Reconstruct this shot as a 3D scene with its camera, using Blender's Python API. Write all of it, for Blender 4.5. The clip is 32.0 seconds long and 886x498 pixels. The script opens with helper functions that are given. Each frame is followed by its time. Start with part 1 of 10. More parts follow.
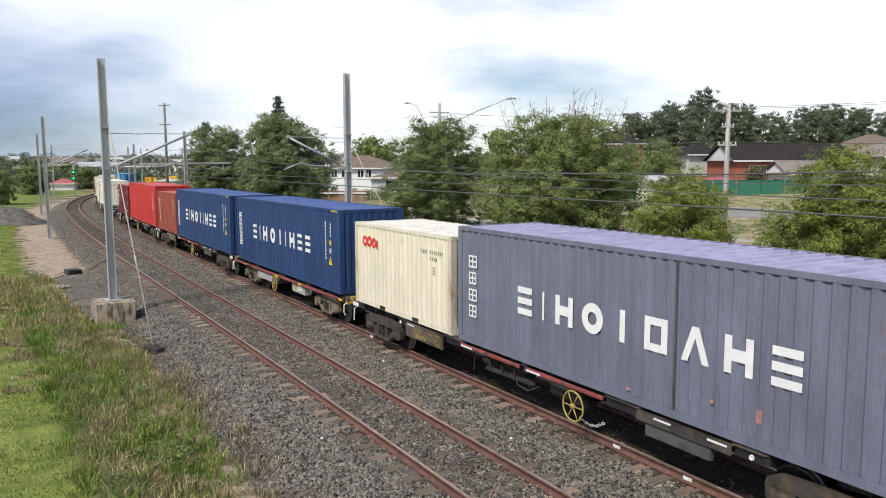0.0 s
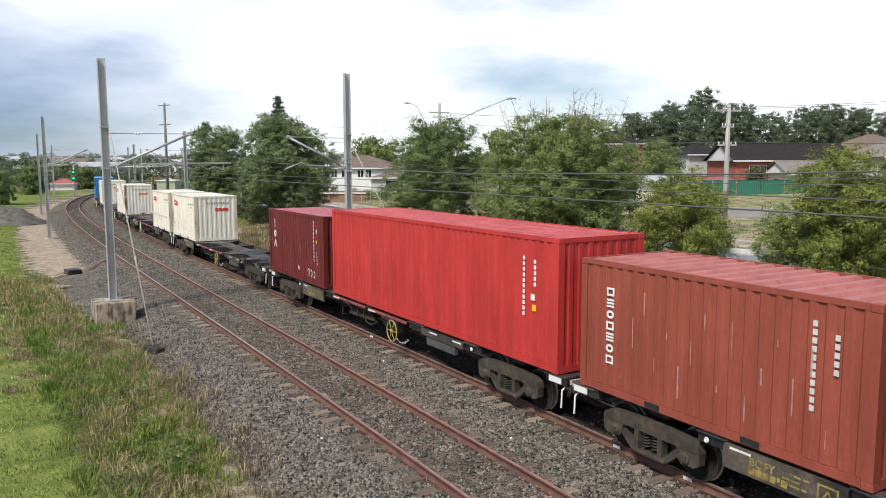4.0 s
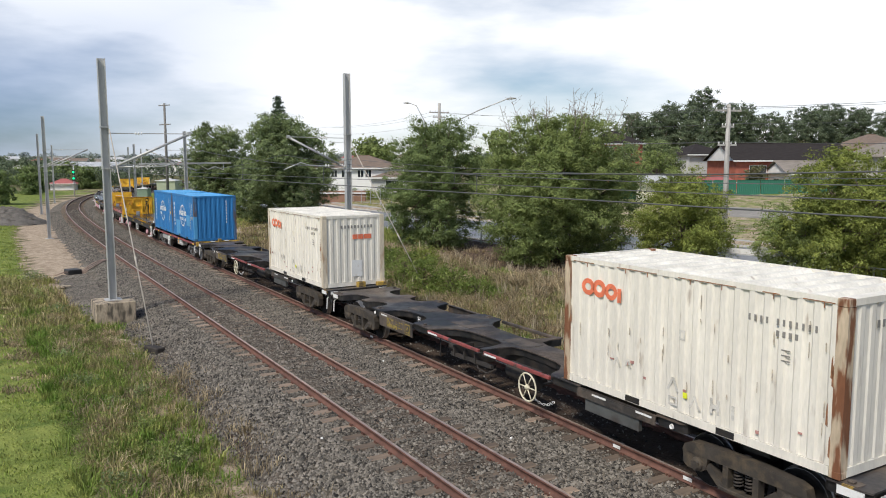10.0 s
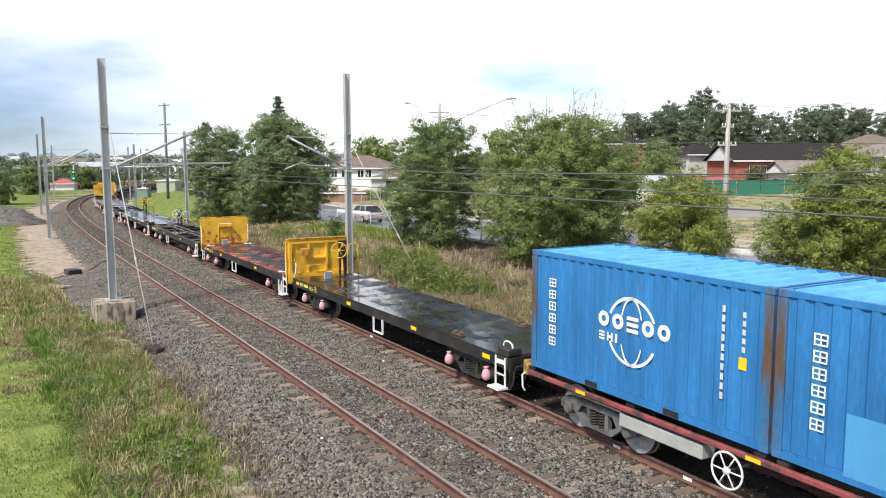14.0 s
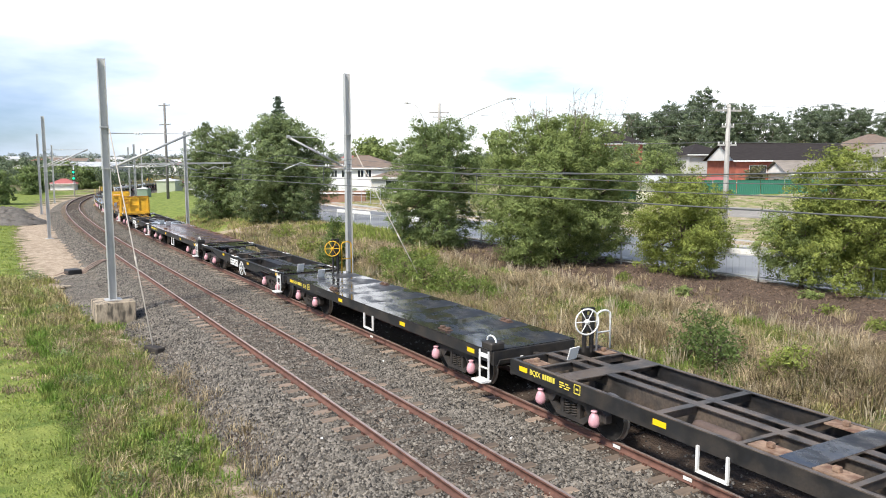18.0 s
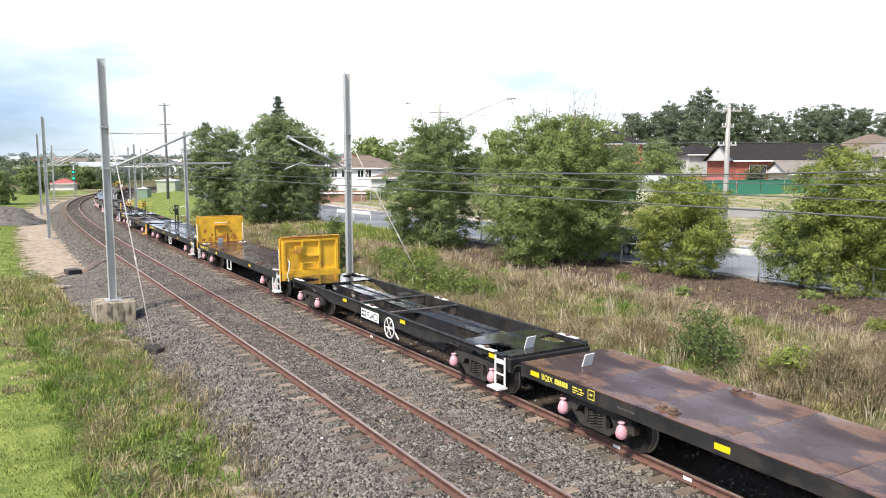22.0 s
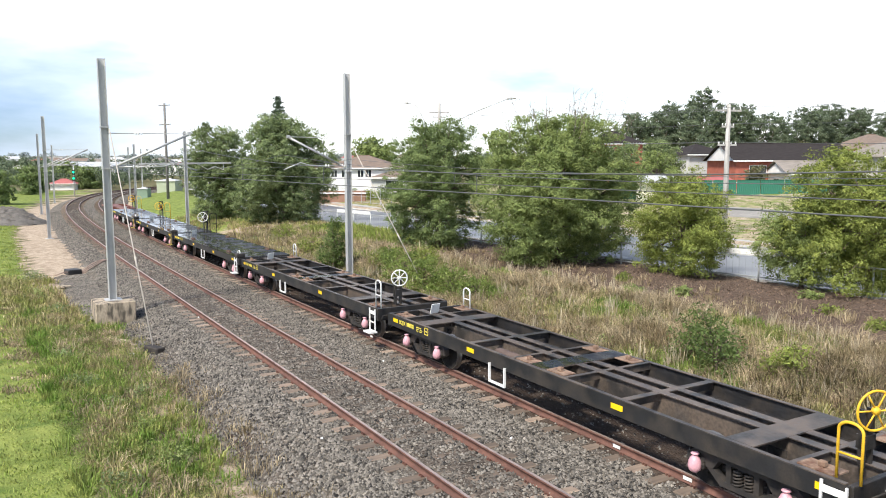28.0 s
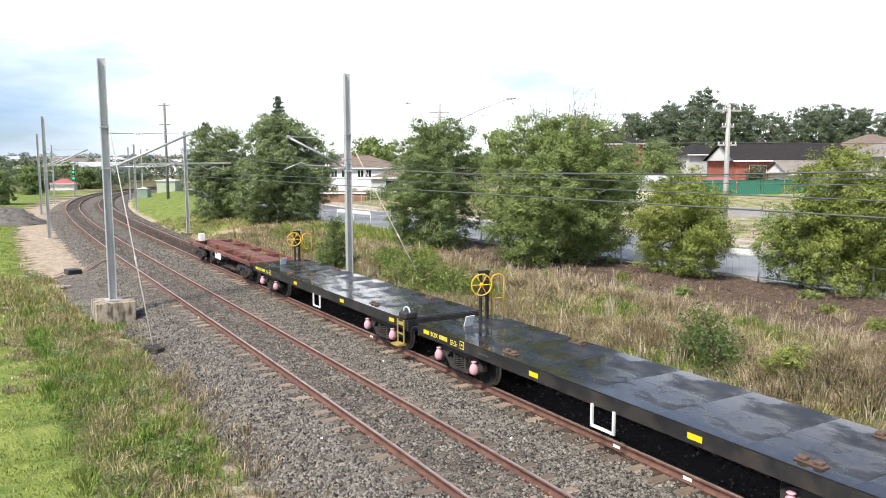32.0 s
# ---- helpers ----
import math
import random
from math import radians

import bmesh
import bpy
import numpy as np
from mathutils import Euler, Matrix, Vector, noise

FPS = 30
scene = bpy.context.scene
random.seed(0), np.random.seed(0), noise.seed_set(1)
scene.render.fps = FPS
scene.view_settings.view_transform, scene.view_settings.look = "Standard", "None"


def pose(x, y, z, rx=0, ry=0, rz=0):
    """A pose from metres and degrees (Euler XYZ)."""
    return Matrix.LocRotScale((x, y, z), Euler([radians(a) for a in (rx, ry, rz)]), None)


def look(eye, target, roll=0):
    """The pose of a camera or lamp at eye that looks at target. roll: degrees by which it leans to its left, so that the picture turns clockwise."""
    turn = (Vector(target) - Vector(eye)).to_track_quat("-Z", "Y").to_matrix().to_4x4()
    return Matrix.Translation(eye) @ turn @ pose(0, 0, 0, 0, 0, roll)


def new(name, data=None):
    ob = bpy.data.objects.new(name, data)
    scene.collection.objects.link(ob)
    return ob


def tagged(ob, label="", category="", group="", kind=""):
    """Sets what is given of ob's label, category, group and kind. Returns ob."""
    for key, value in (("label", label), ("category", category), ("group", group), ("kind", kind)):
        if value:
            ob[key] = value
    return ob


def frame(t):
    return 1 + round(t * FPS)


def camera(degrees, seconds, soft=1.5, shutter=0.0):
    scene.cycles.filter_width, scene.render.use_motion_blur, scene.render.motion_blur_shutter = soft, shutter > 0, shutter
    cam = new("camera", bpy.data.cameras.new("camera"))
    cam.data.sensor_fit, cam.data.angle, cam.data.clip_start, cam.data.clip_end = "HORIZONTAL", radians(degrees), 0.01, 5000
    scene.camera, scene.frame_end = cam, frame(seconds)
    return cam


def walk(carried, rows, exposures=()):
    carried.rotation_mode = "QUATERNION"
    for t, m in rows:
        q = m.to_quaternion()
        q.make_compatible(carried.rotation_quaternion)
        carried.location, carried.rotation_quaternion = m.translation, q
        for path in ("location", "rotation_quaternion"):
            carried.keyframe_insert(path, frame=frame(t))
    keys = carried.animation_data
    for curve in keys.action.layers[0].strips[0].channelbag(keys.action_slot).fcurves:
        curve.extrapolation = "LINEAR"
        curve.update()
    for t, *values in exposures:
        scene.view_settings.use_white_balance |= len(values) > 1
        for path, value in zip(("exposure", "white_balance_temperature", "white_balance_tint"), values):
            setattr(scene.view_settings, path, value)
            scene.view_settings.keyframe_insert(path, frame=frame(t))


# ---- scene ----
import itertools
from collections import namedtuple

# ---------------------------------------------------------------- camera
cam = camera(60.03, 32.0, soft=1.0)
EYE = Vector((0.0, 0.0, 5.594))
PITCH = 0.11225
HOLD = look(EYE, EYE + Vector((0, math.cos(PITCH), -math.sin(PITCH))), -0.158)
walk(cam, [(0.0, HOLD), (32.0, HOLD)], exposures=[(0.0, 0.22), (1.0, 0.13), (2.0, 0.20), (3.0, 0.26), (6.0, 0.22), (8.0, -0.02), (9.0, 0.02), (10.0, 0.10), (11.0, 0.16), (12.0, 0.29), (13.0, 0.55), (14.0, 0.64), (19.0, 0.84), (25.0, 0.90), (32.0, 0.90)])

# ---------------------------------------------------------------- sky and sun
SUN_ELEVATION, SUN_AZIMUTH = 0.86, 3.75      # radians; azimuth clockwise from +y
world = bpy.data.worlds.new("sky")
scene.world = world
world.use_nodes = True
wn, wl = world.node_tree.nodes, world.node_tree.links
wn.clear()
w_out = wn.new("ShaderNodeOutputWorld")
w_bg = wn.new("ShaderNodeBackground")
w_sky = wn.new("ShaderNodeTexSky")
w_sky.sky_type, w_sky.sun_disc = "NISHITA", False
w_sky.sun_elevation, w_sky.sun_rotation = SUN_ELEVATION, SUN_AZIMUTH
w_sky.air_density, w_sky.dust_density, w_sky.ozone_density = 1.0, 0.25, 2.5
w_co = wn.new("ShaderNodeTexCoord")
w_map = wn.new("ShaderNodeMapping")
w_map.inputs["Location"].default_value = (1.7, 0.4, 0.15)
w_map.inputs["Scale"].default_value = (1.2, 1.2, 4.6)
w_noise = wn.new("ShaderNodeTexNoise")
w_noise.inputs["Scale"].default_value, w_noise.inputs["Detail"].default_value = 1.5, 7.0
w_noise.inputs["Roughness"].default_value = 0.52
w_sep = wn.new("ShaderNodeSeparateXYZ")
w_high = wn.new("ShaderNodeMapRange")           # the cloud thins out overhead
w_high.interpolation_type = "SMOOTHSTEP"
w_high.inputs["From Min"].default_value, w_high.inputs["From Max"].default_value = 0.215, 0.34
w_high.inputs["To Min"].default_value, w_high.inputs["To Max"].default_value = 0.0, 0.32
w_side = wn.new("ShaderNodeMapRange")           # and is denser towards the east
w_side.inputs["From Min"].default_value, w_side.inputs["From Max"].default_value = -0.55, 0.25
w_side.inputs["To Min"].default_value, w_side.inputs["To Max"].default_value = -0.02, -0.06
w_thin = wn.new("ShaderNodeMath")
w_thin.operation = "SUBTRACT"
w_lean = wn.new("ShaderNodeMath")
w_lean.operation = "SUBTRACT"
w_tint = wn.new("ShaderNodeMix")
w_tint.data_type, w_tint.blend_type = "RGBA", "MULTIPLY"
w_tint.inputs["Factor"].default_value = 1.0
w_tint.inputs["B"].default_value = (0.95, 1.0, 1.08, 1)
w_ramp = wn.new("ShaderNodeValToRGB")
w_ramp.color_ramp.elements[0].position, w_ramp.color_ramp.elements[1].position = 0.36, 0.56
w_ramp.color_ramp.elements[0].color, w_ramp.color_ramp.elements[1].color = (0.10, 0.10, 0.10, 1), (1, 1, 1, 1)
w_shade = wn.new("ShaderNodeTexNoise")
w_shade.inputs["Scale"].default_value, w_shade.inputs["Detail"].default_value = 3.0, 5.0
w_cloud = wn.new("ShaderNodeMix")
w_cloud.data_type = "RGBA"
w_cloud.inputs["A"].default_value, w_cloud.inputs["B"].default_value = (10.8, 11.4, 12.5, 1), (13.8, 13.8, 13.8, 1)
w_mix = wn.new("ShaderNodeMix")
w_mix.data_type = "RGBA"
w_bg.inputs["Strength"].default_value = 0.080
wl.new(w_co.outputs["Generated"], w_map.inputs["Vector"])
wl.new(w_map.outputs["Vector"], w_noise.inputs["Vector"])
wl.new(w_map.outputs["Vector"], w_shade.inputs["Vector"])
wl.new(w_co.outputs["Generated"], w_sep.inputs["Vector"])
wl.new(w_sep.outputs["Z"], w_high.inputs["Value"])
wl.new(w_noise.outputs["Fac"], w_thin.inputs[0])
wl.new(w_high.outputs["Result"], w_thin.inputs[1])
wl.new(w_sep.outputs["X"], w_side.inputs["Value"])
w_east = wn.new("ShaderNodeMapRange")           # blue gaps far round to the east
w_east.interpolation_type = "SMOOTHSTEP"
w_east.inputs["From Min"].default_value, w_east.inputs["From Max"].default_value = 0.50, 0.72
w_east.inputs["To Min"].default_value, w_east.inputs["To Max"].default_value = 0.0, 0.24
w_gap = wn.new("ShaderNodeMath")
w_gap.operation = "SUBTRACT"
wl.new(w_sep.outputs["X"], w_east.inputs["Value"])
wl.new(w_thin.outputs["Value"], w_gap.inputs[0])
wl.new(w_east.outputs["Result"], w_gap.inputs[1])
wl.new(w_gap.outputs["Value"], w_lean.inputs[0])
wl.new(w_side.outputs["Result"], w_lean.inputs[1])
wl.new(w_lean.outputs["Value"], w_ramp.inputs["Fac"])
wl.new(w_sky.outputs["Color"], w_tint.inputs["A"])
wl.new(w_shade.outputs["Fac"], w_cloud.inputs["Factor"])
wl.new(w_ramp.outputs["Color"], w_mix.inputs["Factor"])
wl.new(w_tint.outputs["Result"], w_mix.inputs["A"])
wl.new(w_cloud.outputs["Result"], w_mix.inputs["B"])
w_west = wn.new("ShaderNodeMapRange")           # thicker, bluish cloud in the west
w_west.interpolation_type = "SMOOTHSTEP"
w_west.inputs["From Min"].default_value, w_west.inputs["From Max"].default_value = -0.58, -0.12
w_dim = wn.new("ShaderNodeMix")
w_dim.data_type = "RGBA"
w_dim.inputs["A"].default_value, w_dim.inputs["B"].default_value = (0.47, 0.56, 0.73, 1), (1, 1, 1, 1)
w_end = wn.new("ShaderNodeMix")
w_end.data_type, w_end.blend_type = "RGBA", "MULTIPLY"
w_end.inputs["Factor"].default_value = 1.0
wl.new(w_sep.outputs["X"], w_west.inputs["Value"])
w_low = wn.new("ShaderNodeMapRange")
w_low.interpolation_type = "SMOOTHSTEP"
w_low.inputs["From Min"].default_value, w_low.inputs["From Max"].default_value = 0.05, 0.26
w_max = wn.new("ShaderNodeMath")
w_max.operation = "MAXIMUM"
wl.new(w_sep.outputs["Z"], w_low.inputs["Value"])
wl.new(w_low.outputs["Result"], w_max.inputs[0])
wl.new(w_west.outputs["Result"], w_max.inputs[1])
wl.new(w_max.outputs["Value"], w_dim.inputs["Factor"])
wl.new(w_mix.outputs["Result"], w_end.inputs["A"])
wl.new(w_dim.outputs["Result"], w_end.inputs["B"])
wl.new(w_end.outputs["Result"], w_bg.inputs["Color"])
wl.new(w_bg.outputs["Background"], w_out.inputs["Surface"])

sun = new("sun", bpy.data.lights.new("sun", "SUN"))
sun.data.energy, sun.data.angle, sun.data.color = 3.5, radians(10), (1.0, 0.94, 0.85)
sun_dir = Vector((math.sin(SUN_AZIMUTH) * math.cos(SUN_ELEVATION), math.cos(SUN_AZIMUTH) * math.cos(SUN_ELEVATION), math.sin(SUN_ELEVATION)))
sun.matrix_world = look(sun_dir * 300, (0, 0, 0))

# ---------------------------------------------------------------- the line's plan
# s: metres along the train's track, away from the camera; d: metres to the right of its centre.
KNOTS = (0, 15, 30, 45, 60, 80, 100, 125, 150, 190, 230, 245)
BENDS = (1.73, 0.18, -0.31, -0.54, -0.79, -1.90, -3.27, -3.81, -6.39, -6.97, -6.97, 0.0)
STEP = 0.5
LINE_S = np.arange(-260, 470, STEP)
_k = np.where(LINE_S < -0.1, 0.0, np.interp(LINE_S, KNOTS, BENDS)) / 1000
_i0 = int(round(260 / STEP))
_a = np.concatenate([[0], np.cumsum((_k[1:] + _k[:-1]) / 2 * STEP)])
LINE_A = _a - _a[_i0] + 2.0944
_m = (LINE_A[1:] + LINE_A[:-1]) / 2
LINE_X = np.concatenate([[0], np.cumsum(np.cos(_m)) * STEP])
LINE_Y = np.concatenate([[0], np.cumsum(np.sin(_m)) * STEP])
LINE_X += 4.874 - LINE_X[_i0]
LINE_Y += 14.0 - LINE_Y[_i0]
APART = 3.93            # between the two tracks' centres


def line_at(s):
    return (np.interp(s, LINE_S, LINE_X), np.interp(s, LINE_S, LINE_Y), np.interp(s, LINE_S, LINE_A))


def place(s, d, z=0.0):
    x, y, a = line_at(s)
    return Vector((float(x + math.sin(a) * d), float(y - math.cos(a) * d), z))


def upon(s, d, z=0.0, turn=0.0):
    """A pose whose x axis runs along the line, away from the camera, and whose y axis points to its left."""
    p = place(s, d, z)
    return pose(p.x, p.y, p.z, 0, 0, math.degrees(float(line_at(s)[2])) + turn)


def gone(t):
    """How far the train has come by t seconds."""
    return 11.2067 * t - 0.036172 * t ** 2 + 0.0017817 * t ** 3 - 0.0000193 * t ** 4


def near_line(x, y):
    """s and d of many points of the plan."""
    x, y = np.asarray(x, float), np.asarray(y, float)
    s_out, d_out = np.empty(x.shape), np.empty(x.shape)
    lx, ly, la, ls = LINE_X[::4], LINE_Y[::4], LINE_A[::4], LINE_S[::4]
    for k in range(0, x.size, 4000):
        px, py = x[k:k + 4000, None], y[k:k + 4000, None]
        i = np.argmin((px - lx) ** 2 + (py - ly) ** 2, axis=1)
        ex, ey = x[k:k + 4000] - lx[i], y[k:k + 4000] - ly[i]
        along = ex * np.cos(la[i]) + ey * np.sin(la[i])
        s_out[k:k + 4000] = ls[i] + along
        d_out[k:k + 4000] = ex * np.sin(la[i]) - ey * np.cos(la[i])
    return s_out, d_out


PROFILE_D = (-400, -60, -14, -9.2, -7.6, -6.6, 2.6, 3.6, 6.5, 9.0, 13.0, 17.2, 17.6, 29.0, 29.4, 40, 60, 110, 200, 500, 1500)
PROFILE_Z = (2.0, -0.6, -0.35, -0.45, -0.62, -0.85, -0.85, -0.55, 0.1, 0.45, 0.6, 0.5, 0.3, 0.3, 0.45, 1.0, 2.0, 4.0, 7.0, 9.0, 12.0)


def road_shift(s):
    """How far the road has come nearer to the line at s."""
    k = np.clip((np.asarray(s, float) - 25) / 50, 0, 1)
    return -4.5 * k * k * (3 - 2 * k)


def ground_z(s, d):
    d = np.asarray(d, float)
    return np.interp(d - road_shift(s) * np.clip((d - 9) / 3, 0, 1), PROFILE_D, PROFILE_Z)


# ---------------------------------------------------------------- building helpers
class Shape:
    """Vertices and faces of one mesh."""

    def __init__(self):
        self.v, self.f, self.flat = [], [], True

    def add(self, verts, faces):
        n = len(self.v)
        self.v.extend(tuple(p) for p in verts)
        self.f.extend(tuple(n + i for i in f) for f in faces)
        return self

    def box(self, x0, x1, y0, y1, z0, z1, m=None, bevel=0.0):
        b = bevel
        if b:
            rings = []
            for z, k in ((z0, b), (z0 + b, 0), (z1 - b, 0), (z1, b)):
                rings.append([(x0 + k, y0 + b, z), (x0 + b, y0 + k, z), (x1 - b, y0 + k, z), (x1 - k, y0 + b, z),
                              (x1 - k, y1 - b, z), (x1 - b, y1 - k, z), (x0 + b, y1 - k, z), (x0 + k, y1 - b, z)])
            vs = [p for r in rings for p in r]
            fs = [tuple(range(7, -1, -1)), tuple(range(24, 32))]
            for r in range(3):
                for i in range(8):
                    j = (i + 1) % 8
                    fs.append((r * 8 + i, r * 8 + j, r * 8 + 8 + j, r * 8 + 8 + i))
        else:
            vs = [(x0, y0, z0), (x1, y0, z0), (x1, y1, z0), (x0, y1, z0), (x0, y0, z1), (x1, y0, z1), (x1, y1, z1), (x0, y1, z1)]
            fs = [(3, 2, 1, 0), (4, 5, 6, 7), (0, 1, 5, 4), (1, 2, 6, 5), (2, 3, 7, 6), (3, 0, 4, 7)]
        if m is not None:
            vs = [m @ Vector(p) for p in vs]
        return self.add(vs, fs)

    def beam(self, p0, p1, w, h, up=(0, 0, 1)):
        """A bar of square section from p0 to p1."""
        p0, p1 = Vector(p0), Vector(p1)
        a = (p1 - p0).normalized()
        u = Vector(up)
        if abs(a.dot(u)) > 0.98:
            u = Vector((1, 0, 0))
        r = a.cross(u).normalized()
        u = r.cross(a)
        vs = [p + r * (i * w / 2) + u * (j * h / 2) for p in (p0, p1) for i, j in ((-1, -1), (1, -1), (1, 1), (-1, 1))]
        return self.add(vs, [(3, 2, 1, 0), (4, 5, 6, 7), (0, 1, 5, 4), (1, 2, 6, 5), (2, 3, 7, 6), (3, 0, 4, 7)])

    def tube(self, pts, r, n=8, closed=False):
        """A round bar along pts; r: one radius, or one for each point."""
        pts = [Vector(p) for p in pts]
        rs = r if isinstance(r, (list, tuple)) else [r] * len(pts)
        vs, fs, prev = [], [], None
        cnt = len(pts)
        for i, p in enumerate(pts):
            a = pts[(i + 1) % cnt] - pts[i - 1] if closed else pts[min(i + 1, cnt - 1)] - pts[max(i - 1, 0)]
            a.normalize()
            if prev is None:
                u = Vector((0, 0, 1)) if abs(a.z) < 0.9 else Vector((1, 0, 0))
                u = (u - a * u.dot(a)).normalized()
            else:
                u = (prev - a * prev.dot(a)).normalized()
            prev = u
            w = a.cross(u)
            vs += [p + (u * math.cos(k * 2 * math.pi / n) + w * math.sin(k * 2 * math.pi / n)) * rs[i] for k in range(n)]
        for i in range(cnt if closed else cnt - 1):
            j = (i + 1) % cnt
            for k in range(n):
                q = (k + 1) % n
                fs.append((i * n + k, i * n + q, j * n + q, j * n + k))
        if not closed:
            fs += [tuple(range(n - 1, -1, -1)), tuple(range((cnt - 1) * n, cnt * n))]
        return self.add(vs, fs)

    def lathe(self, profile, axis="y", n=20, at=(0, 0, 0), caps=True):
        """profile: (radius, place on the axis)."""
        vs, fs = [], []
        for r, h in profile:
            for k in range(n):
                c, s_ = r * math.cos(k * 2 * math.pi / n), r * math.sin(k * 2 * math.pi / n)
                p = (c, h, s_) if axis == "y" else (h, c, s_) if axis == "x" else (c, s_, h)
                vs.append((p[0] + at[0], p[1] + at[1], p[2] + at[2]))
        for i in range(len(profile) - 1):
            for k in range(n):
                q = (k + 1) % n
                fs.append((i * n + k, (i + 1) * n + k, (i + 1) * n + q, i * n + q))
        if caps:
            fs += [tuple(range(n)), tuple(range(len(profile) * n - 1, (len(profile) - 1) * n - 1, -1))]
        return self.add(vs, fs)

    def slab(self, outline, z0, z1, m=None):
        """A flat plate of any outline in x and y."""
        n = len(outline)
        vs = [(x, y, z0) for x, y in outline] + [(x, y, z1) for x, y in outline]
        fs = [tuple(range(n - 1, -1, -1)), tuple(range(n, 2 * n))] + [(i, (i + 1) % n, n + (i + 1) % n, n + i) for i in range(n)]
        if m is not None:
            vs = [m @ Vector(p) for p in vs]
        return self.add(vs, fs)

    def mesh(self, name, material, smooth=False):
        me = bpy.data.meshes.new(name)
        me.from_pydata(self.v, [], self.f)
        if material is not None:
            me.materials.append(material)
        if smooth:
            me.polygons.foreach_set("use_smooth", [True] * len(me.polygons))
        me.update()
        return me


def part(name, shape, material, parent, label="", smooth=False, m=None):
    """One mesh object under a thing or under a part."""
    data = shape if isinstance(shape, bpy.types.Mesh) else shape.mesh(name, material, smooth)
    ob = new(name, data)
    ob.parent = parent
    if m is not None:
        ob.matrix_basis = m
    return tagged(ob, label)


def thing(name, label, category, group="", kind="", m=None):
    ob = new(name)
    if m is not None:
        ob.matrix_basis = m
    return tagged(ob, label, category, group, kind)


def solo(name, shape, material, label, category, group="", kind="", m=None, smooth=False):
    data = shape if isinstance(shape, bpy.types.Mesh) else shape.mesh(name, material, smooth)
    ob = new(name, data)
    if m is not None:
        ob.matrix_basis = m
    return tagged(ob, label, category, group, kind)


def raw_mesh(name, verts, faces, material, smooth=False):
    """A mesh from numpy arrays; faces: n x 3 or n x 4."""
    me = bpy.data.meshes.new(name)
    verts, faces = np.asarray(verts, np.float32), np.asarray(faces, np.int32)
    k = faces.shape[1]
    me.vertices.add(len(verts))
    me.vertices.foreach_set("co", verts.ravel())
    me.loops.add(faces.size)
    me.loops.foreach_set("vertex_index", faces.ravel())
    me.polygons.add(len(faces))
    me.polygons.foreach_set("loop_start", np.arange(0, faces.size, k, dtype=np.int32))
    if smooth:
        me.polygons.foreach_set("use_smooth", np.ones(len(faces), bool))
    if material is not None:
        me.materials.append(material)
    me.update(calc_edges=True)
    return me


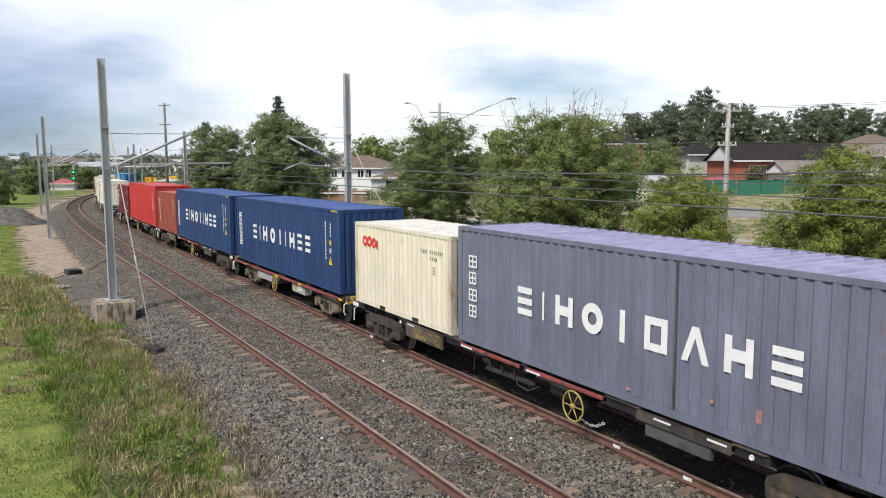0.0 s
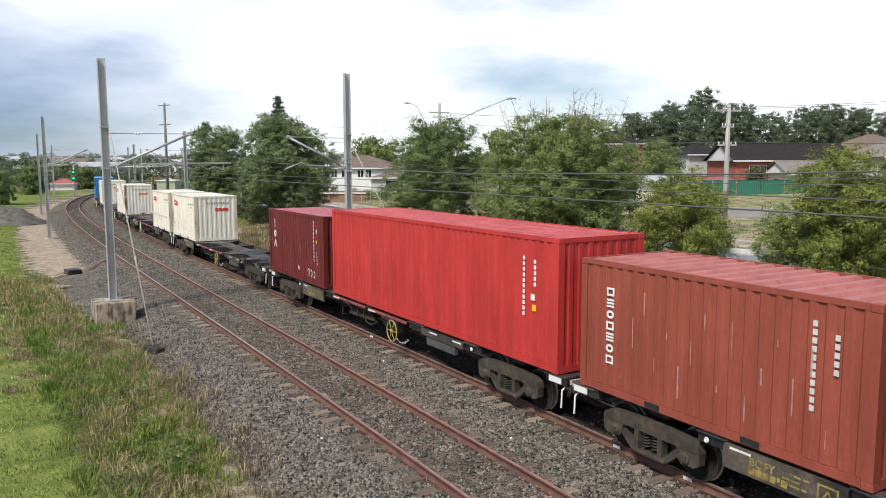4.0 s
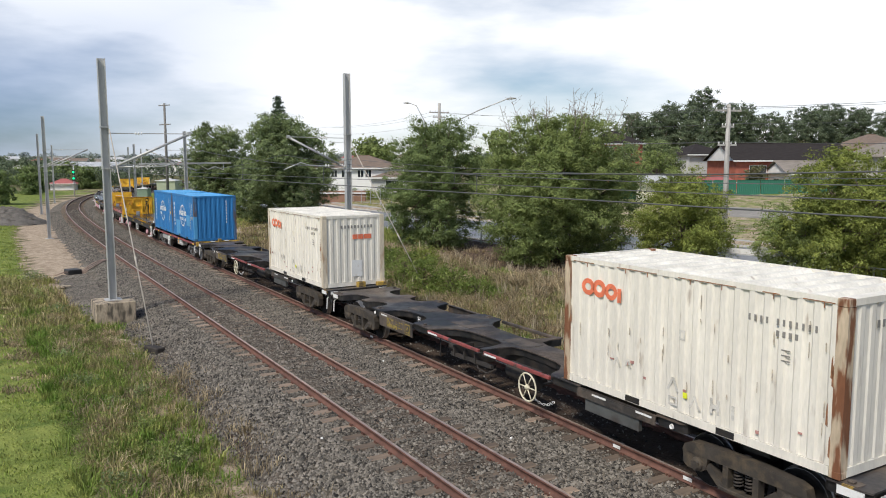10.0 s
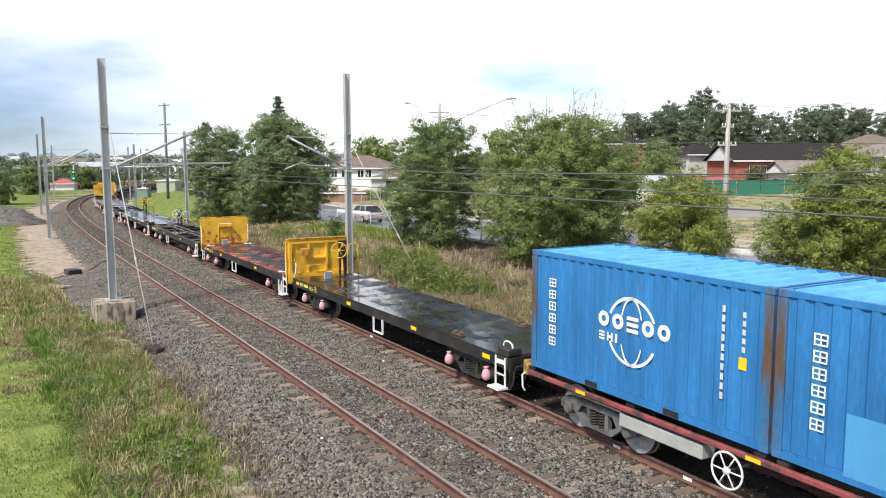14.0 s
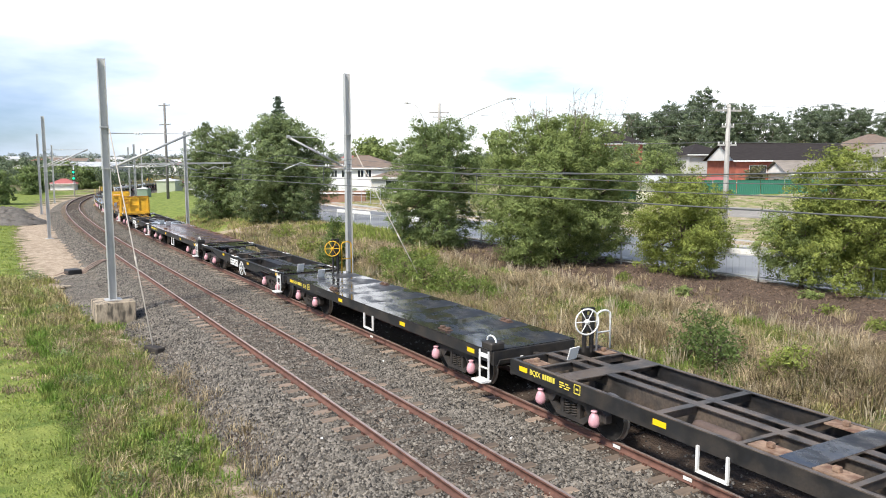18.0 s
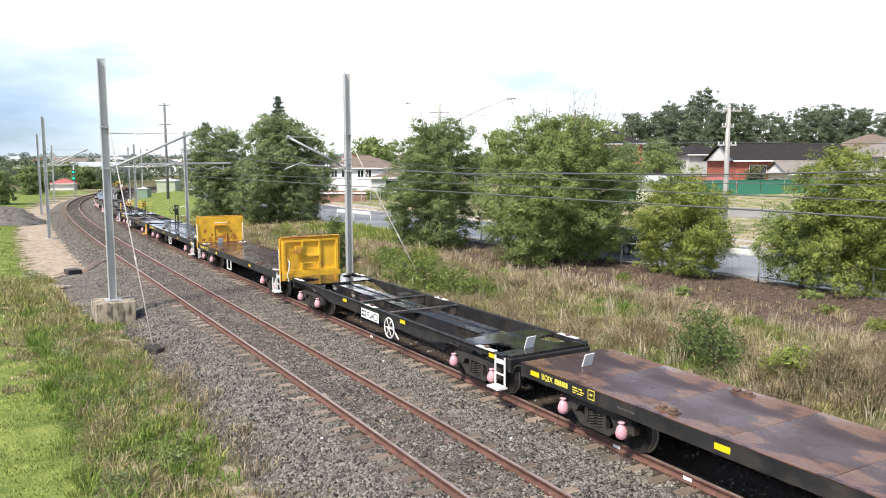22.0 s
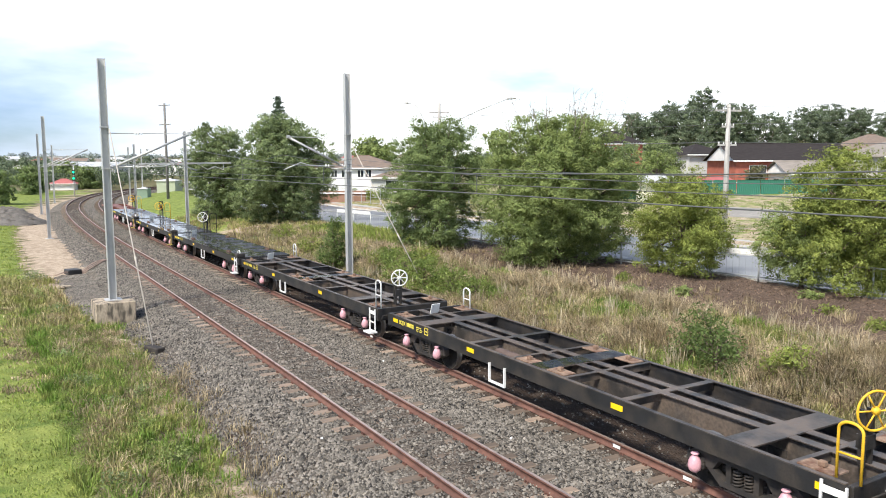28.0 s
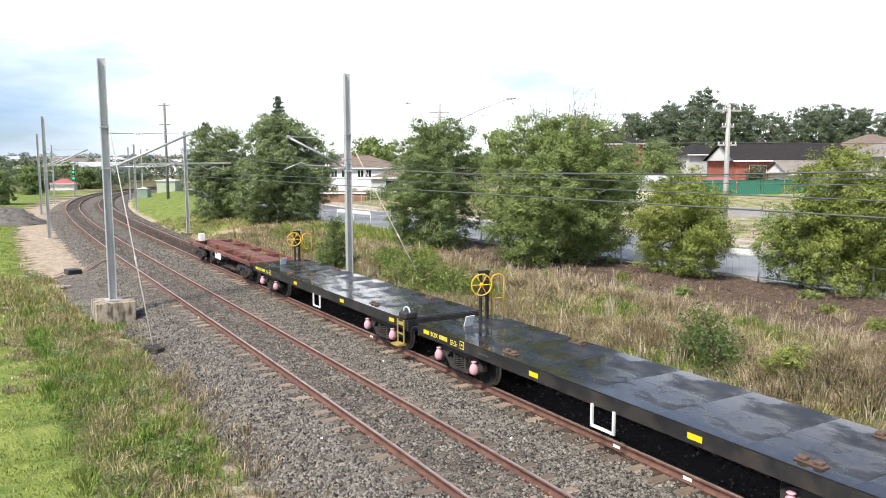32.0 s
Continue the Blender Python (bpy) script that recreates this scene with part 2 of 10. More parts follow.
# ---------------------------------------------------------------- materials
def surface(name, color, rough=0.6, metal=0.0, vary=0.2, scale=2.0, fine=30.0, bump=0.15, bump_size=0.01, other=None, other_amount=0.5,
            other_sharp=0.12, other_scale=None, stretch=(1, 1, 1), random=0.0, rough_vary=0.1, wet=0.0, island=False, world_space=False, specular=0.5,
            translucent=0.0, flecks=False, tint=(1, 1, 1)):
    """A procedural surface: a base colour broken at two scales, a second colour in blotches, relief, and uneven gloss."""
    mat = bpy.data.materials.new(name)
    mat.use_nodes = True
    nt = mat.node_tree
    nodes, links = nt.nodes, nt.links
    bsdf = nodes["Principled BSDF"]
    bsdf.inputs["Metallic"].default_value = metal
    bsdf.inputs["Specular IOR Level"].default_value = specular
    bsdf.inputs["Specular Tint"].default_value = (*tint, 1)
    co = nodes.new("ShaderNodeTexCoord")
    if world_space:
        geo = nodes.new("ShaderNodeNewGeometry")
        source = geo.outputs["Position"]
    else:
        source = co.outputs["Object"]
    mp = nodes.new("ShaderNodeMapping")
    mp.inputs["Scale"].default_value = stretch
    links.new(source, mp.inputs["Vector"])

    def noise_node(sc, detail=4.0, vec=None):
        n = nodes.new("ShaderNodeTexNoise")
        n.inputs["Scale"].default_value, n.inputs["Detail"].default_value = sc, detail
        links.new(vec or mp.outputs["Vector"], n.inputs["Vector"])
        return n

    def remap(out, a, b, lo, hi):
        r = nodes.new("ShaderNodeMapRange")
        r.inputs["From Min"].default_value, r.inputs["From Max"].default_value = a, b
        r.inputs["To Min"].default_value, r.inputs["To Max"].default_value = lo, hi
        links.new(out, r.inputs["Value"])
        return r.outputs["Result"]

    def times(col, val):
        x = nodes.new("ShaderNodeMix")
        x.data_type, x.blend_type = "RGBA", "MULTIPLY"
        x.inputs["Factor"].default_value = 1.0
        if isinstance(col, tuple):
            x.inputs["A"].default_value = (*col, 1)
        else:
            links.new(col, x.inputs["A"])
        links.new(val, x.inputs["B"])
        return x.outputs["Result"]

    big, small = noise_node(scale), noise_node(fine, 3.0)
    col = times(color, remap(big.outputs["Fac"], 0.3, 0.7, 1 - vary, 1 + vary))
    if other is not None:
        blot = noise_node(other_scale or scale * 1.7, 6.0)
        mix = nodes.new("ShaderNodeMix")
        mix.data_type = "RGBA"
        edge = 1 - other_amount
        mid = 0.5 + (edge - 0.5) * 0.5
        links.new(remap(blot.outputs["Fac"], mid - other_sharp / 2, mid + other_sharp / 2, 0, 1), mix.inputs["Factor"])
        links.new(col, mix.inputs["A"])
        mix.inputs["B"].default_value = (*other, 1)
        col = mix.outputs["Result"]
    col = times(col, remap(small.outputs["Fac"], 0.3, 0.7, 1 - vary * 0.6, 1 + vary * 0.6))
    if random or island:
        info = nodes.new("ShaderNodeNewGeometry" if island else "ShaderNodeObjectInfo")
        rnd = info.outputs["Random Per Island" if island else "Random"]
        amount = random or 0.3
        col = times(col, remap(rnd, 0, 1, 1 - amount, 1 + amount))
    links.new(col, bsdf.inputs["Base Color"])
    if wet:
        pud = noise_node(scale * (0.45 if flecks else 0.6), 9.0 if flecks else 3.0)     # films of water, broken up where flecks is set
        pud.inputs["Roughness"].default_value = 0.68 if flecks else 0.5
        links.new(remap(pud.outputs["Fac"], 0.43, 0.53 if flecks else 0.58, rough, wet), bsdf.inputs["Roughness"])
    else:
        links.new(remap(small.outputs["Fac"], 0.3, 0.7, max(0.02, rough - rough_vary), min(1, rough + rough_vary)), bsdf.inputs["Roughness"])
    if bump:
        bp = nodes.new("ShaderNodeBump")
        bp.inputs["Strength"].default_value, bp.inputs["Distance"].default_value = bump, bump_size
        links.new(small.outputs["Fac"], bp.inputs["Height"])
        links.new(bp.outputs["Normal"], bsdf.inputs["Normal"])
    if translucent:
        tr = nodes.new("ShaderNodeBsdfTranslucent")
        links.new(col, tr.inputs["Color"])
        ms = nodes.new("ShaderNodeMixShader")
        ms.inputs["Fac"].default_value = translucent
        links.new(bsdf.outputs["BSDF"], ms.inputs[1])
        links.new(tr.outputs["BSDF"], ms.inputs[2])
        links.new(ms.outputs["Shader"], nodes["Material Output"].inputs["Surface"])
    return mat


def glow(name, color, strength):
    mat = bpy.data.materials.new(name)
    mat.use_nodes = True
    b = mat.node_tree.nodes["Principled BSDF"]
    b.inputs["Base Color"].default_value = (*color, 1)
    b.inputs["Emission Color"].default_value, b.inputs["Emission Strength"].default_value = (*color, 1), strength
    return mat


RUST = (0.16, 0.075, 0.035)
m_ballast = surface("ballast_stone", (0.180, 0.163, 0.138), 0.9, specular=0.1, vary=0.3, scale=0.9, fine=40, bump=0.0, other=(0.15, 0.128, 0.105), other_amount=0.4, other_sharp=0.3, world_space=True)
m_stone = surface("ballast_pebble", (0.132, 0.119, 0.101), 0.9, vary=0.3, scale=3, fine=60, bump=0.2, island=True, random=0.95, world_space=True)


def pebbled(mat, size=19.0):
    """Gives a bed of broken stone its pebbles: each with its own tone, and deep joints between them."""
    nt = mat.node_tree
    bsdf = nt.nodes["Principled BSDF"]
    old = bsdf.inputs["Base Color"].links[0].from_socket
    geo = nt.nodes.new("ShaderNodeNewGeometry")
    vor = nt.nodes.new("ShaderNodeTexVoronoi")
    vor.inputs["Scale"].default_value = size
    nt.links.new(geo.outputs["Position"], vor.inputs["Vector"])
    sep = nt.nodes.new("ShaderNodeSeparateColor")
    nt.links.new(vor.outputs["Color"], sep.inputs["Color"])
    tone = nt.nodes.new("ShaderNodeMapRange")
    tone.inputs["To Min"].default_value, tone.inputs["To Max"].default_value = 0.25, 1.6
    nt.links.new(sep.outputs["Red"], tone.inputs["Value"])
    mul = nt.nodes.new("ShaderNodeMix")
    mul.data_type, mul.blend_type = "RGBA", "MULTIPLY"
    mul.inputs["Factor"].default_value = 1.0
    nt.links.new(old, mul.inputs["A"])
    nt.links.new(tone.outputs["Result"], mul.inputs["B"])
    nt.links.new(mul.outputs["Result"], bsdf.inputs["Base Color"])
    bp = nt.nodes.new("ShaderNodeBump")
    bp.invert = True
    bp.inputs["Strength"].default_value, bp.inputs["Distance"].default_value = 0.6, 0.05
    nt.links.new(vor.outputs["Distance"], bp.inputs["Height"])
    nt.links.new(bp.outputs["Normal"], bsdf.inputs["Normal"])


pebbled(m_ballast)
m_sleeper = surface("sleeper_timber", (0.185, 0.140, 0.105), 0.9, vary=0.35, scale=3, fine=14, bump=0.5, stretch=(1, 0.12, 1), random=0.5)
m_rail_side = surface("rusted_rail", (0.132, 0.062, 0.044), 0.75, vary=0.3, scale=4, fine=40, bump=0.25, world_space=True)
m_rail_top = surface("worn_rail_head", (0.52, 0.40, 0.34), 0.38, metal=0.6, vary=0.2, scale=3, fine=50, bump=0.05, world_space=True)
m_black = surface("black_wagon_paint", (0.017, 0.017, 0.018), 0.5, vary=0.4, scale=1.5, fine=25, bump=0.1, other=(0.048, 0.040, 0.033), other_amount=0.38, other_sharp=0.3)
# Gloss tints paint reflected sky into the decks: blue, plum and pink.
m_deck = surface("wet_black_deck", (0.018, 0.018, 0.021), 0.5, specular=0.75, tint=(0.86, 0.92, 1.0), vary=0.5, scale=1.1, fine=14, bump=0.07, wet=0.06, flecks=True, other=(0.040, 0.034, 0.029), other_amount=0.42, other_sharp=0.12, stretch=(0.7, 1, 1))
m_deck_brown = surface("wet_brown_deck", (0.062, 0.033, 0.028), 0.45, tint=(0.95, 0.84, 0.98), vary=0.4, scale=0.8, fine=14, bump=0.08, wet=0.12, other=(0.17, 0.088, 0.052), other_amount=0.5, other_sharp=0.05, stretch=(0.5, 1, 1))
m_deck_plum = surface("wet_plum_deck", (0.060, 0.036, 0.034), 0.45, tint=(0.95, 0.84, 0.98), vary=0.35, scale=0.9, fine=14, bump=0.08, wet=0.13, flecks=True, other=(0.10, 0.058, 0.046), other_amount=0.36, other_sharp=0.15, stretch=(0.6, 1, 1))
m_deck_red = surface("flaking_red_deck", (0.035, 0.032, 0.036), 0.5, vary=0.4, scale=0.9, fine=14, bump=0.2, wet=0.22, other=(0.44, 0.075, 0.055), other_amount=0.46, other_sharp=0.10, other_scale=1.2, flecks=True, tint=(1.0, 0.82, 0.92))
m_bogie = surface("grimy_bogie_iron", (0.026, 0.023, 0.021), 0.8, vary=0.4, scale=3, fine=30, bump=0.3, other=(0.05, 0.04, 0.032), other_amount=0.4, other_sharp=0.3)
m_wheel = surface("worn_wheel_steel", (0.024, 0.022, 0.020), 0.85, specular=0.1, vary=0.25, scale=4, fine=30, bump=0.1)
m_tread = surface("bright_wheel_tread", (0.25, 0.24, 0.23), 0.4, metal=0.8, vary=0.1, scale=5, fine=60, bump=0.03)
m_white = surface("white_enamel", (0.78, 0.78, 0.76), 0.5, vary=0.06, scale=3, fine=30, bump=0.05, other=(0.55, 0.5, 0.42), other_amount=0.18, other_sharp=0.2)
m_mark = surface("white_lettering_paint", (0.82, 0.82, 0.80), 0.6, vary=0.06, scale=4, fine=40, bump=0.02)
m_small_mark = surface("small_pale_marking", (0.6, 0.6, 0.58), 0.6, vary=0.1, scale=5, fine=40, bump=0.0)
m_yellow = surface("yellow_safety_paint", (0.80, 0.47, 0.03), 0.5, vary=0.12, scale=1.6, fine=24, bump=0.10, other=(0.42, 0.19, 0.035), other_amount=0.12, other_sharp=0.16)
m_bulk = surface("weathered_yellow_wall", (0.76, 0.435, 0.032), 0.55, vary=0.2, scale=1.8, fine=20, bump=0.12, other=(0.44, 0.20, 0.035), other_amount=0.12, other_sharp=0.16)
m_red_rust = surface("flaking_red_rust", (0.36, 0.13, 0.035), 0.8, vary=0.4, scale=7, fine=30, bump=0.2, other=(0.56, 0.29, 0.03), other_amount=0.36, other_sharp=0.08)
m_rusty_yellow = surface("rusty_yellow_paint", (0.62, 0.31, 0.03), 0.6, vary=0.25, scale=2.5, fine=20, bump=0.15, other=(0.24, 0.10, 0.04), other_amount=0.40, other_sharp=0.2)
m_reflect = surface("yellow_reflector", (0.9, 0.58, 0.01), 0.4, vary=0.05, scale=4, fine=40, bump=0.0)
m_pink = surface("pink_plastic_wrap", (0.64, 0.35, 0.39), 0.4, vary=0.12, scale=9, fine=40, bump=0.4)
m_red_sill = surface("faded_red_sill", (0.27, 0.065, 0.06), 0.55, vary=0.25, scale=2, fine=20, bump=0.1, other=(0.07, 0.05, 0.045), other_amount=0.35, other_sharp=0.1)
m_tan_rust = surface("tan_rusty_plate", (0.26, 0.175, 0.12), 0.85, vary=0.3, scale=3, fine=25, bump=0.3, other=(0.14, 0.07, 0.045), other_amount=0.4, other_sharp=0.2)
m_tank = surface("dusty_brown_tank", (0.125, 0.088, 0.072), 0.7, vary=0.25, scale=2, fine=22, bump=0.1)
m_rust = surface("rusty_plate", (0.14, 0.085, 0.06), 0.85, vary=0.3, scale=3, fine=25, bump=0.3)
m_silver = surface("grey_enclosure_paint", (0.38, 0.38, 0.36), 0.5, vary=0.15, scale=3, fine=20, bump=0.1)
m_galv = surface("galvanised_steel", (0.50, 0.50, 0.49), 0.5, metal=0.3, vary=0.15, scale=1.5, fine=20, bump=0.06, stretch=(3, 3, 0.4))
m_concrete = surface("weathered_concrete", (0.45, 0.37, 0.27), 0.9, vary=0.3, scale=1.5, fine=18, bump=0.3, other=(0.10, 0.085, 0.065), other_amount=0.46, other_sharp=0.16, other_scale=3.0, stretch=(1.6, 1.6, 0.5))
m_wood_pole = surface("weathered_pole_timber", (0.40, 0.385, 0.355), 0.9, vary=0.25, scale=3, fine=24, bump=0.3, stretch=(4, 4, 0.25))
m_wire = surface("dull_copper_wire", (0.13, 0.132, 0.128), 0.5, metal=0.3, vary=0.1, scale=2, fine=10, bump=0.0)
m_rope = surface("pale_guy_strand", (0.45, 0.41, 0.36), 0.7, vary=0.15, scale=4, fine=30, bump=0.1)
m_porcelain = surface("white_porcelain", (0.75, 0.75, 0.73), 0.2, vary=0.05, scale=5, fine=30, bump=0.0)

# ---------------------------------------------------------------- the ground
def zone_ground():
    """Earth whose cover is mixed from lawn, weeds, bark mulch and bare soil by the zone attribute."""
    mat = bpy.data.materials.new("ground_cover")
    mat.use_nodes = True
    nt = mat.node_tree
    nodes, links = nt.nodes, nt.links
    bsdf = nodes["Principled BSDF"]
    bsdf.inputs["Roughness"].default_value = 0.95
    bsdf.inputs["Specular IOR Level"].default_value = 0.15
    geo = nodes.new("ShaderNodeNewGeometry")
    zone = nodes.new("ShaderNodeVertexColor")
    zone.layer_name = "zone"
    sep = nodes.new("ShaderNodeSeparateColor")
    links.new(zone.outputs["Color"], sep.inputs["Color"])

    def noise_at(sc, detail=5.0):
        n = nodes.new("ShaderNodeTexNoise")
        n.inputs["Scale"].default_value, n.inputs["Detail"].default_value = sc, detail
        links.new(geo.outputs["Position"], n.inputs["Vector"])
        return n.outputs["Fac"]

    def ramp(out, c0, c1, lo=0.35, hi=0.65):
        r = nodes.new("ShaderNodeValToRGB")
        r.color_ramp.elements[0].position, r.color_ramp.elements[1].position = lo, hi
        r.color_ramp.elements[0].color, r.color_ramp.elements[1].color = (*c0, 1), (*c1, 1)
        links.new(out, r.inputs["Fac"])
        return r.outputs["Color"]

    edge = noise_at(1.1)

    def over(base, top, mask):
        add = nodes.new("ShaderNodeMath")
        add.operation = "ADD"
        links.new(mask, add.inputs[0])
        links.new(edge, add.inputs[1])
        r = nodes.new("ShaderNodeMapRange")
        r.inputs["From Min"].default_value, r.inputs["From Max"].default_value = 0.88, 1.12
        links.new(add.outputs[0], r.inputs["Value"])
        mx = nodes.new("ShaderNodeMix")
        mx.data_type = "RGBA"
        links.new(r.outputs["Result"], mx.inputs["Factor"])
        links.new(base, mx.inputs["A"])
        links.new(top, mx.inputs["B"])
        return mx.outputs["Result"]

    soil = ramp(noise_at(3.0), (0.32, 0.25, 0.18), (0.53, 0.425, 0.32))
    lawn = ramp(noise_at(1.6), (0.115, 0.165, 0.036), (0.255, 0.295, 0.076))
    weed = ramp(noise_at(1.4), (0.085, 0.10, 0.035), (0.20, 0.165, 0.095))
    mulch = ramp(noise_at(9.0), (0.066, 0.046, 0.036), (0.175, 0.126, 0.094))
    col = over(over(over(soil, lawn, sep.outputs["Red"]), weed, sep.outputs["Green"]), mulch, sep.outputs["Blue"])
    fine = noise_at(28.0, 3.0)
    shade = nodes.new("ShaderNodeMapRange")
    shade.inputs["From Min"].default_value, shade.inputs["From Max"].default_value = 0.3, 0.7
    shade.inputs["To Min"].default_value, shade.inputs["To Max"].default_value = 0.7, 1.25
    links.new(fine, shade.inputs["Value"])
    mul = nodes.new("ShaderNodeMix")
    mul.data_type, mul.blend_type = "RGBA", "MULTIPLY"
    mul.inputs["Factor"].default_value = 1.0
    links.new(col, mul.inputs["A"])
    links.new(shade.outputs["Result"], mul.inputs["B"])
    links.new(mul.outputs["Result"], bsdf.inputs["Base Color"])
    bp = nodes.new("ShaderNodeBump")
    bp.inputs["Strength"].default_value, bp.inputs["Distance"].default_value = 0.7, 0.05
    links.new(fine, bp.inputs["Height"])
    links.new(bp.outputs["Normal"], bsdf.inputs["Normal"])
    return mat


def spread(lo, hi, step, far, grow=1.16):
    mid = list(np.arange(lo, hi + step / 2, step))
    out, g = [], step
    while (out[-1] if out else hi) < far:
        g *= grow
        out.append((out[-1] if out else hi) + g)
    back, g = [], step
    while (back[-1] if back else lo) > -far:
        g *= grow
        back.append((back[-1] if back else lo) - g)
    return np.array(back[::-1] + mid + out)


def soft_step(x, a, b):
    k = np.clip((x - a) / (b - a), 0, 1)
    return k * k * (3 - 2 * k)


gx, gy = np.meshgrid(spread(-50, 40, 0.8, 4200), spread(-12, 110, 0.8, 4200))
gs, gd = near_line(gx.ravel(), gy.ravel())
gz = ground_z(gs, gd)
far_off = np.hypot(gx.ravel(), gy.ravel())
gz += np.where(np.abs(gd + 2) > 7, 1, 0) * 0.025 * np.sin(gx.ravel() * 1.7 + 2 * np.sin(gy.ravel() * 0.9)) * np.cos(gy.ravel() * 1.3)
gz = np.where((gd > -10) & (gd < -6.45) & (gs > 37), np.maximum(gz, -0.46), gz)        # bare earth level with the ballast
gz += 30 * soft_step(far_off, 600, 3400)            # low hills round the town
ni, nj = gx.shape
idx = np.arange(ni * nj).reshape(ni, nj)
g_faces = np.stack([idx[:-1, :-1].ravel(), idx[:-1, 1:].ravel(), idx[1:, 1:].ravel(), idx[1:, :-1].ravel()], 1)
g_mesh = raw_mesh("ground", np.stack([gx.ravel(), gy.ravel(), gz], 1), g_faces, zone_ground(), True)
lawn_w = np.maximum(soft_step(-gd, 9.1, 10.4), 0.50 * soft_step(gd - road_shift(gs), 29.5, 31)) + soft_step(gd, 3.2, 4) * (1 - soft_step(gd, 12, 15)) * soft_step(gs, 50, 62)
weed_w = np.maximum(soft_step(-gd, 7.1, 8.6) * (1 - 0.75 * soft_step(gs, 20, 26) * (1 - soft_step(gs, 105, 120)) * (1 - soft_step(-gd, 9.0, 9.8))) * (1 - 0.45 * soft_step(-gd, 9.2, 10.2)) * (1 - soft_step(-gd, 9.6, 10.8)),
                    soft_step(gd, 2.9, 3.6) * (1 - soft_step(gd, 8.5, 10.5)) * (1 - soft_step(gs, 46, 58)))
afar = soft_step(far_off, 150, 230)
lawn_w, weed_w = lawn_w * (1 - 0.8 * afar), np.maximum(weed_w, 0.9 * afar)
mulch_w = soft_step(gd, 8.5, 10.5) * (1 - soft_step(gd, 17, 17.5)) * (1 - soft_step(gs, 34, 48))
weed_w = np.maximum(weed_w, soft_step(gd, 8.0, 9.0) * (1 - soft_step(gd, 17, 17.5)) * soft_step(gs, 34, 48) * (1 - soft_step(gs, 50, 60)) * 0.6)
zone = g_mesh.color_attributes.new("zone", "FLOAT_COLOR", "POINT")
zone.data.foreach_set("color", np.stack([np.clip(lawn_w, 0, 1), weed_w, mulch_w, np.ones_like(gs)], 1).astype(np.float32).ravel())
ground = tagged(new("ground", g_mesh), "grass, weeds and bark mulch beside the railway", "ground", kind="structure")


def ribbon(s_values, profile, wave=0.0, seed=1, bent=False):
    """A sheet along the line with the given cross section of (d, z)."""
    rng = np.random.default_rng(seed)
    x, y, a = line_at(np.asarray(s_values, float))
    d, z = np.array([p[0] for p in profile]), np.array([p[1] for p in profile])
    if bent:
        d = d[None, :] + road_shift(s_values)[:, None]
    vx = x[:, None] + np.sin(a)[:, None] * d
    vy = y[:, None] - np.cos(a)[:, None] * d
    vz = np.broadcast_to(z, vx.shape) + (rng.normal(0, wave, vx.shape) if wave else 0)
    n, k = vx.shape
    ii = np.arange(n * k).reshape(n, k)
    fs = np.stack([ii[:-1, :-1].ravel(), ii[:-1, 1:].ravel(), ii[1:, 1:].ravel(), ii[1:, :-1].ravel()], 1)
    return np.stack([vx.ravel(), vy.ravel(), vz.ravel()], 1), fs


# ballast bed
BED = [(-8.0, -0.95), (-7.3, -0.72), (-6.7, -0.52), (-5.75, -0.235), (-5.3, -0.185), (-4.75, -0.18), (-4.5, -0.152), (-3.35, -0.152), (-3.1, -0.18), (-2.5, -0.185), (-1.95, -0.20), (-1.4, -0.19), (-0.85, -0.18), (-0.62, -0.128), (0.62, -0.128), (0.9, -0.175), (1.4, -0.19), (1.9, -0.23), (2.9, -0.58), (3.4, -0.8)]


def bed_z(d):
    return np.interp(d, [p[0] for p in BED], [p[1] for p in BED])


bed_d = np.arange(-8.0, 3.41, 0.19)
near_v, near_f = ribbon(np.arange(-60, -10, 1.0), [(d, float(bed_z(d))) for d in bed_d], 0.012)
mid_v, mid_f = ribbon(np.arange(-11, 60, 0.2), [(d, float(bed_z(d))) for d in bed_d], 0.014)
far_v, far_f = ribbon(np.arange(59.8, 440, 2.0), [(d, float(bed_z(d))) for d in bed_d], 0.01)
b_v = np.concatenate([near_v, mid_v, far_v])
b_f = np.concatenate([near_f, mid_f + len(near_v), far_f + len(near_v) + len(mid_v)])
b_mesh = raw_mesh("ballast_bed", b_v, b_f, m_ballast, True)
b_s, b_d = near_line(b_v[:, 0], b_v[:, 1])
# First term: grease and painted-in shade between the train's rails.
stain_shade_w = np.maximum(np.maximum(0.9 * (1 - soft_step(np.abs(b_d), 0.9, 1.35)) * (1 - 0.5 * soft_step(b_s, 45, 90)), 0), np.maximum(1 - soft_step(np.abs(b_d), 0.75, 1.5), 1 - soft_step(np.abs(b_d + APART), 0.75, 1.4)) * (0.42 + 0.25 * soft_step(b_s, 20, 60)))
stain_shade_w = np.maximum(stain_shade_w, (0.45 + 0.4 * np.clip(np.sin(b_s * 1.3 + 2 * b_d) + 0.5, 0, 1)) * soft_step(-b_d, 6.2, 6.9) * (1 - soft_step(b_s, 14, 20)))
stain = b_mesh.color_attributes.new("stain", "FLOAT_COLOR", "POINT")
stain.data.foreach_set("color", np.repeat(stain_shade_w[:, None], 4, axis=1).astype(np.float32).ravel())
nt_ = m_ballast.node_tree                       # brake dust and rust along the rails, and painted shade under the train
b_bsdf = nt_.nodes["Principled BSDF"]
b_old = b_bsdf.inputs["Base Color"].links[0].from_socket
b_att = nt_.nodes.new("ShaderNodeVertexColor")
b_att.layer_name = "stain"
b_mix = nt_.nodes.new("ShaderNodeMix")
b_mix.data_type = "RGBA"
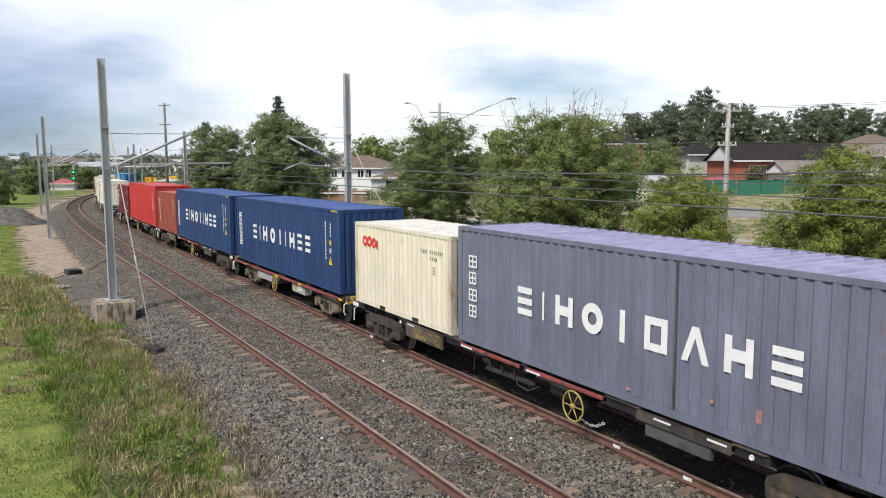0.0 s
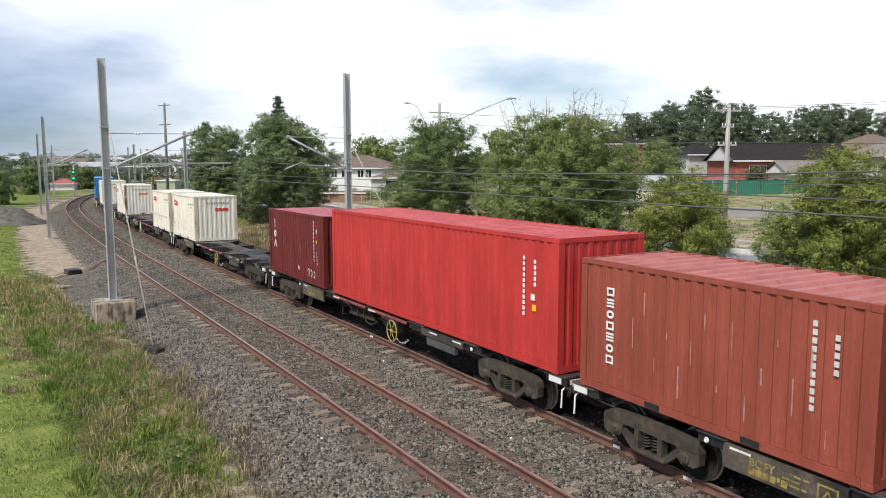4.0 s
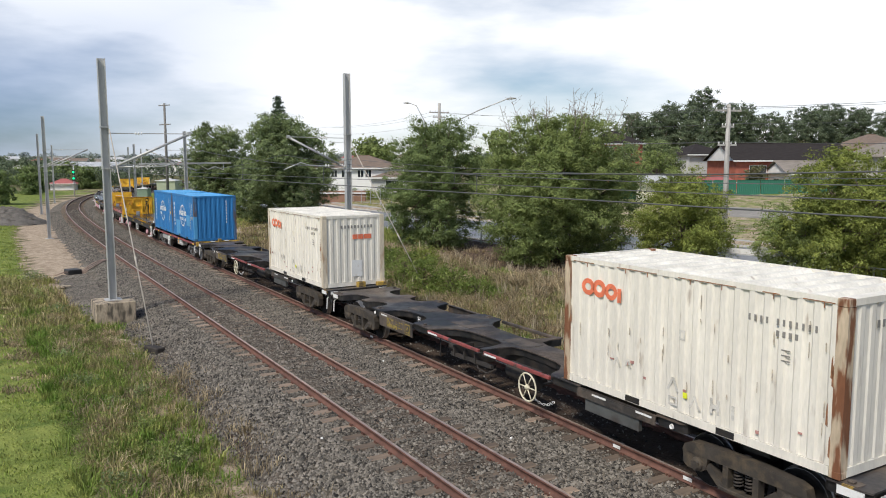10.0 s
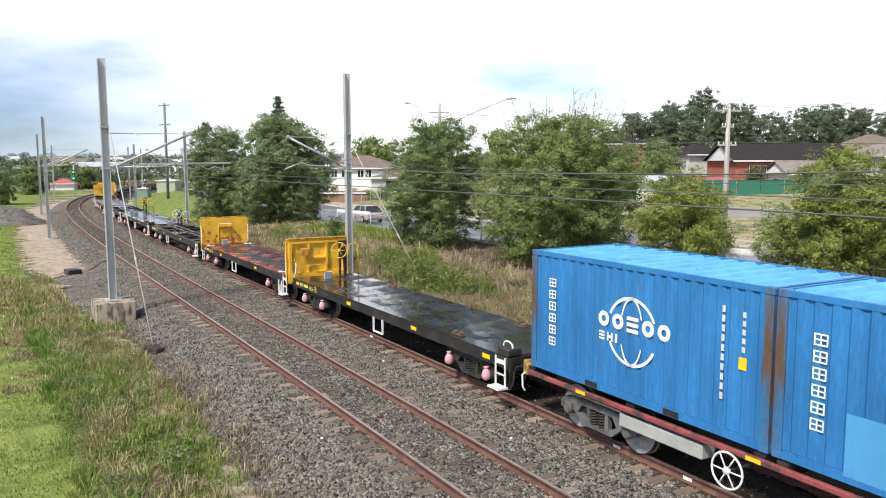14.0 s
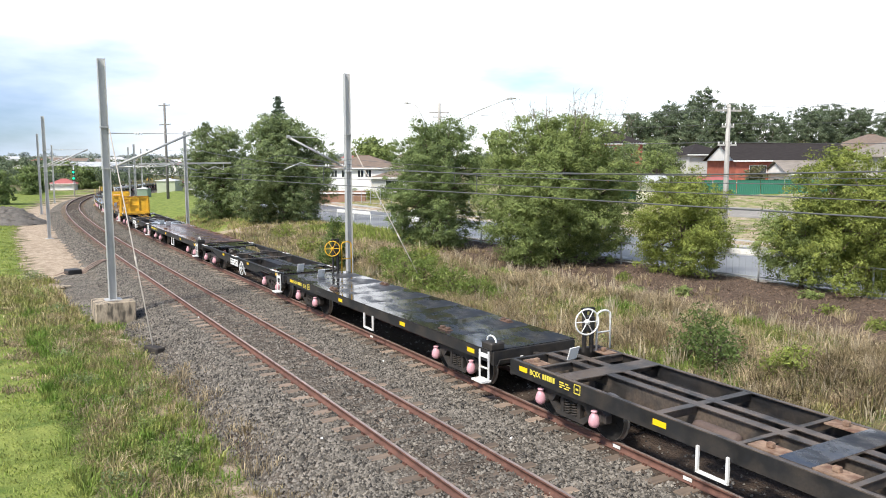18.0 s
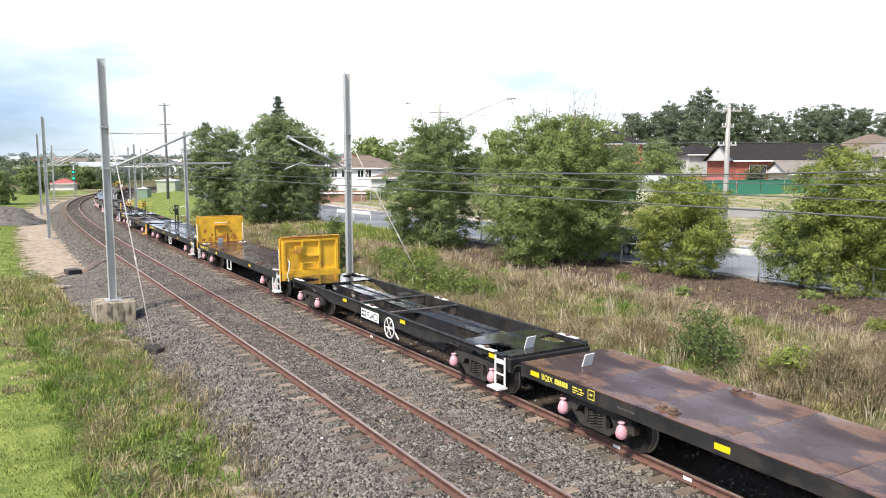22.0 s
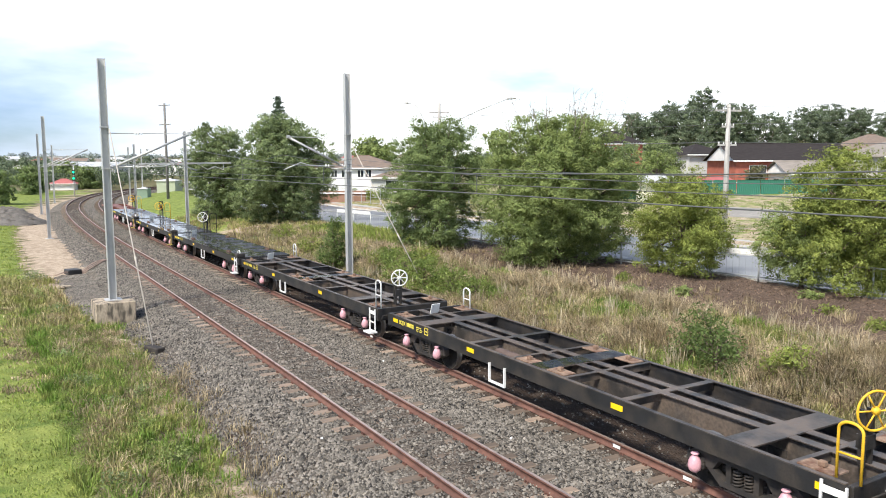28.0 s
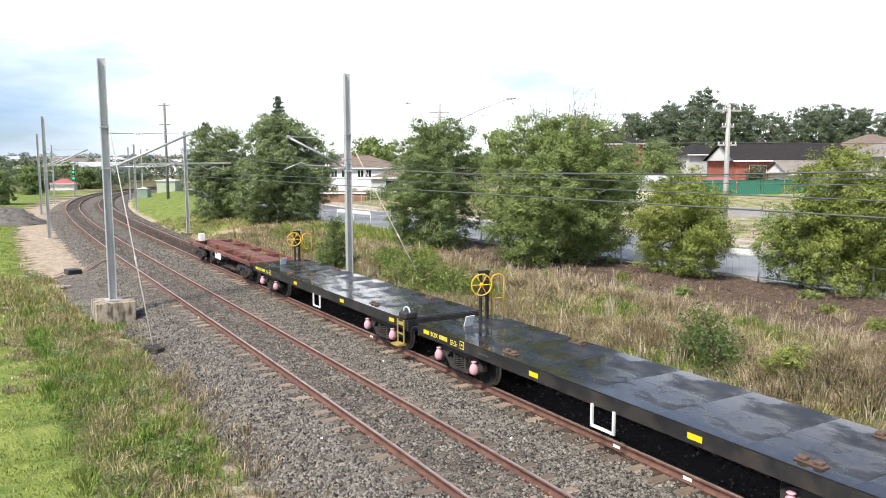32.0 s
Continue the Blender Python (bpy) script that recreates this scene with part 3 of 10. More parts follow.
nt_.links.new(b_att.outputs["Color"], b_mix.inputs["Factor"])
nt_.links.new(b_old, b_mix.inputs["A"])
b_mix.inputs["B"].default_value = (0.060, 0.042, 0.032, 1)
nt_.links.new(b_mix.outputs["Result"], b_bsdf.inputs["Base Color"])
ballast = tagged(new("ballast_bed", b_mesh), "grey crushed-stone ballast bed under two railway tracks", "ballast", kind="structure")

# loose stones
def sleeper_rows(seed):
    rng = random.Random(seed)
    s, rows = -50.0, []
    while s < 330:
        rows.append((s, rng.uniform(-0.05, 0.05), rng.uniform(-0.010, 0.006), rng.uniform(-1.4, 1.4)))
        s += 0.63 + rng.uniform(-0.05, 0.05)
    return rows


ROWS = {-APART: sleeper_rows(11), 0.0: sleeper_rows(12)}


def stones(count, s_lo, s_hi, d_lo, d_hi, size, seed, power=1.0):
    rng = np.random.default_rng(seed)
    s = s_lo + (s_hi - s_lo) * rng.random(count) ** power
    d = rng.uniform(d_lo, d_hi, count)
    keep = np.ones(count, bool)
    for d0, rows in ROWS.items():           # the sleepers' tops lie bare
        at = np.array([r[0] for r in rows])
        near = np.abs(at[np.clip(np.searchsorted(at, s - 0.32), 0, len(at) - 1)] - s) < 0.125
        keep &= ~(near & (np.abs(d - d0) < 1.24) & (rng.random(count) < np.where(np.abs(d - d0) > 0.8, 0.93, 0.75)))
    keep &= (np.abs(d) > 0.95) | (rng.random(count) < 0.12)      # few lie under the train, where the bed's painted shade shows
    s, d = s[keep], d[keep]
    count = len(s)
    x, y, a = line_at(s)
    cx, cy = x + np.sin(a) * d, y - np.cos(a) * d
    cz = bed_z(d) + rng.uniform(0.0, 0.6, count) * size
    base = np.array([(1, 0.1, -0.4), (-0.1, 1, -0.4), (-0.95, -0.15, -0.4), (0.1, -0.9, -0.4), (0.1, 0.05, 0.72)], float)
    r = size * rng.uniform(0.5, 1.3, (count, 1, 1)) * rng.uniform(0.65, 1.25, (count, 5, 1))
    pts = base[None] * r
    th = rng.uniform(0, 6.28, count)
    tilt = rng.uniform(-0.6, 0.6, count)
    c, sn = np.cos(th)[:, None], np.sin(th)[:, None]
    px, py, pz = pts[..., 0] * c - pts[..., 1] * sn, pts[..., 0] * sn + pts[..., 1] * c, pts[..., 2]
    ct, st = np.cos(tilt)[:, None], np.sin(tilt)[:, None]
    py, pz = py * ct - pz * st, py * st + pz * ct
    v = np.stack([px + cx[:, None], py + cy[:, None], pz + cz[:, None]], -1).reshape(-1, 3)
    tri = np.array([(0, 1, 4), (1, 2, 4), (2, 3, 4), (3, 0, 4)])
    f = (tri[None] + 5 * np.arange(count)[:, None, None]).reshape(-1, 3)
    return v, f


sets = [stones(95000, -9, 34, -5.6, 2.0, 0.038, 3, 1.5), stones(32000, -9, 34, -7.3, -5.4, 0.044, 4, 1.5), stones(26000, 34, 95, -6.4, 2.0, 0.055, 6, 2.2)]
st_v, st_f = np.concatenate([q[0] for q in sets]), np.concatenate([q[1] + sum(len(r[0]) for r in sets[:k]) for k, q in enumerate(sets)])
ap_v, ap_f = ribbon(np.arange(22.6, 36.5, 0.3), [(d, -0.43 - 0.35 * max(0, -8.2 - d)) for d in np.arange(-8.7, -6.7, 0.2)], 0.02, 9)
tagged(new("gravel_apron", raw_mesh("gravel_apron", ap_v, ap_f, m_ballast, True)), "grey gravel apron round the mast footing", "gravel", kind="structure")
tagged(new("ballast_stones", raw_mesh("ballast_stones", st_v, st_f, m_stone)), "loose grey ballast stones heaped round the sleepers", "stones", kind="stuff")

# tracks
def rail_profile():
    half = [(0.036, -0.003), (0.036, -0.034), (0.012, -0.045), (0.009, -0.125), (0.066, -0.145), (0.066, -0.158)]
    return [(-0.030, 0.0)] + [(-y, z) for y, z in half] + [(y, z) for y, z in reversed(half)] + [(0.030, 0.0)]


def along(profile, d0, s_values, closed=True, bent=False):
    x, y, a = line_at(np.asarray(s_values, float))
    d, z = np.array([d0 + p[0] for p in profile]), np.array([p[1] for p in profile])
    if bent:
        d = d[None, :] + road_shift(s_values)[:, None]
    vx, vy = x[:, None] + np.sin(a)[:, None] * d, y[:, None] - np.cos(a)[:, None] * d
    vz = np.broadcast_to(z, vx.shape)
    n, k = vx.shape
    ii = np.arange(n * k).reshape(n, k)
    jj = np.roll(ii, -1, axis=1) if closed else ii[:, 1:]
    i0 = ii if closed else ii[:, :-1]
    fs = np.stack([i0[:-1].ravel(), jj[:-1].ravel(), jj[1:].ravel(), i0[1:].ravel()], 1)
    return np.stack([vx.ravel(), vy.ravel(), vz.ravel()], 1), fs


RAIL_S = np.concatenate([np.arange(-60, 60, 1.5), np.arange(60, 260, 2.0), np.arange(260, 450, 6.0)])
track_near = thing("railway_track", "empty ballasted track with rusty brown rails on timber sleepers", "railway track", "tracks", "structure")
track_train = thing("railway_track", "ballasted track with rusty rails that carries the freight train", "railway track", "tracks", "structure")
sleeper_box = Shape().box(-0.115, 0.115, -1.3, 1.3, -0.29, -0.158, bevel=0.012)
sleeper_mesh = sleeper_box.mesh("sleeper", m_sleeper)
spike_shape = Shape()
for yy in (-0.86, -0.645, 0.645, 0.86):
    spike_shape.box(-0.05, -0.02, yy - 0.02, yy + 0.02, -0.16, -0.12).box(0.02, 0.05, yy - 0.02, yy + 0.02, -0.16, -0.12)
plate_mesh = spike_shape.mesh("rail_spike", m_rail_side)


def lay_track(track, d0, seed):
    for side in (-0.7525, 0.7525):
        v, f = along(rail_profile(), d0 + side, RAIL_S)
        rail = part("rail", raw_mesh("rail", v, f, m_rail_side), None, track, "rusty brown steel rail")
        v, f = along([(-0.030, 0.003), (0.031, 0.003)], d0 + side, RAIL_S, False)
        part("running_surface", raw_mesh("running_surface", v, f, m_rail_top), None, rail, "worn brighter running surface")
    joined_v, joined_f = [], []
    box_v, box_f = np.array(sleeper_box.v), np.array([f for f in sleeper_box.f if len(f) == 4])
    for s, off, rise, twist in ROWS[d0]:
        m = upon(s, d0 + off, rise, twist)
        if -9 < s < 46:
            part("sleeper", sleeper_mesh, None, track, m=m)
            if s < 24:
                part("rail_spike", plate_mesh, None, track, m=upon(s, d0, 0.0))
        else:
            joined_f.append(box_f + len(joined_v) * len(box_v))
            joined_v.append(np.array([m @ Vector(p) for p in box_v]))
    tagged(part("far_sleepers", raw_mesh("far_sleepers", np.concatenate(joined_v), np.concatenate(joined_f), m_sleeper), None, track), kind="stuff")


lay_track(track_near, -APART, 11)
lay_track(track_train, 0.0, 12)
for s in (1.44, -0.40, 12.92):
    part("rail_marker", Shape().box(-0.10, 0.10, -0.004, 0.006, -0.115, -0.05), m_white, track_train, "white paint mark on the rail's web", m=upon(s, -0.7525 - 0.030, 0.0))
for s, d in ((10.2, -1.7), (19.5, -4.8), (5.2, -5.6), (3.1, -2.2)):
    solo("white_stone", Shape().box(-0.03, 0.03, -0.02, 0.025, -0.03, 0.02, bevel=0.012), m_white, "small white stone lying on the ballast", "stone", "white stones", m=upon(s, d, float(bed_z(d)) + 0.03, 37 * s))

# road with kerb and centre line
m_asphalt = surface("wet_grey_asphalt", (0.115, 0.122, 0.135), 0.42, vary=0.12, scale=0.3, fine=22, bump=0.2, wet=0.3, world_space=True)
m_kerb = surface("kerb_concrete", (0.40, 0.39, 0.36), 0.85, vary=0.15, scale=1, fine=20, bump=0.2, world_space=True)
ROAD_S = np.arange(-250, 260, 3.0)
v, f = ribbon(ROAD_S, [(17.75, 0.33), (20.5, 0.37), (23.3, 0.39), (26.0, 0.37), (28.85, 0.33)], bent=True)
tagged(new("road", raw_mesh("road", v, f, m_asphalt, True)), "wet grey asphalt suburban road beside the railway", "road", kind="structure")
for d in (17.62, 28.85):
    v, f = along([(0, 0.1), (0, 0.45), (0.15, 0.45), (0.15, 0.1)], d, ROAD_S, bent=True)
    tagged(new("kerb", raw_mesh("kerb", v, f, m_kerb)), "pale concrete kerb along the road", "kerb", kind="structure")
v, f = ribbon(ROAD_S, [(30.2, 0.52), (31.6, 0.55)], bent=True)
tagged(new("footpath", raw_mesh("footpath", v, f, m_kerb)), "pale concrete footpath behind the road", "footpath", kind="structure")
v, f = ribbon(np.arange(14, 80, 3.0), [(41.5, 1.10), (44.5, 1.26), (48.0, 1.44)], 0.01)
tagged(new("gravel_drive", raw_mesh("gravel_drive", v, f, surface("pale_drive_gravel", (0.30, 0.285, 0.26), 0.95, specular=0.05, vary=0.25, scale=0.4, fine=8, bump=0.2, world_space=True), True)), "pale grey gravel drive before the houses", "drive", kind="structure")
s = -60.0
dash_v, dash_f = [], []
while s < 150:
    v, f = ribbon([s, s + 1.5, s + 3.0], [(23.24, 0.397), (23.36, 0.397)], bent=True)
    dash_f.append(f + 6 * len(dash_v))
    dash_v.append(v)
    s += 9
tagged(new("road_markings", raw_mesh("road_markings", np.concatenate(dash_v), np.concatenate(dash_f), m_mark)), "white dashed centre line on the road", "road marking", kind="structure")

# ---------------------------------------------------------------- the train
def combine(name, pieces):
    """One mesh of several materials."""
    me = bpy.data.meshes.new(name)
    vs, fs, ms = [], [], []
    for k, (sh, mat) in enumerate(pieces):
        n = len(vs)
        vs += sh.v
        fs += [tuple(n + i for i in f) for f in sh.f]
        ms += [k] * len(sh.f)
        me.materials.append(mat)
    me.from_pydata(vs, [], fs)
    me.polygons.foreach_set("material_index", ms)
    me.update()
    return me


WHEEL_R = 0.46


def wheelset_mesh(disc=None):
    wheel, tread = Shape(), Shape()
    for k in (-1, 1):
        y = 0.7525 * k
        prof = [(0.09, -0.09), (0.12, -0.08), (0.16, -0.02), (0.36, 0.02), (0.40, -0.06), (0.452, -0.065)]
        wheel.lathe([(r, y + h * k) for r, h in prof] + [(0.452, y + 0.06 * k), (0.40, y + 0.055 * k), (0.36, y + 0.04 * k), (0.16, y + 0.02 * k), (0.12, y + 0.08 * k), (0.09, y + 0.09 * k)], "y", 22)
        tread.lathe([(0.452, y - 0.067 * k), (0.49, y - 0.066 * k), (0.485, y - 0.045 * k), (0.463, y - 0.03 * k), (WHEEL_R - 0.003, y + 0.066 * k), (0.45, y + 0.068 * k)], "y", 22, caps=False)
        for a in (0.4, 2.5, 4.6):
            wheel.box(0.19, 0.34, y + 0.03 * k - 0.012, y + 0.03 * k + 0.012, -0.02, 0.02, Matrix.Rotation(a, 4, "Y"))
    wheel.tube([(0, -1.08, 0), (0, 1.08, 0)], 0.075, 12)
    return combine("wheelset", [(wheel, disc or m_wheel), (tread, m_tread)])


def frame_mesh(mat=None):
    """Cast side frame of a bogie, on the +y side."""
    s_ = Shape()
    y0, y1 = 0.95, 1.10
    up = [(-1.12, 0.44), (-1.12, 0.60), (-0.98, 0.70), (-0.5, 0.76), (0.5, 0.76), (0.98, 0.70), (1.12, 0.60), (1.12, 0.44),
          (1.02, 0.44), (1.00, 0.56), (0.74, 0.57), (0.72, 0.46), (0.58, 0.46), (0.45, 0.63), (-0.45, 0.63), (-0.58, 0.46), (-0.72, 0.46), (-0.74, 0.57), (-1.00, 0.56), (-1.02, 0.44)]
    m = Matrix(((1, 0, 0, 0), (0, 0, 1, 0), (0, 1, 0, 0), (0, 0, 0, 1)))

    def plate(outline, a, b):
        n = len(outline)
        vs = [(x, a, z) for x, z in outline] + [(x, b, z) for x, z in outline]
        s_.add(vs, [tuple(range(n)), tuple(range(2 * n - 1, n - 1, -1))] + [(i, n + i, n + (i + 1) % n, (i + 1) % n) for i in range(n)])
    plate(up, y0, y1)
    plate([(-0.72, 0.46), (-0.58, 0.46), (-0.34, 0.32), (0.34, 0.32), (0.58, 0.46), (0.72, 0.46), (0.42, 0.22), (-0.42, 0.22)], y0 + 0.01, y1 - 0.01)
    for k in (-1, 1):
        s_.box(0.27 * k - 0.05, 0.27 * k + 0.05, y0 + 0.02, y1 - 0.02, 0.30, 0.65)
        s_.box(0.875 * k - 0.13, 0.875 * k + 0.13, y0 - 0.02, y1 + 0.02, 0.50, 0.60, bevel=0.02)
        s_.lathe([(0.02, 1.16), (0.10, 1.15), (0.13, 1.10), (0.13, 0.92)], "y", 12, (0.875 * k, 0, 0.46))
    return s_.mesh("side_frame", mat or m_bogie)


def cast_frame_mesh(mat):
    """A deep cast side frame with two windows and a spring opening, on the +y side."""
    s_ = Shape()
    y0, y1 = 0.97, 1.14

    def plate(outline, a, b):
        n = len(outline)
        vs = [(x, a, z) for x, z in outline] + [(x, b, z) for x, z in outline]
        s_.add(vs, [tuple(range(n)), tuple(range(2 * n - 1, n - 1, -1))] + [(i, n + i, n + (i + 1) % n, (i + 1) % n) for i in range(n)])
    plate([(-1.20, 0.62), (-1.16, 0.76), (-1.0, 0.82), (-0.4, 0.86), (0.4, 0.86), (1.0, 0.82), (1.16, 0.74), (1.20, 0.62)], y0, y1 + 0.012)
    for k in (-1, 1):
        plate([(k * x, z) for x, z in ((1.20, 0.623), (1.18, 0.40), (1.08, 0.34), (0.80, 0.34), (0.70, 0.42), (0.66, 0.623))], y0 + 0.01, y1)
        plate([(k * x, z) for x, z in ((0.72, 0.44), (0.44, 0.20), (0.30, 0.20), (0.36, 0.30), (0.64, 0.54))], y0 + 0.02, y1 - 0.015)
        s_.box(0.29 * k - 0.055, 0.29 * k + 0.055, y0 + 0.015, y1 + 0.02, 0.24, 0.63, bevel=0.012)
        s_.lathe([(0.02, 1.215), (0.07, 1.21), (0.09, 1.19), (0.115, 1.17), (0.125, 1.13), (0.125, 0.95)], "y", 14, (0.875 * k, 0, 0.46))
        for a in range(3):
            t = a * 2.094 + 0.5
            s_.box(0.875 * k + 0.075 * math.cos(t) - 0.016, 0.875 * k + 0.075 * math.cos(t) + 0.016, 1.19, 1.222, 0.46 + 0.075 * math.sin(t) - 0.016, 0.46 + 0.075 * math.sin(t) + 0.016)
        s_.box(0.60 * k - 0.04, 0.60 * k + 0.04, y0 - 0.1, y0 + 0.01, 0.40, 0.70)
    s_.box(-0.42, 0.42, y0 + 0.018, y1 + 0.03, 0.19, 0.26, bevel=0.012)
    return s_.mesh("side_frame", mat)


def bolster_mesh():
    s_ = Shape().box(-0.17, 0.17, -1.0, 1.0, 0.52, 0.74, bevel=0.03)
    s_.lathe([(0.32, 0.74), (0.32, 0.86)], "z", 16)
    for k in (-1, 1):
        s_.box(0.45 * k - 0.05, 0.45 * k + 0.05, -0.95, 0.95, 0.42, 0.52)
        s_.box(0.36 * k - 0.03, 0.36 * k + 0.03, -0.9, -0.6, 0.3, 0.6).box(0.36 * k - 0.03, 0.36 * k + 0.03, 0.6, 0.9, 0.3, 0.6)
    return s_.mesh("bolster", m_bogie)


def spring_mesh():
    s_ = Shape()
    for cx in (-0.11, 0.11):
        s_.tube([(cx + 0.075 * math.cos(k * 0.8), 1.03 + 0.075 * math.sin(k * 0.8), 0.33 + 0.0072 * k) for k in range(36)], 0.018, 5)
    return s_.mesh("spring_nest", m_bogie, True)


def wrap_mesh():
    s_ = Shape()
    rng = random.Random(4)
    prof = [(0.02, -0.150), (0.062, -0.140), (0.104, -0.10), (0.124, -0.03), (0.112, 0.05), (0.078, 0.11), (0.045, 0.15), (0.05, 0.165), (0.075, 0.185), (0.06, 0.20)]
    s_.lathe([(r * rng.uniform(0.94, 1.06), h) for r, h in prof], "z", 12, (0, 1.19, 0.47))
    return s_.mesh("axle_wrap", m_pink, True)


def cap_mesh():
    return Shape().lathe([(0.02, 1.20), (0.07, 1.19), (0.085, 1.15)], "y", 12, (0, 0, 0.46)).mesh("axle_cap", m_white)


m_dusty_frame = surface("dusty_cast_iron", (0.048, 0.040, 0.032), 0.8, vary=0.4, scale=2.5, fine=26, bump=0.3, other=(0.10, 0.076, 0.048), other_amount=0.34, other_sharp=0.25)
m_grey_frame = surface("grey_cast_iron", (0.13, 0.13, 0.13), 0.7, vary=0.3, scale=2.5, fine=26, bump=0.25, other=(0.07, 0.06, 0.05), other_amount=0.4, other_sharp=0.25)
m_pale_wheel = surface("pale_wheel_disc", (0.36, 0.355, 0.34), 0.6, vary=0.2, scale=3, fine=26, bump=0.1, other=(0.2, 0.17, 0.14), other_amount=0.3, other_sharp=0.2)
MESH = {"wheelset": wheelset_mesh(), "side_frame": frame_mesh(), "bolster": bolster_mesh(), "spring": spring_mesh(), "wrap": wrap_mesh(), "cap": cap_mesh(),
        "cast_frame": cast_frame_mesh(m_dusty_frame), "grey_frame": frame_mesh(m_grey_frame), "tan_frame": frame_mesh(surface("tan_dusty_iron", (0.20, 0.165, 0.10), 0.8, vary=0.35, scale=2.5, fine=26, bump=0.25, other=(0.07, 0.058, 0.042), other_amount=0.42, other_sharp=0.25)), "pale_wheelset": wheelset_mesh(m_pale_wheel)}
FLIP = pose(0, 0, 0, 0, 0, 180)
ROLLING = []            # wheelset, place in its bogie, train coordinate


def bogie(wagon, x, u_wagon, wrap):
    b = part("bogie", MESH["bolster"], None, wagon, m=pose(x, 0, 0))
    for m in (pose(0, 0, 0), FLIP):
        part("side_frame", MESH[{"cast": "cast_frame", "grey": "grey_frame", "tan": "tan_frame"}.get(wrap, "side_frame")], None, b, m=m)
        part("spring_nest", MESH["spring"], None, b, m=m)
    for k in (-0.875, 0.875):
        w = part("wheelset", MESH["pale_wheelset" if wrap == "grey" else "wheelset"], None, b, m=pose(k, 0, WHEEL_R))
        ROLLING.append((w, k, u_wagon + x + k))
        if wrap == "pink":
            for turn in (0, 180):
                part("axle_wrap", MESH["wrap"], None, b, "pink plastic wrap tied over the axle end", m=pose(k, 0, 0, 0, 0, turn))
    return b


def letters(text, size):
    """A mesh of the built-in font, flat in x and z, running towards the front of a wagon's near side."""
    cu = bpy.data.curves.new("letters", "FONT")
    cu.body, cu.size, cu.extrude, cu.offset = text, size, 0.002, 0.003 * size / 0.2
    ob = bpy.data.objects.new("letters", cu)
    me = bpy.data.meshes.new_from_object(ob)
    bpy.data.objects.remove(ob)
    me.transform(Matrix(((-1, 0, 0, 0), (0, 0, 1, 0), (0, 1, 0, 0), (0, 0, 0, 1))))
    return me


def stencil(wagon, text, size, x, y, z, mat, label=""):
    me = letters(text, size)
    me.materials.append(mat)
    part("stencil", me, None, wagon, label, m=pose(x, y, z))


def coupler(wagon, x, way):
    hose = Shape().tube([(x - 0.1 * way, 0.42, 0.86), (x + 0.12 * way, 0.42, 0.88), (x + 0.24 * way, 0.40, 0.74), (x + 0.30 * way, 0.30, 0.52), (x + 0.36 * way, 0.16, 0.46)], 0.026, 8)
    part("air_hose", hose, m_black, wagon, "hanging black air hose", smooth=True)
    part("pipe_cock", Shape().box(x + 0.02 * way - 0.05, x + 0.02 * way + 0.05, 0.37, 0.47, 0.83, 0.92, bevel=0.015).tube([(x, 0.42, 0.92), (x + 0.02 * way, 0.58, 0.97)], 0.012, 6), m_white, wagon, "white painted air cock")
    part("uncoupling_rod", Shape().tube([(x + 0.07 * way, SILL - 0.1, 0.70), (x + 0.10 * way, SILL - 0.16, 0.90), (x + 0.10 * way, 0.2, 0.90), (x + 0.22 * way, 0.06, 0.86)], 0.016, 6), m_bogie, wagon, "bent steel uncoupling rod", smooth=True)
    s_ = Shape().box(min(x, x + 0.34 * way), max(x, x + 0.34 * way), -0.07, 0.07, 0.80, 0.96, bevel=0.02)
    s_.box(x + 0.34 * way - 0.1, x + 0.34 * way + 0.1, -0.12, 0.12, 0.76, 1.0, bevel=0.04)
    part("coupler", s_, m_bogie, wagon, "grimy iron coupler")


def hand_wheel_mesh(radius, mat, spokes=6):
    s_ = Shape()
    n = 24
    s_.tube([(radius * math.cos(k * 2 * math.pi / n), 0, radius * math.sin(k * 2 * math.pi / n)) for k in range(n)], 0.020, 6, True)
    for k in range(spokes):
        a = k * 2 * math.pi / spokes
        s_.tube([(0.04 * math.cos(a), 0.01, 0.04 * math.sin(a)), (radius * math.cos(a), 0, radius * math.sin(a))], 0.014, 5)
    s_.lathe([(0.06, -0.03), (0.07, 0.0), (0.05, 0.05)], "y", 10)
    return s_.mesh("hand_wheel", mat, True)


m_dull_yellow = surface("dull_yellow_paint", (0.36, 0.27, 0.07), 0.6, vary=0.2, scale=4, fine=30, bump=0.1)
WHEELS = {"dull yellow": hand_wheel_mesh(0.31, m_dull_yellow), "white": hand_wheel_mesh(0.30, m_white), "pale yellow": hand_wheel_mesh(0.31, surface("pale_yellow_paint", (0.66, 0.61, 0.46), 0.6, vary=0.15, scale=4, fine=30, bump=0.1)), "yellow": hand_wheel_mesh(0.30, m_yellow), "black": hand_wheel_mesh(0.30, m_black), "small white": hand_wheel_mesh(0.25, m_white, 8)}


def end_step(wagon, x, y, mat, top=1.1, low=0.38, w=0.38):
    s_ = Shape()
    for k in (-w / 2, w / 2):
        s_.beam((x + k, y, top), (x + k, y, low), 0.034, 0.034)
    s_.beam((x - w / 2, y, top - 0.12), (x + w / 2, y, top - 0.12), 0.03, 0.10)
    s_.beam((x - w / 2, y, low + 0.30), (x + w / 2, y, low + 0.30), 0.035, 0.035)
    s_.box(x - w / 2 - 0.03, x + w / 2 + 0.03, y - 0.06, y + 0.22, low - 0.02, low + 0.025)
    part("end_step", s_, mat, wagon, "painted steel corner step")


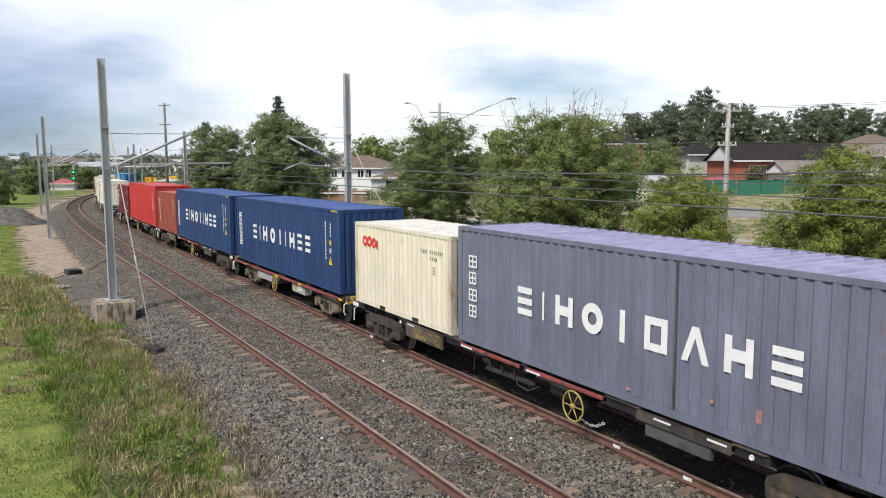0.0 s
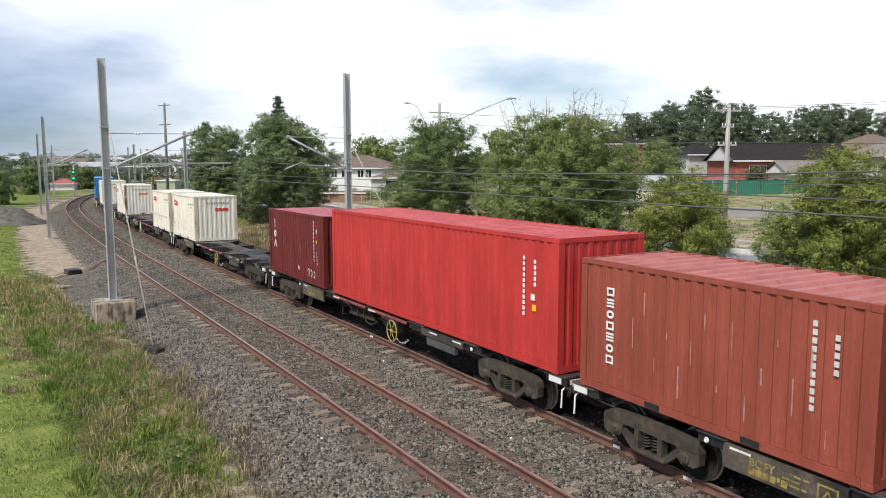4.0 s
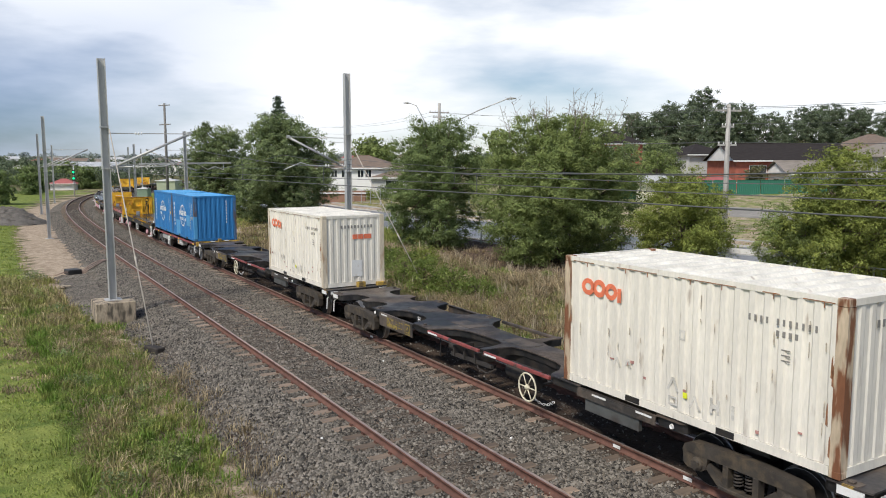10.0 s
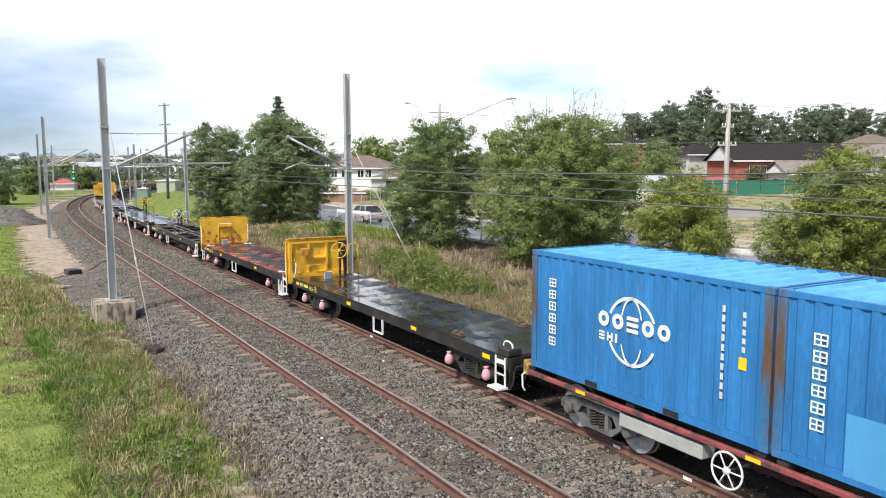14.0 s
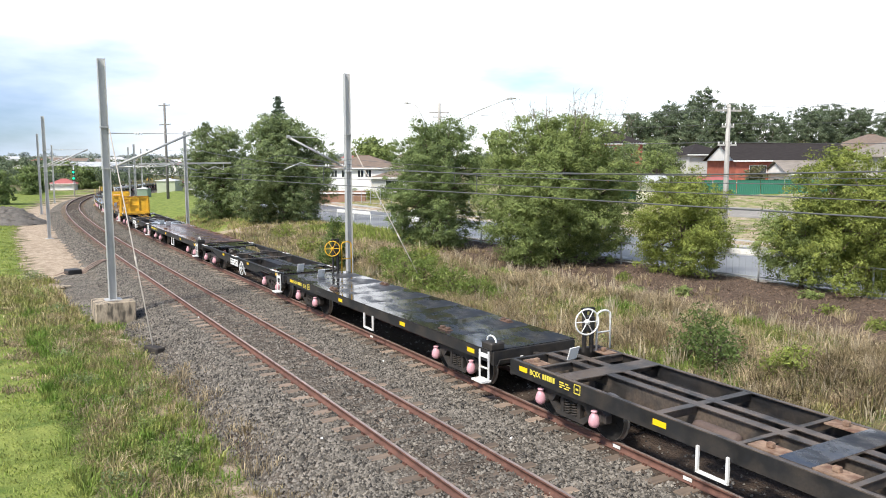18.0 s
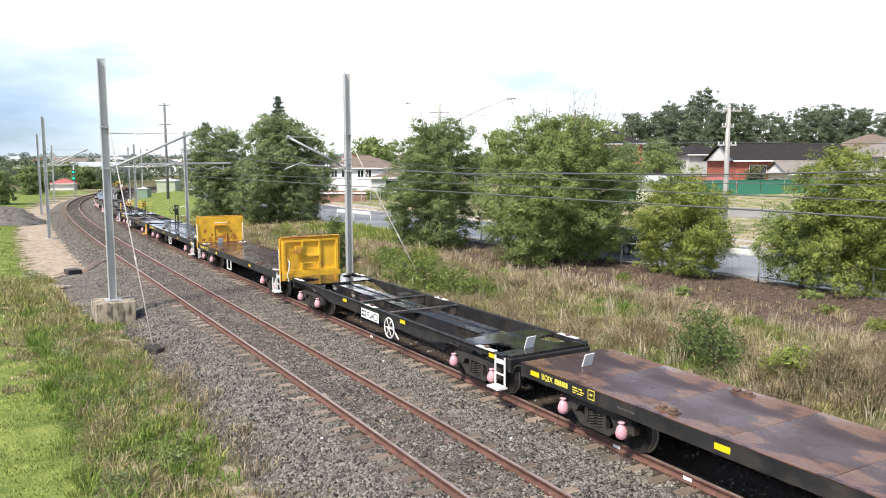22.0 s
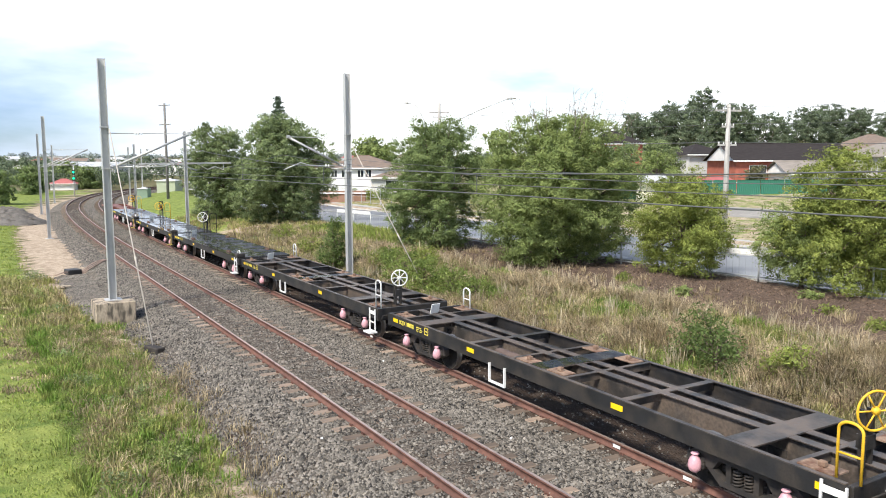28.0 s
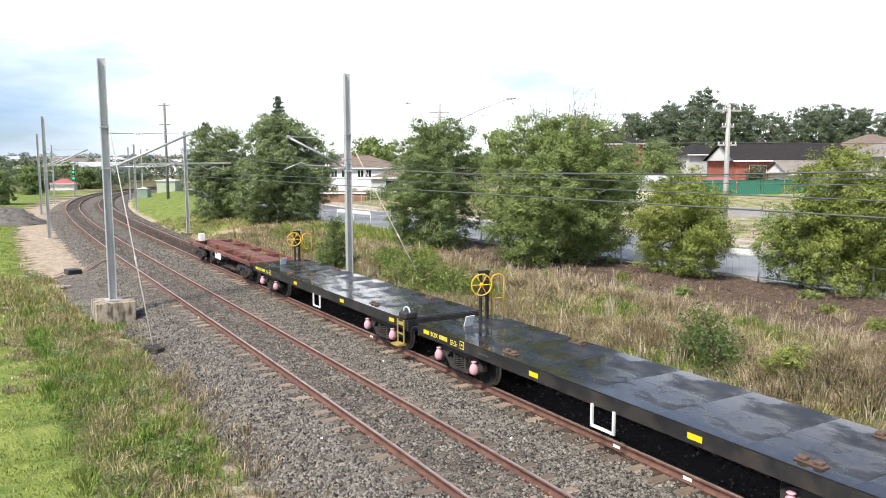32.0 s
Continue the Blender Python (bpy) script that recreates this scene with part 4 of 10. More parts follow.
def stirrup(wagon, x, y, mat, w=0.62, low=0.42, top=0.86, thick=0.048, rungs=0):
    s_ = Shape()
    s_.beam((x - w / 2, y, top), (x - w / 2, y, low), thick, thick).beam((x + w / 2, y, top), (x + w / 2, y, low), thick, thick)
    s_.beam((x - w / 2 - thick / 2, y, low), (x + w / 2 + thick / 2, y, low), thick, thick)
    for k in range(rungs):
        z = low + (top - low) * (k + 1) / (rungs + 1)
        s_.beam((x - w / 2, y, z), (x + w / 2, y, z), thick * 0.7, thick * 0.7)
    part("stirrup_step", s_, mat, wagon, "white painted stirrup step")


def hoop(wagon, x, y, z, mat, h=0.95, w=0.42, across=False, rungs=1, name="grab_hoop"):
    pts = []
    for k in range(13):
        a = math.pi * k / 12
        pts.append((-w / 2 * math.cos(a), h - 0.12 + 0.12 * math.sin(a)))
    pts = [(-w / 2, 0)] + pts + [(w / 2, 0)]
    to = (lambda q: (x, y + q[0], z + q[1])) if across else (lambda q: (x + q[0], y, z + q[1]))
    s_ = Shape().tube([to(q) for q in pts], 0.024, 6)
    for k in range(rungs):
        zz = h * (0.45 + 0.3 * k)
        s_.tube([to((-w / 2, zz)), to((w / 2, zz))], 0.018, 6)
    part(name, s_, mat, wagon, smooth=True)


def brake_post(wagon, x, y, z, wheel, hoop_mat, h=1.4, side=-1):
    s_ = Shape()
    for k in (-0.11, 0.11):
        s_.box(x - 0.05, x + 0.05, y + k - 0.03, y + k + 0.03, z, z + h)
    s_.box(x - 0.06, x + 0.06, y - 0.16, y + 0.16, z + h - 0.07, z + h)
    s_.box(x - 0.13, x + 0.10, y - 0.12, y + 0.12, z + h * 0.48, z + h * 0.82, bevel=0.03)
    s_.tube([(x - 0.1, y, z + h * 0.5), (x - 0.1, y - 0.02, z)], 0.02, 6)
    part("brake_stand", s_, m_black, wagon, "black handbrake stand")
    part("hand_wheel", WHEELS[wheel], None, wagon, wheel + " handbrake wheel", m=pose(x - 0.22, y + 0.22, z + h * 0.74, 0, 0, 78))
    hoop(wagon, x, y + side * 0.48, z, hoop_mat, h * 0.9, 0.42, True)


def end_wheel(wagon, x, y, z, wheel, h=0.85):
    """A handbrake wheel on a low stand at a wagon's end."""
    s_ = Shape().box(x - 0.05, x + 0.05, y - 0.12, y - 0.06, z, z + h).box(x - 0.05, x + 0.05, y + 0.06, y + 0.12, z, z + h).box(x - 0.08, x + 0.08, y - 0.12, y + 0.12, z + h * 0.3, z + h * 0.55)
    part("brake_stand", s_, m_black, wagon, "black handbrake stand")
    part("hand_wheel", WHEELS["small white" if wheel == "white" else wheel], None, wagon, wheel + " handbrake wheel", m=pose(x - 0.12, y, z + h, 0, 0, 70))


def code_bars(wagon, x0, z, y, mat, widths, h=0.13, gap=0.05, name="marking"):
    """Plain bars where the wagon carries writing; they run towards the front."""
    s_ = Shape()
    x = x0
    for w in widths:
        s_.box(x - w, x, y, y + 0.004, z, z + h)
        x -= w + gap
    part(name, s_, mat, wagon)


def sign_frame(wagon, x, z, w=0.2):
    """A small square outline with a short bar in it."""
    y0, y1 = SILL + 0.013, SILL + 0.017
    s_ = Shape().box(x, x + w, y0, y1, z, z + 0.018).box(x, x + w, y0, y1, z + w - 0.018, z + w).box(x, x + 0.018, y0, y1, z + 0.018, z + w - 0.018).box(x + w - 0.018, x + w, y0, y1, z + 0.018, z + w - 0.018)
    part("marking", s_.box(x + w * 0.3, x + w * 0.7, y0, y1, z + w * 0.4, z + w * 0.6), m_code, wagon)


def card(wagon, x, y, z):
    s_ = Shape().box(-0.012, 0.012, -0.15, 0.15, 0, 0.30, pose(x, y, z, 0, -18, 8))
    part("load_card", s_, m_white, wagon, "white card tied to the deck")


def wagon_empty(label, category="wagon", group="freight wagons"):
    return thing("freight_wagon", label, category, group)


SILL = 1.27      # half width
TOP = 1.13       # deck height
LINKS = []       # keyed thing, train coordinate, half wheelbase, offset pose


def base(u0, u1, label, wrap, inset=1.9, rear=None):
    """A wagon between the train coordinates u0 (front) and u1, with its bogies and couplers."""
    w = wagon_empty(label)
    mid, half = (u0 + u1) / 2, (u1 - u0) / 2
    for x in (-half + inset, half - (rear or inset)):
        bogie(w, x, mid, wrap)
    coupler(w, -half, -1)
    coupler(w, half, 1)
    LINKS.append((w, mid, half - inset, Matrix.Identity(4)))
    return w, mid, half


def sill_plates(w, half, mat=None, depth=0.30, top=TOP):
    for k in (-1, 1):
        y = SILL * k
        s_ = Shape().box(-half, half, y - 0.012, y + 0.012, top - depth, top - 0.012)
        s_.box(-half, half, min(y, y - 0.09 * k), max(y, y - 0.09 * k), top - depth, top - depth + 0.015)
        part("side_sill", s_, mat or m_black, w)
    for x in (-half, half):
        part("end_sill", Shape().box(x - 0.05, x + 0.05, -SILL + 0.013, SILL - 0.013, top - depth - 0.05, top - 0.012, bevel=0.01), mat or m_black, w)


def reflectors(w, xs, z=0.965, mat=None):
    for x in xs:
        for y in (SILL + 0.013, -SILL - 0.017):
            part("reflector", Shape().box(x - 0.16, x + 0.16, y, y + 0.004, z - 0.055, z + 0.055), mat or m_reflect, w, "yellow reflective strip")


def underframe(w, half):
    s_ = Shape().box(-half + 0.05, half - 0.05, -0.26, -0.20, 0.62, 1.08).box(-half + 0.05, half - 0.05, 0.20, 0.26, 0.62, 1.08)
    s_.box(-half + 0.05, half - 0.05, -0.32, 0.32, 0.60, 0.62)
    part("centre_sill", s_, m_black, w)
    g = Shape().lathe([(0.02, -0.5), (0.19, -0.46), (0.19, 0.46), (0.02, 0.5)], "x", 14, (0.6, -0.65, 0.72))
    part("brake_cylinder", g, m_bogie, w)
    part("brake_rod", Shape().tube([(-half + 2.5, 0.5, 0.72), (half - 2.5, 0.5, 0.72)], 0.03, 6), m_bogie, w)
    part("brake_lever", Shape().tube([(-1.4, -0.4, 0.8), (-1.4, 0.9, 0.7)], 0.035, 6), m_bogie, w)


def flat_wagon(u0, u1, label, deck_mat, wrap="pink", step="white", post=("yellow", m_yellow), bulkheads=False, inset=1.9):
    w, mid, half = base(u0, u1, label, wrap, inset)
    sill_plates(w, half)
    underframe(w, half)
    n = 8
    ln = 2 * half / n
    plate = Shape().box(-ln / 2 + 0.004, ln / 2 - 0.004, -SILL - 0.02, -0.004, TOP - 0.012, TOP + 0.006)
    plate2 = Shape().box(-ln / 2 + 0.004, ln / 2 - 0.004, 0.004, SILL + 0.02, TOP - 0.012, TOP + 0.006)
    pm = [plate.mesh("deck_plate", deck_mat), plate2.mesh("deck_plate", deck_mat)]
    rng = random.Random(int(u0))
    for k in range(n):
        for me in pm:
            part("deck_plate", me, None, w, m=pose(-half + ln * (k + 0.5), 0, rng.uniform(0, 0.004), rng.uniform(-0.05, 0.05), rng.uniform(-0.06, 0.06)))
    reflectors(w, (3.0, -2.8, -half + 0.4) if bulkheads else (1.85, -2.65, -half + 0.9))
    if not bulkheads:
        code_bars(w, half - 0.35, 0.93, SILL + 0.013, m_reflect, (0.3,), 0.11)
    stencil(w, "BQIX", 0.165, half - 0.74, SILL + 0.015, 0.935, m_code, "yellow stencilled wagon code")
    code_bars(w, half - 1.20, 0.935, SILL + 0.013, m_code, (0.06, 0.06, 0.06, 0.06, 0.025, 0.065), 0.115, 0.018)
    code_bars(w, half - 1.78, 1.01, SILL + 0.013, m_code, (0.14, 0.1), 0.026)
    code_bars(w, half - 1.78, 0.96, SILL + 0.013, m_code, (0.18, 0.12), 0.022)
    code_bars(w, half - 1.78, 0.91, SILL + 0.013, m_code, (0.1, 0.16), 0.022)
    sign_frame(w, half - 2.45, 0.90)
    code_bars(w, half - 3.1, 0.95, SILL + 0.013, m_slate, (0.16, 0.1, 0.14), 0.03, 0.025)
    for x in (half - 1.0, -half + 1.25) if bulkheads else ():
        for y in (-1.02, 1.02):
            pad = part("lock_pad", Shape().box(x - 0.2, x + 0.2, y - 0.17, y + 0.17, TOP + 0.011, TOP + 0.024), m_white, w, "white painted lock pad")
            part("lock_pin", Shape().box(x - 0.06, x + 0.06, y - 0.05, y + 0.05, TOP + 0.024, TOP + 0.055, bevel=0.01).box(x - 0.03, x + 0.03, y - 0.09, y + 0.03, TOP + 0.055, TOP + 0.12, bevel=0.012), m_rust, pad, "rusty lock pin")
    for x in (half - 4.1, -half + (3.6 if bulkheads else 2.6)):
        for y in (-1.0, 1.0):
            s_ = Shape().box(x - 0.24, x + 0.24, y - 0.09, y + 0.09, TOP + 0.009, TOP + 0.03)
            s_.box(x - 0.2, x - 0.06, y - 0.06, y + 0.06, TOP + 0.03, TOP + 0.09, bevel=0.015).box(x + 0.06, x + 0.2, y - 0.06, y + 0.06, TOP + 0.03, TOP + 0.09, bevel=0.015)
            part("twist_lock", s_, m_rust, w, "rusty container twist lock")
    stirrup(w, 0.55 if bulkheads else -0.4, SILL + 0.03, m_white)
    card(w, half - 1.0, 0.25, TOP + 0.012)
    if bulkheads:
        for x, k in ((-half + 0.08, -1), (half - 0.08, 1)):
            bulkhead(w, x, k)
        end_step(w, -half + 0.25, SILL + 0.05, m_white)
        stirrup(w, -half + 0.85, SILL + 0.04, m_white, 0.36, 0.36, 0.85, 0.04, 1)
        stirrup(w, half - 0.5, SILL + 0.04, m_white, 0.36, 0.36, 0.85, 0.04, 1)
    else:
        end_step(w, -half + 0.25, SILL + 0.05, m_white if step == "white" else m_dull_yellow)
        part("end_box", Shape().box(-half - 0.06, -half + 0.36, SILL - 0.35, SILL + 0.06, TOP + 0.006, TOP + 0.19, bevel=0.03), m_black, w)
        hoop(w, -half + 0.15, SILL - 0.1, TOP + 0.19, m_white, 0.14, 0.36, False, 0)
        if post:
            brake_post(w, half - 0.45, -0.62, TOP + 0.01, post[0], post[1])
    return w


def bulkhead(w, x, k):
    """A yellow end wall; k: the side on which its ribs stand."""
    b = part("bulkhead", Shape().box(x - 0.03, x + 0.03, -SILL, SILL, TOP - 0.15, TOP + 1.43, bevel=0.008), m_bulk, w, "scratched yellow steel end wall")
    o = x + 0.03 * k
    for y0, y1, z0, z1 in ((-1.2, 1.2, 1.26, 1.34), (-1.2, 1.2, 0.02, 0.10), (-1.2, -1.1, 0.1, 1.26), (1.1, 1.2, 0.1, 1.26), (-0.42, -0.34, 0.1, 1.26), (0.34, 0.42, 0.1, 1.26), (-0.34, 0.34, 0.62, 0.70)):
        part("rib", Shape().box(min(o, o + 0.09 * k), max(o, o + 0.09 * k), y0, y1, TOP + z0, TOP + z1), m_bulk, b)
    part("top_beam", Shape().box(min(x - 0.03 * k, x + 0.13 * k), max(x - 0.03 * k, x + 0.13 * k), -SILL - 0.005, SILL + 0.005, TOP + 1.432, TOP + 1.48, bevel=0.012), m_rusty_yellow, b, "rusty orange-yellow top beam")
    latch = Shape().box(min(o + 0.09 * k, o + 0.26 * k), max(o + 0.09 * k, o + 0.26 * k), 0.46, 0.74, TOP + 0.78, TOP + 1.08, bevel=0.02)
    latch.tube([(o + 0.16 * k, 0.74, TOP + 0.86), (o + 0.18 * k, 1.0, TOP + 0.86), (o + 0.18 * k, 1.04, TOP + 0.55)], 0.02, 6)
    part("latch_box", latch, m_rusty_yellow, b, "rusty yellow latch box with a rod")
    i = x - 0.03 * k
    s_ = Shape().tube([(i - 0.05 * k, -0.3, TOP + 0.9), (i - 0.05 * k, 0.3, TOP + 0.9)], 0.02, 6)
    s_.tube([(i - 0.03 * k, -0.34, TOP + 0.1), (i - 0.03 * k, -0.34, TOP + 0.95)], 0.018, 6).tube([(i - 0.03 * k, 0.34, TOP + 0.1), (i - 0.03 * k, 0.34, TOP + 0.95)], 0.018, 6)
    part("door_bar", s_, m_bulk, b)
    part("step_shelf", Shape().box(min(i - 0.16 * k, i), max(i - 0.16 * k, i), -0.38, 0.34, TOP + 0.92, TOP + 0.945), m_rusty_yellow, b, "rusty folding step")
    part("hand_hold", Shape().tube([(i, -0.36, TOP + 1.06), (i - 0.08 * k, -0.36, TOP + 1.1), (i - 0.08 * k, 0.30, TOP + 1.1), (i, 0.30, TOP + 1.06)], 0.022, 6), m_white, b, "white hand hold")
    spots = random.Random(31 if k > 0 else 32)
    for cy, cz, ry, rz in ((-0.75, 0.30, 0.20, 0.20), (-0.35, 0.26, 0.28, 0.24), (0.05, 0.20, 0.26, 0.20), (-0.9, 0.16, 0.14, 0.12), (0.55, 0.16, 0.16, 0.13), (0.86, 0.62, 0.13, 0.15), (0.45, 0.42, 0.08, 0.09), (-0.62, 0.60, 0.06, 0.11), (0.95, 0.14, 0.12, 0.11)):
        n = 15
        ring = [(cy + ry * math.cos(2 * math.pi * q / n) * spots.uniform(0.55, 1.15), TOP + max(0.012, cz + rz * math.sin(2 * math.pi * q / n) * spots.uniform(0.45, 1.2))) for q in range(n)]
        part("rust_stain", Shape().add([(i - 0.003 * k, cy, TOP + cz)] + [(i - 0.003 * k, y, z) for y, z in ring], [(0, 1 + q, 1 + (q + 1) % n) for q in range(n)]), m_red_rust, b, "red-brown rust stain")
    e = x + 0.125 * k
    part("skirt", Shape().box(min(e, e + 0.025 * k), max(e, e + 0.025 * k), -SILL, SILL, TOP - 0.30, TOP + 0.019), m_bulk, b)
    for y in (SILL + 0.018, -SILL - 0.046):
        part("corner_strap", Shape().box(x - 0.05, x + 0.05, y, y + 0.028, TOP - 0.36, TOP + 1.40), m_bulk, b)
    part("hook", Shape().tube([(e + 0.03 * k, 1.0, TOP + 0.55), (e + 0.12 * k, 0.98, TOP + 0.42), (e + 0.12 * k, 1.02, TOP + 0.1), (e + 0.05 * k, 1.06, TOP - 0.05), (e + 0.06 * k, 1.0, TOP - 0.34)], 0.022, 6), m_white, b, "bent white air hose rail")
    for y in (SILL + 0.02, -SILL - 0.02):
        part("grab_rail", Shape().tube([(i, y, TOP + 0.06), (i - 0.07 * k, y, TOP + 0.1), (i - 0.07 * k, y, TOP + 0.98), (i, y, TOP + 1.02)], 0.024, 6), m_white, w, "white grab rail")
    g = Shape().tube([(o + 0.12 * k, 0.95, TOP + 0.2), (o + 0.2 * k, 0.95, TOP + 0.25), (o + 0.2 * k, 0.95, TOP + 0.55), (o + 0.12 * k, 0.95, TOP + 0.6)], 0.018, 6)
    part("grab_iron", g, m_bulk, b)
    g = Shape().tube([(o + 0.12 * k, 0.5, TOP + 0.35), (o + 0.2 * k, 0.48, TOP + 0.38), (o + 0.2 * k, -0.1, TOP + 0.38), (o + 0.12 * k, -0.12, TOP + 0.35)], 0.018, 6)
    part("grab_iron", g, m_bulk, b)


def lattice_wagon(u0, u1, label, step="white", plates=(), wheel_front=None, post=None, hoop_rear=True):
    """An open frame of side sills, twin centre sills and cross-members."""
    w, mid, half = base(u0, u1, label, "pink")
    sill_plates(w, half, depth=0.34)
    for k in (-1, 1):
        part("sill_flange", Shape().box(-half + 0.06, half - 0.06, SILL * k - 0.075 if k > 0 else SILL * k - 0.012, SILL * k + 0.012 if k > 0 else SILL * k + 0.075, TOP - 0.011, TOP + 0.006), m_black_top, w)
        part("centre_sill", Shape().box(-half + 0.06, half - 0.06, 0.22 * k - 0.1, 0.22 * k + 0.1, TOP - 0.012, TOP + 0.004).box(-half + 0.06, half - 0.06, 0.22 * k - 0.02, 0.22 * k + 0.02, 0.62, TOP - 0.012), m_black_top, w)
    for x, wd in ((0.0, 0.28), (half - 1.9, 0.26), (1.9 - half, 0.26), (half - 4.5, 0.085), (4.5 - half, 0.085), (0.95, 0.05), (-0.95, 0.05), (half - 0.95, 0.05), (0.95 - half, 0.05)):
        big = wd > 0.2
        part("cross_member", Shape().box(x - wd, x + wd, -SILL + 0.08, SILL - 0.08, TOP - 0.014, TOP + 0.002 + 0.006 * big).box(x - 0.02, x + 0.02, -SILL + 0.02, SILL - 0.02, 0.96, TOP - 0.014), m_black_top, w)
        if wd == 0.28:
            part("deck_plate", Shape().box(x - wd + 0.01, x + wd - 0.01, -SILL + 0.085, SILL - 0.085, TOP + 0.0085, TOP + 0.014), m_deck, w, "wet black cross plate")
    for x in (0.55, -0.55, half - 0.6, 0.6 - half):
        for y in (-0.98, 0.98):
            part("twist_lock", Shape().box(x - 0.3, x + 0.3, y - 0.17, y + 0.17, TOP - 0.012, TOP + 0.012).box(x - 0.06, x + 0.06, y - 0.05, y + 0.05, TOP + 0.012, TOP + 0.10, bevel=0.015), m_tan_rust, w, "rusty container lock plate")
    part("air_reservoir", Shape().lathe([(0.02, -0.5), (0.13, -0.46), (0.15, -0.40), (0.15, 0.40), (0.13, 0.46), (0.02, 0.5)], "x", 16, (half - 5.3, 0.62, 0.86)), m_tank, w, "dusty brown air reservoir", smooth=True)
    part("brake_pipe", Shape().tube([(half - 4.4, 0.9, 0.98), (half - 4.7, 0.9, 0.86), (half - 6.6, 0.95, 0.84), (half - 6.9, 0.95, 0.92), (0.9 - half, 0.95, 0.92)], 0.018, 6), m_black_top, w, smooth=True)
    for x0, x1 in plates:
        part("deck_plate", Shape().box(x0, x1, -SILL - 0.01, SILL + 0.01, TOP + 0.012, TOP + 0.026), m_deck, w, "wet black steel plate")
    g = Shape().lathe([(0.02, -0.45), (0.2, -0.4), (0.2, 0.4), (0.02, 0.45)], "x", 14, (-1.2, 0.7, 0.72))
    part("brake_cylinder", g, m_bogie, w)
    part("brake_cylinder", Shape().lathe([(0.02, -0.3), (0.15, -0.25), (0.15, 0.25), (0.02, 0.3)], "x", 12, (2.2, -0.6, 0.72)), m_bogie, w)
    part("brake_rod", Shape().tube([(-half + 2.5, 0.55, 0.78), (half - 2.5, 0.5, 0.78)], 0.03, 6), m_bogie, w)
    part("brake_rod", Shape().tube([(-3.0, -0.9, 0.85), (1.2, -0.5, 0.8)], 0.025, 6), m_bogie, w)
    reflectors(w, (2.6, -2.6, -half + 0.35))
    code_bars(w, half - 0.35, 0.93, SILL + 0.013, m_reflect, (0.3,), 0.11)
    stencil(w, "BQIX", 0.165, half - 0.74, SILL + 0.015, 0.935, m_code, "yellow stencilled wagon code")
    code_bars(w, half - 1.20, 0.935, SILL + 0.013, m_code, (0.06, 0.06, 0.06, 0.06, 0.025, 0.065), 0.115, 0.018)
    code_bars(w, half - 1.78, 1.01, SILL + 0.013, m_code, (0.14, 0.1), 0.026)
    code_bars(w, half - 1.78, 0.96, SILL + 0.013, m_code, (0.18, 0.12), 0.022)
    code_bars(w, half - 1.78, 0.91, SILL + 0.013, m_code, (0.1, 0.16), 0.022)
    sign_frame(w, half - 2.45, 0.90)
    stirrup(w, 1.4, SILL + 0.03, m_white)
    end_step(w, -half + 0.2, SILL + 0.05, m_white if step == "white" else m_yellow)
    card(w, half - 0.8, 0.15, TOP + 0.012)
    if wheel_front:
        end_wheel(w, -half + 0.35, 0.35, TOP, wheel_front)
        hoop(w, -half + 0.1, SILL - 0.12, TOP, m_white if wheel_front == "white" else m_yellow, 0.85, 0.36)
    if post:
        brake_post(w, half - 0.45, -0.62, TOP + 0.01, post[0], post[1], 1.05)
    elif hoop_rear:
        hoop(w, half - 0.6, -SILL + 0.15, TOP, m_white, 0.62, 0.36)
    return w


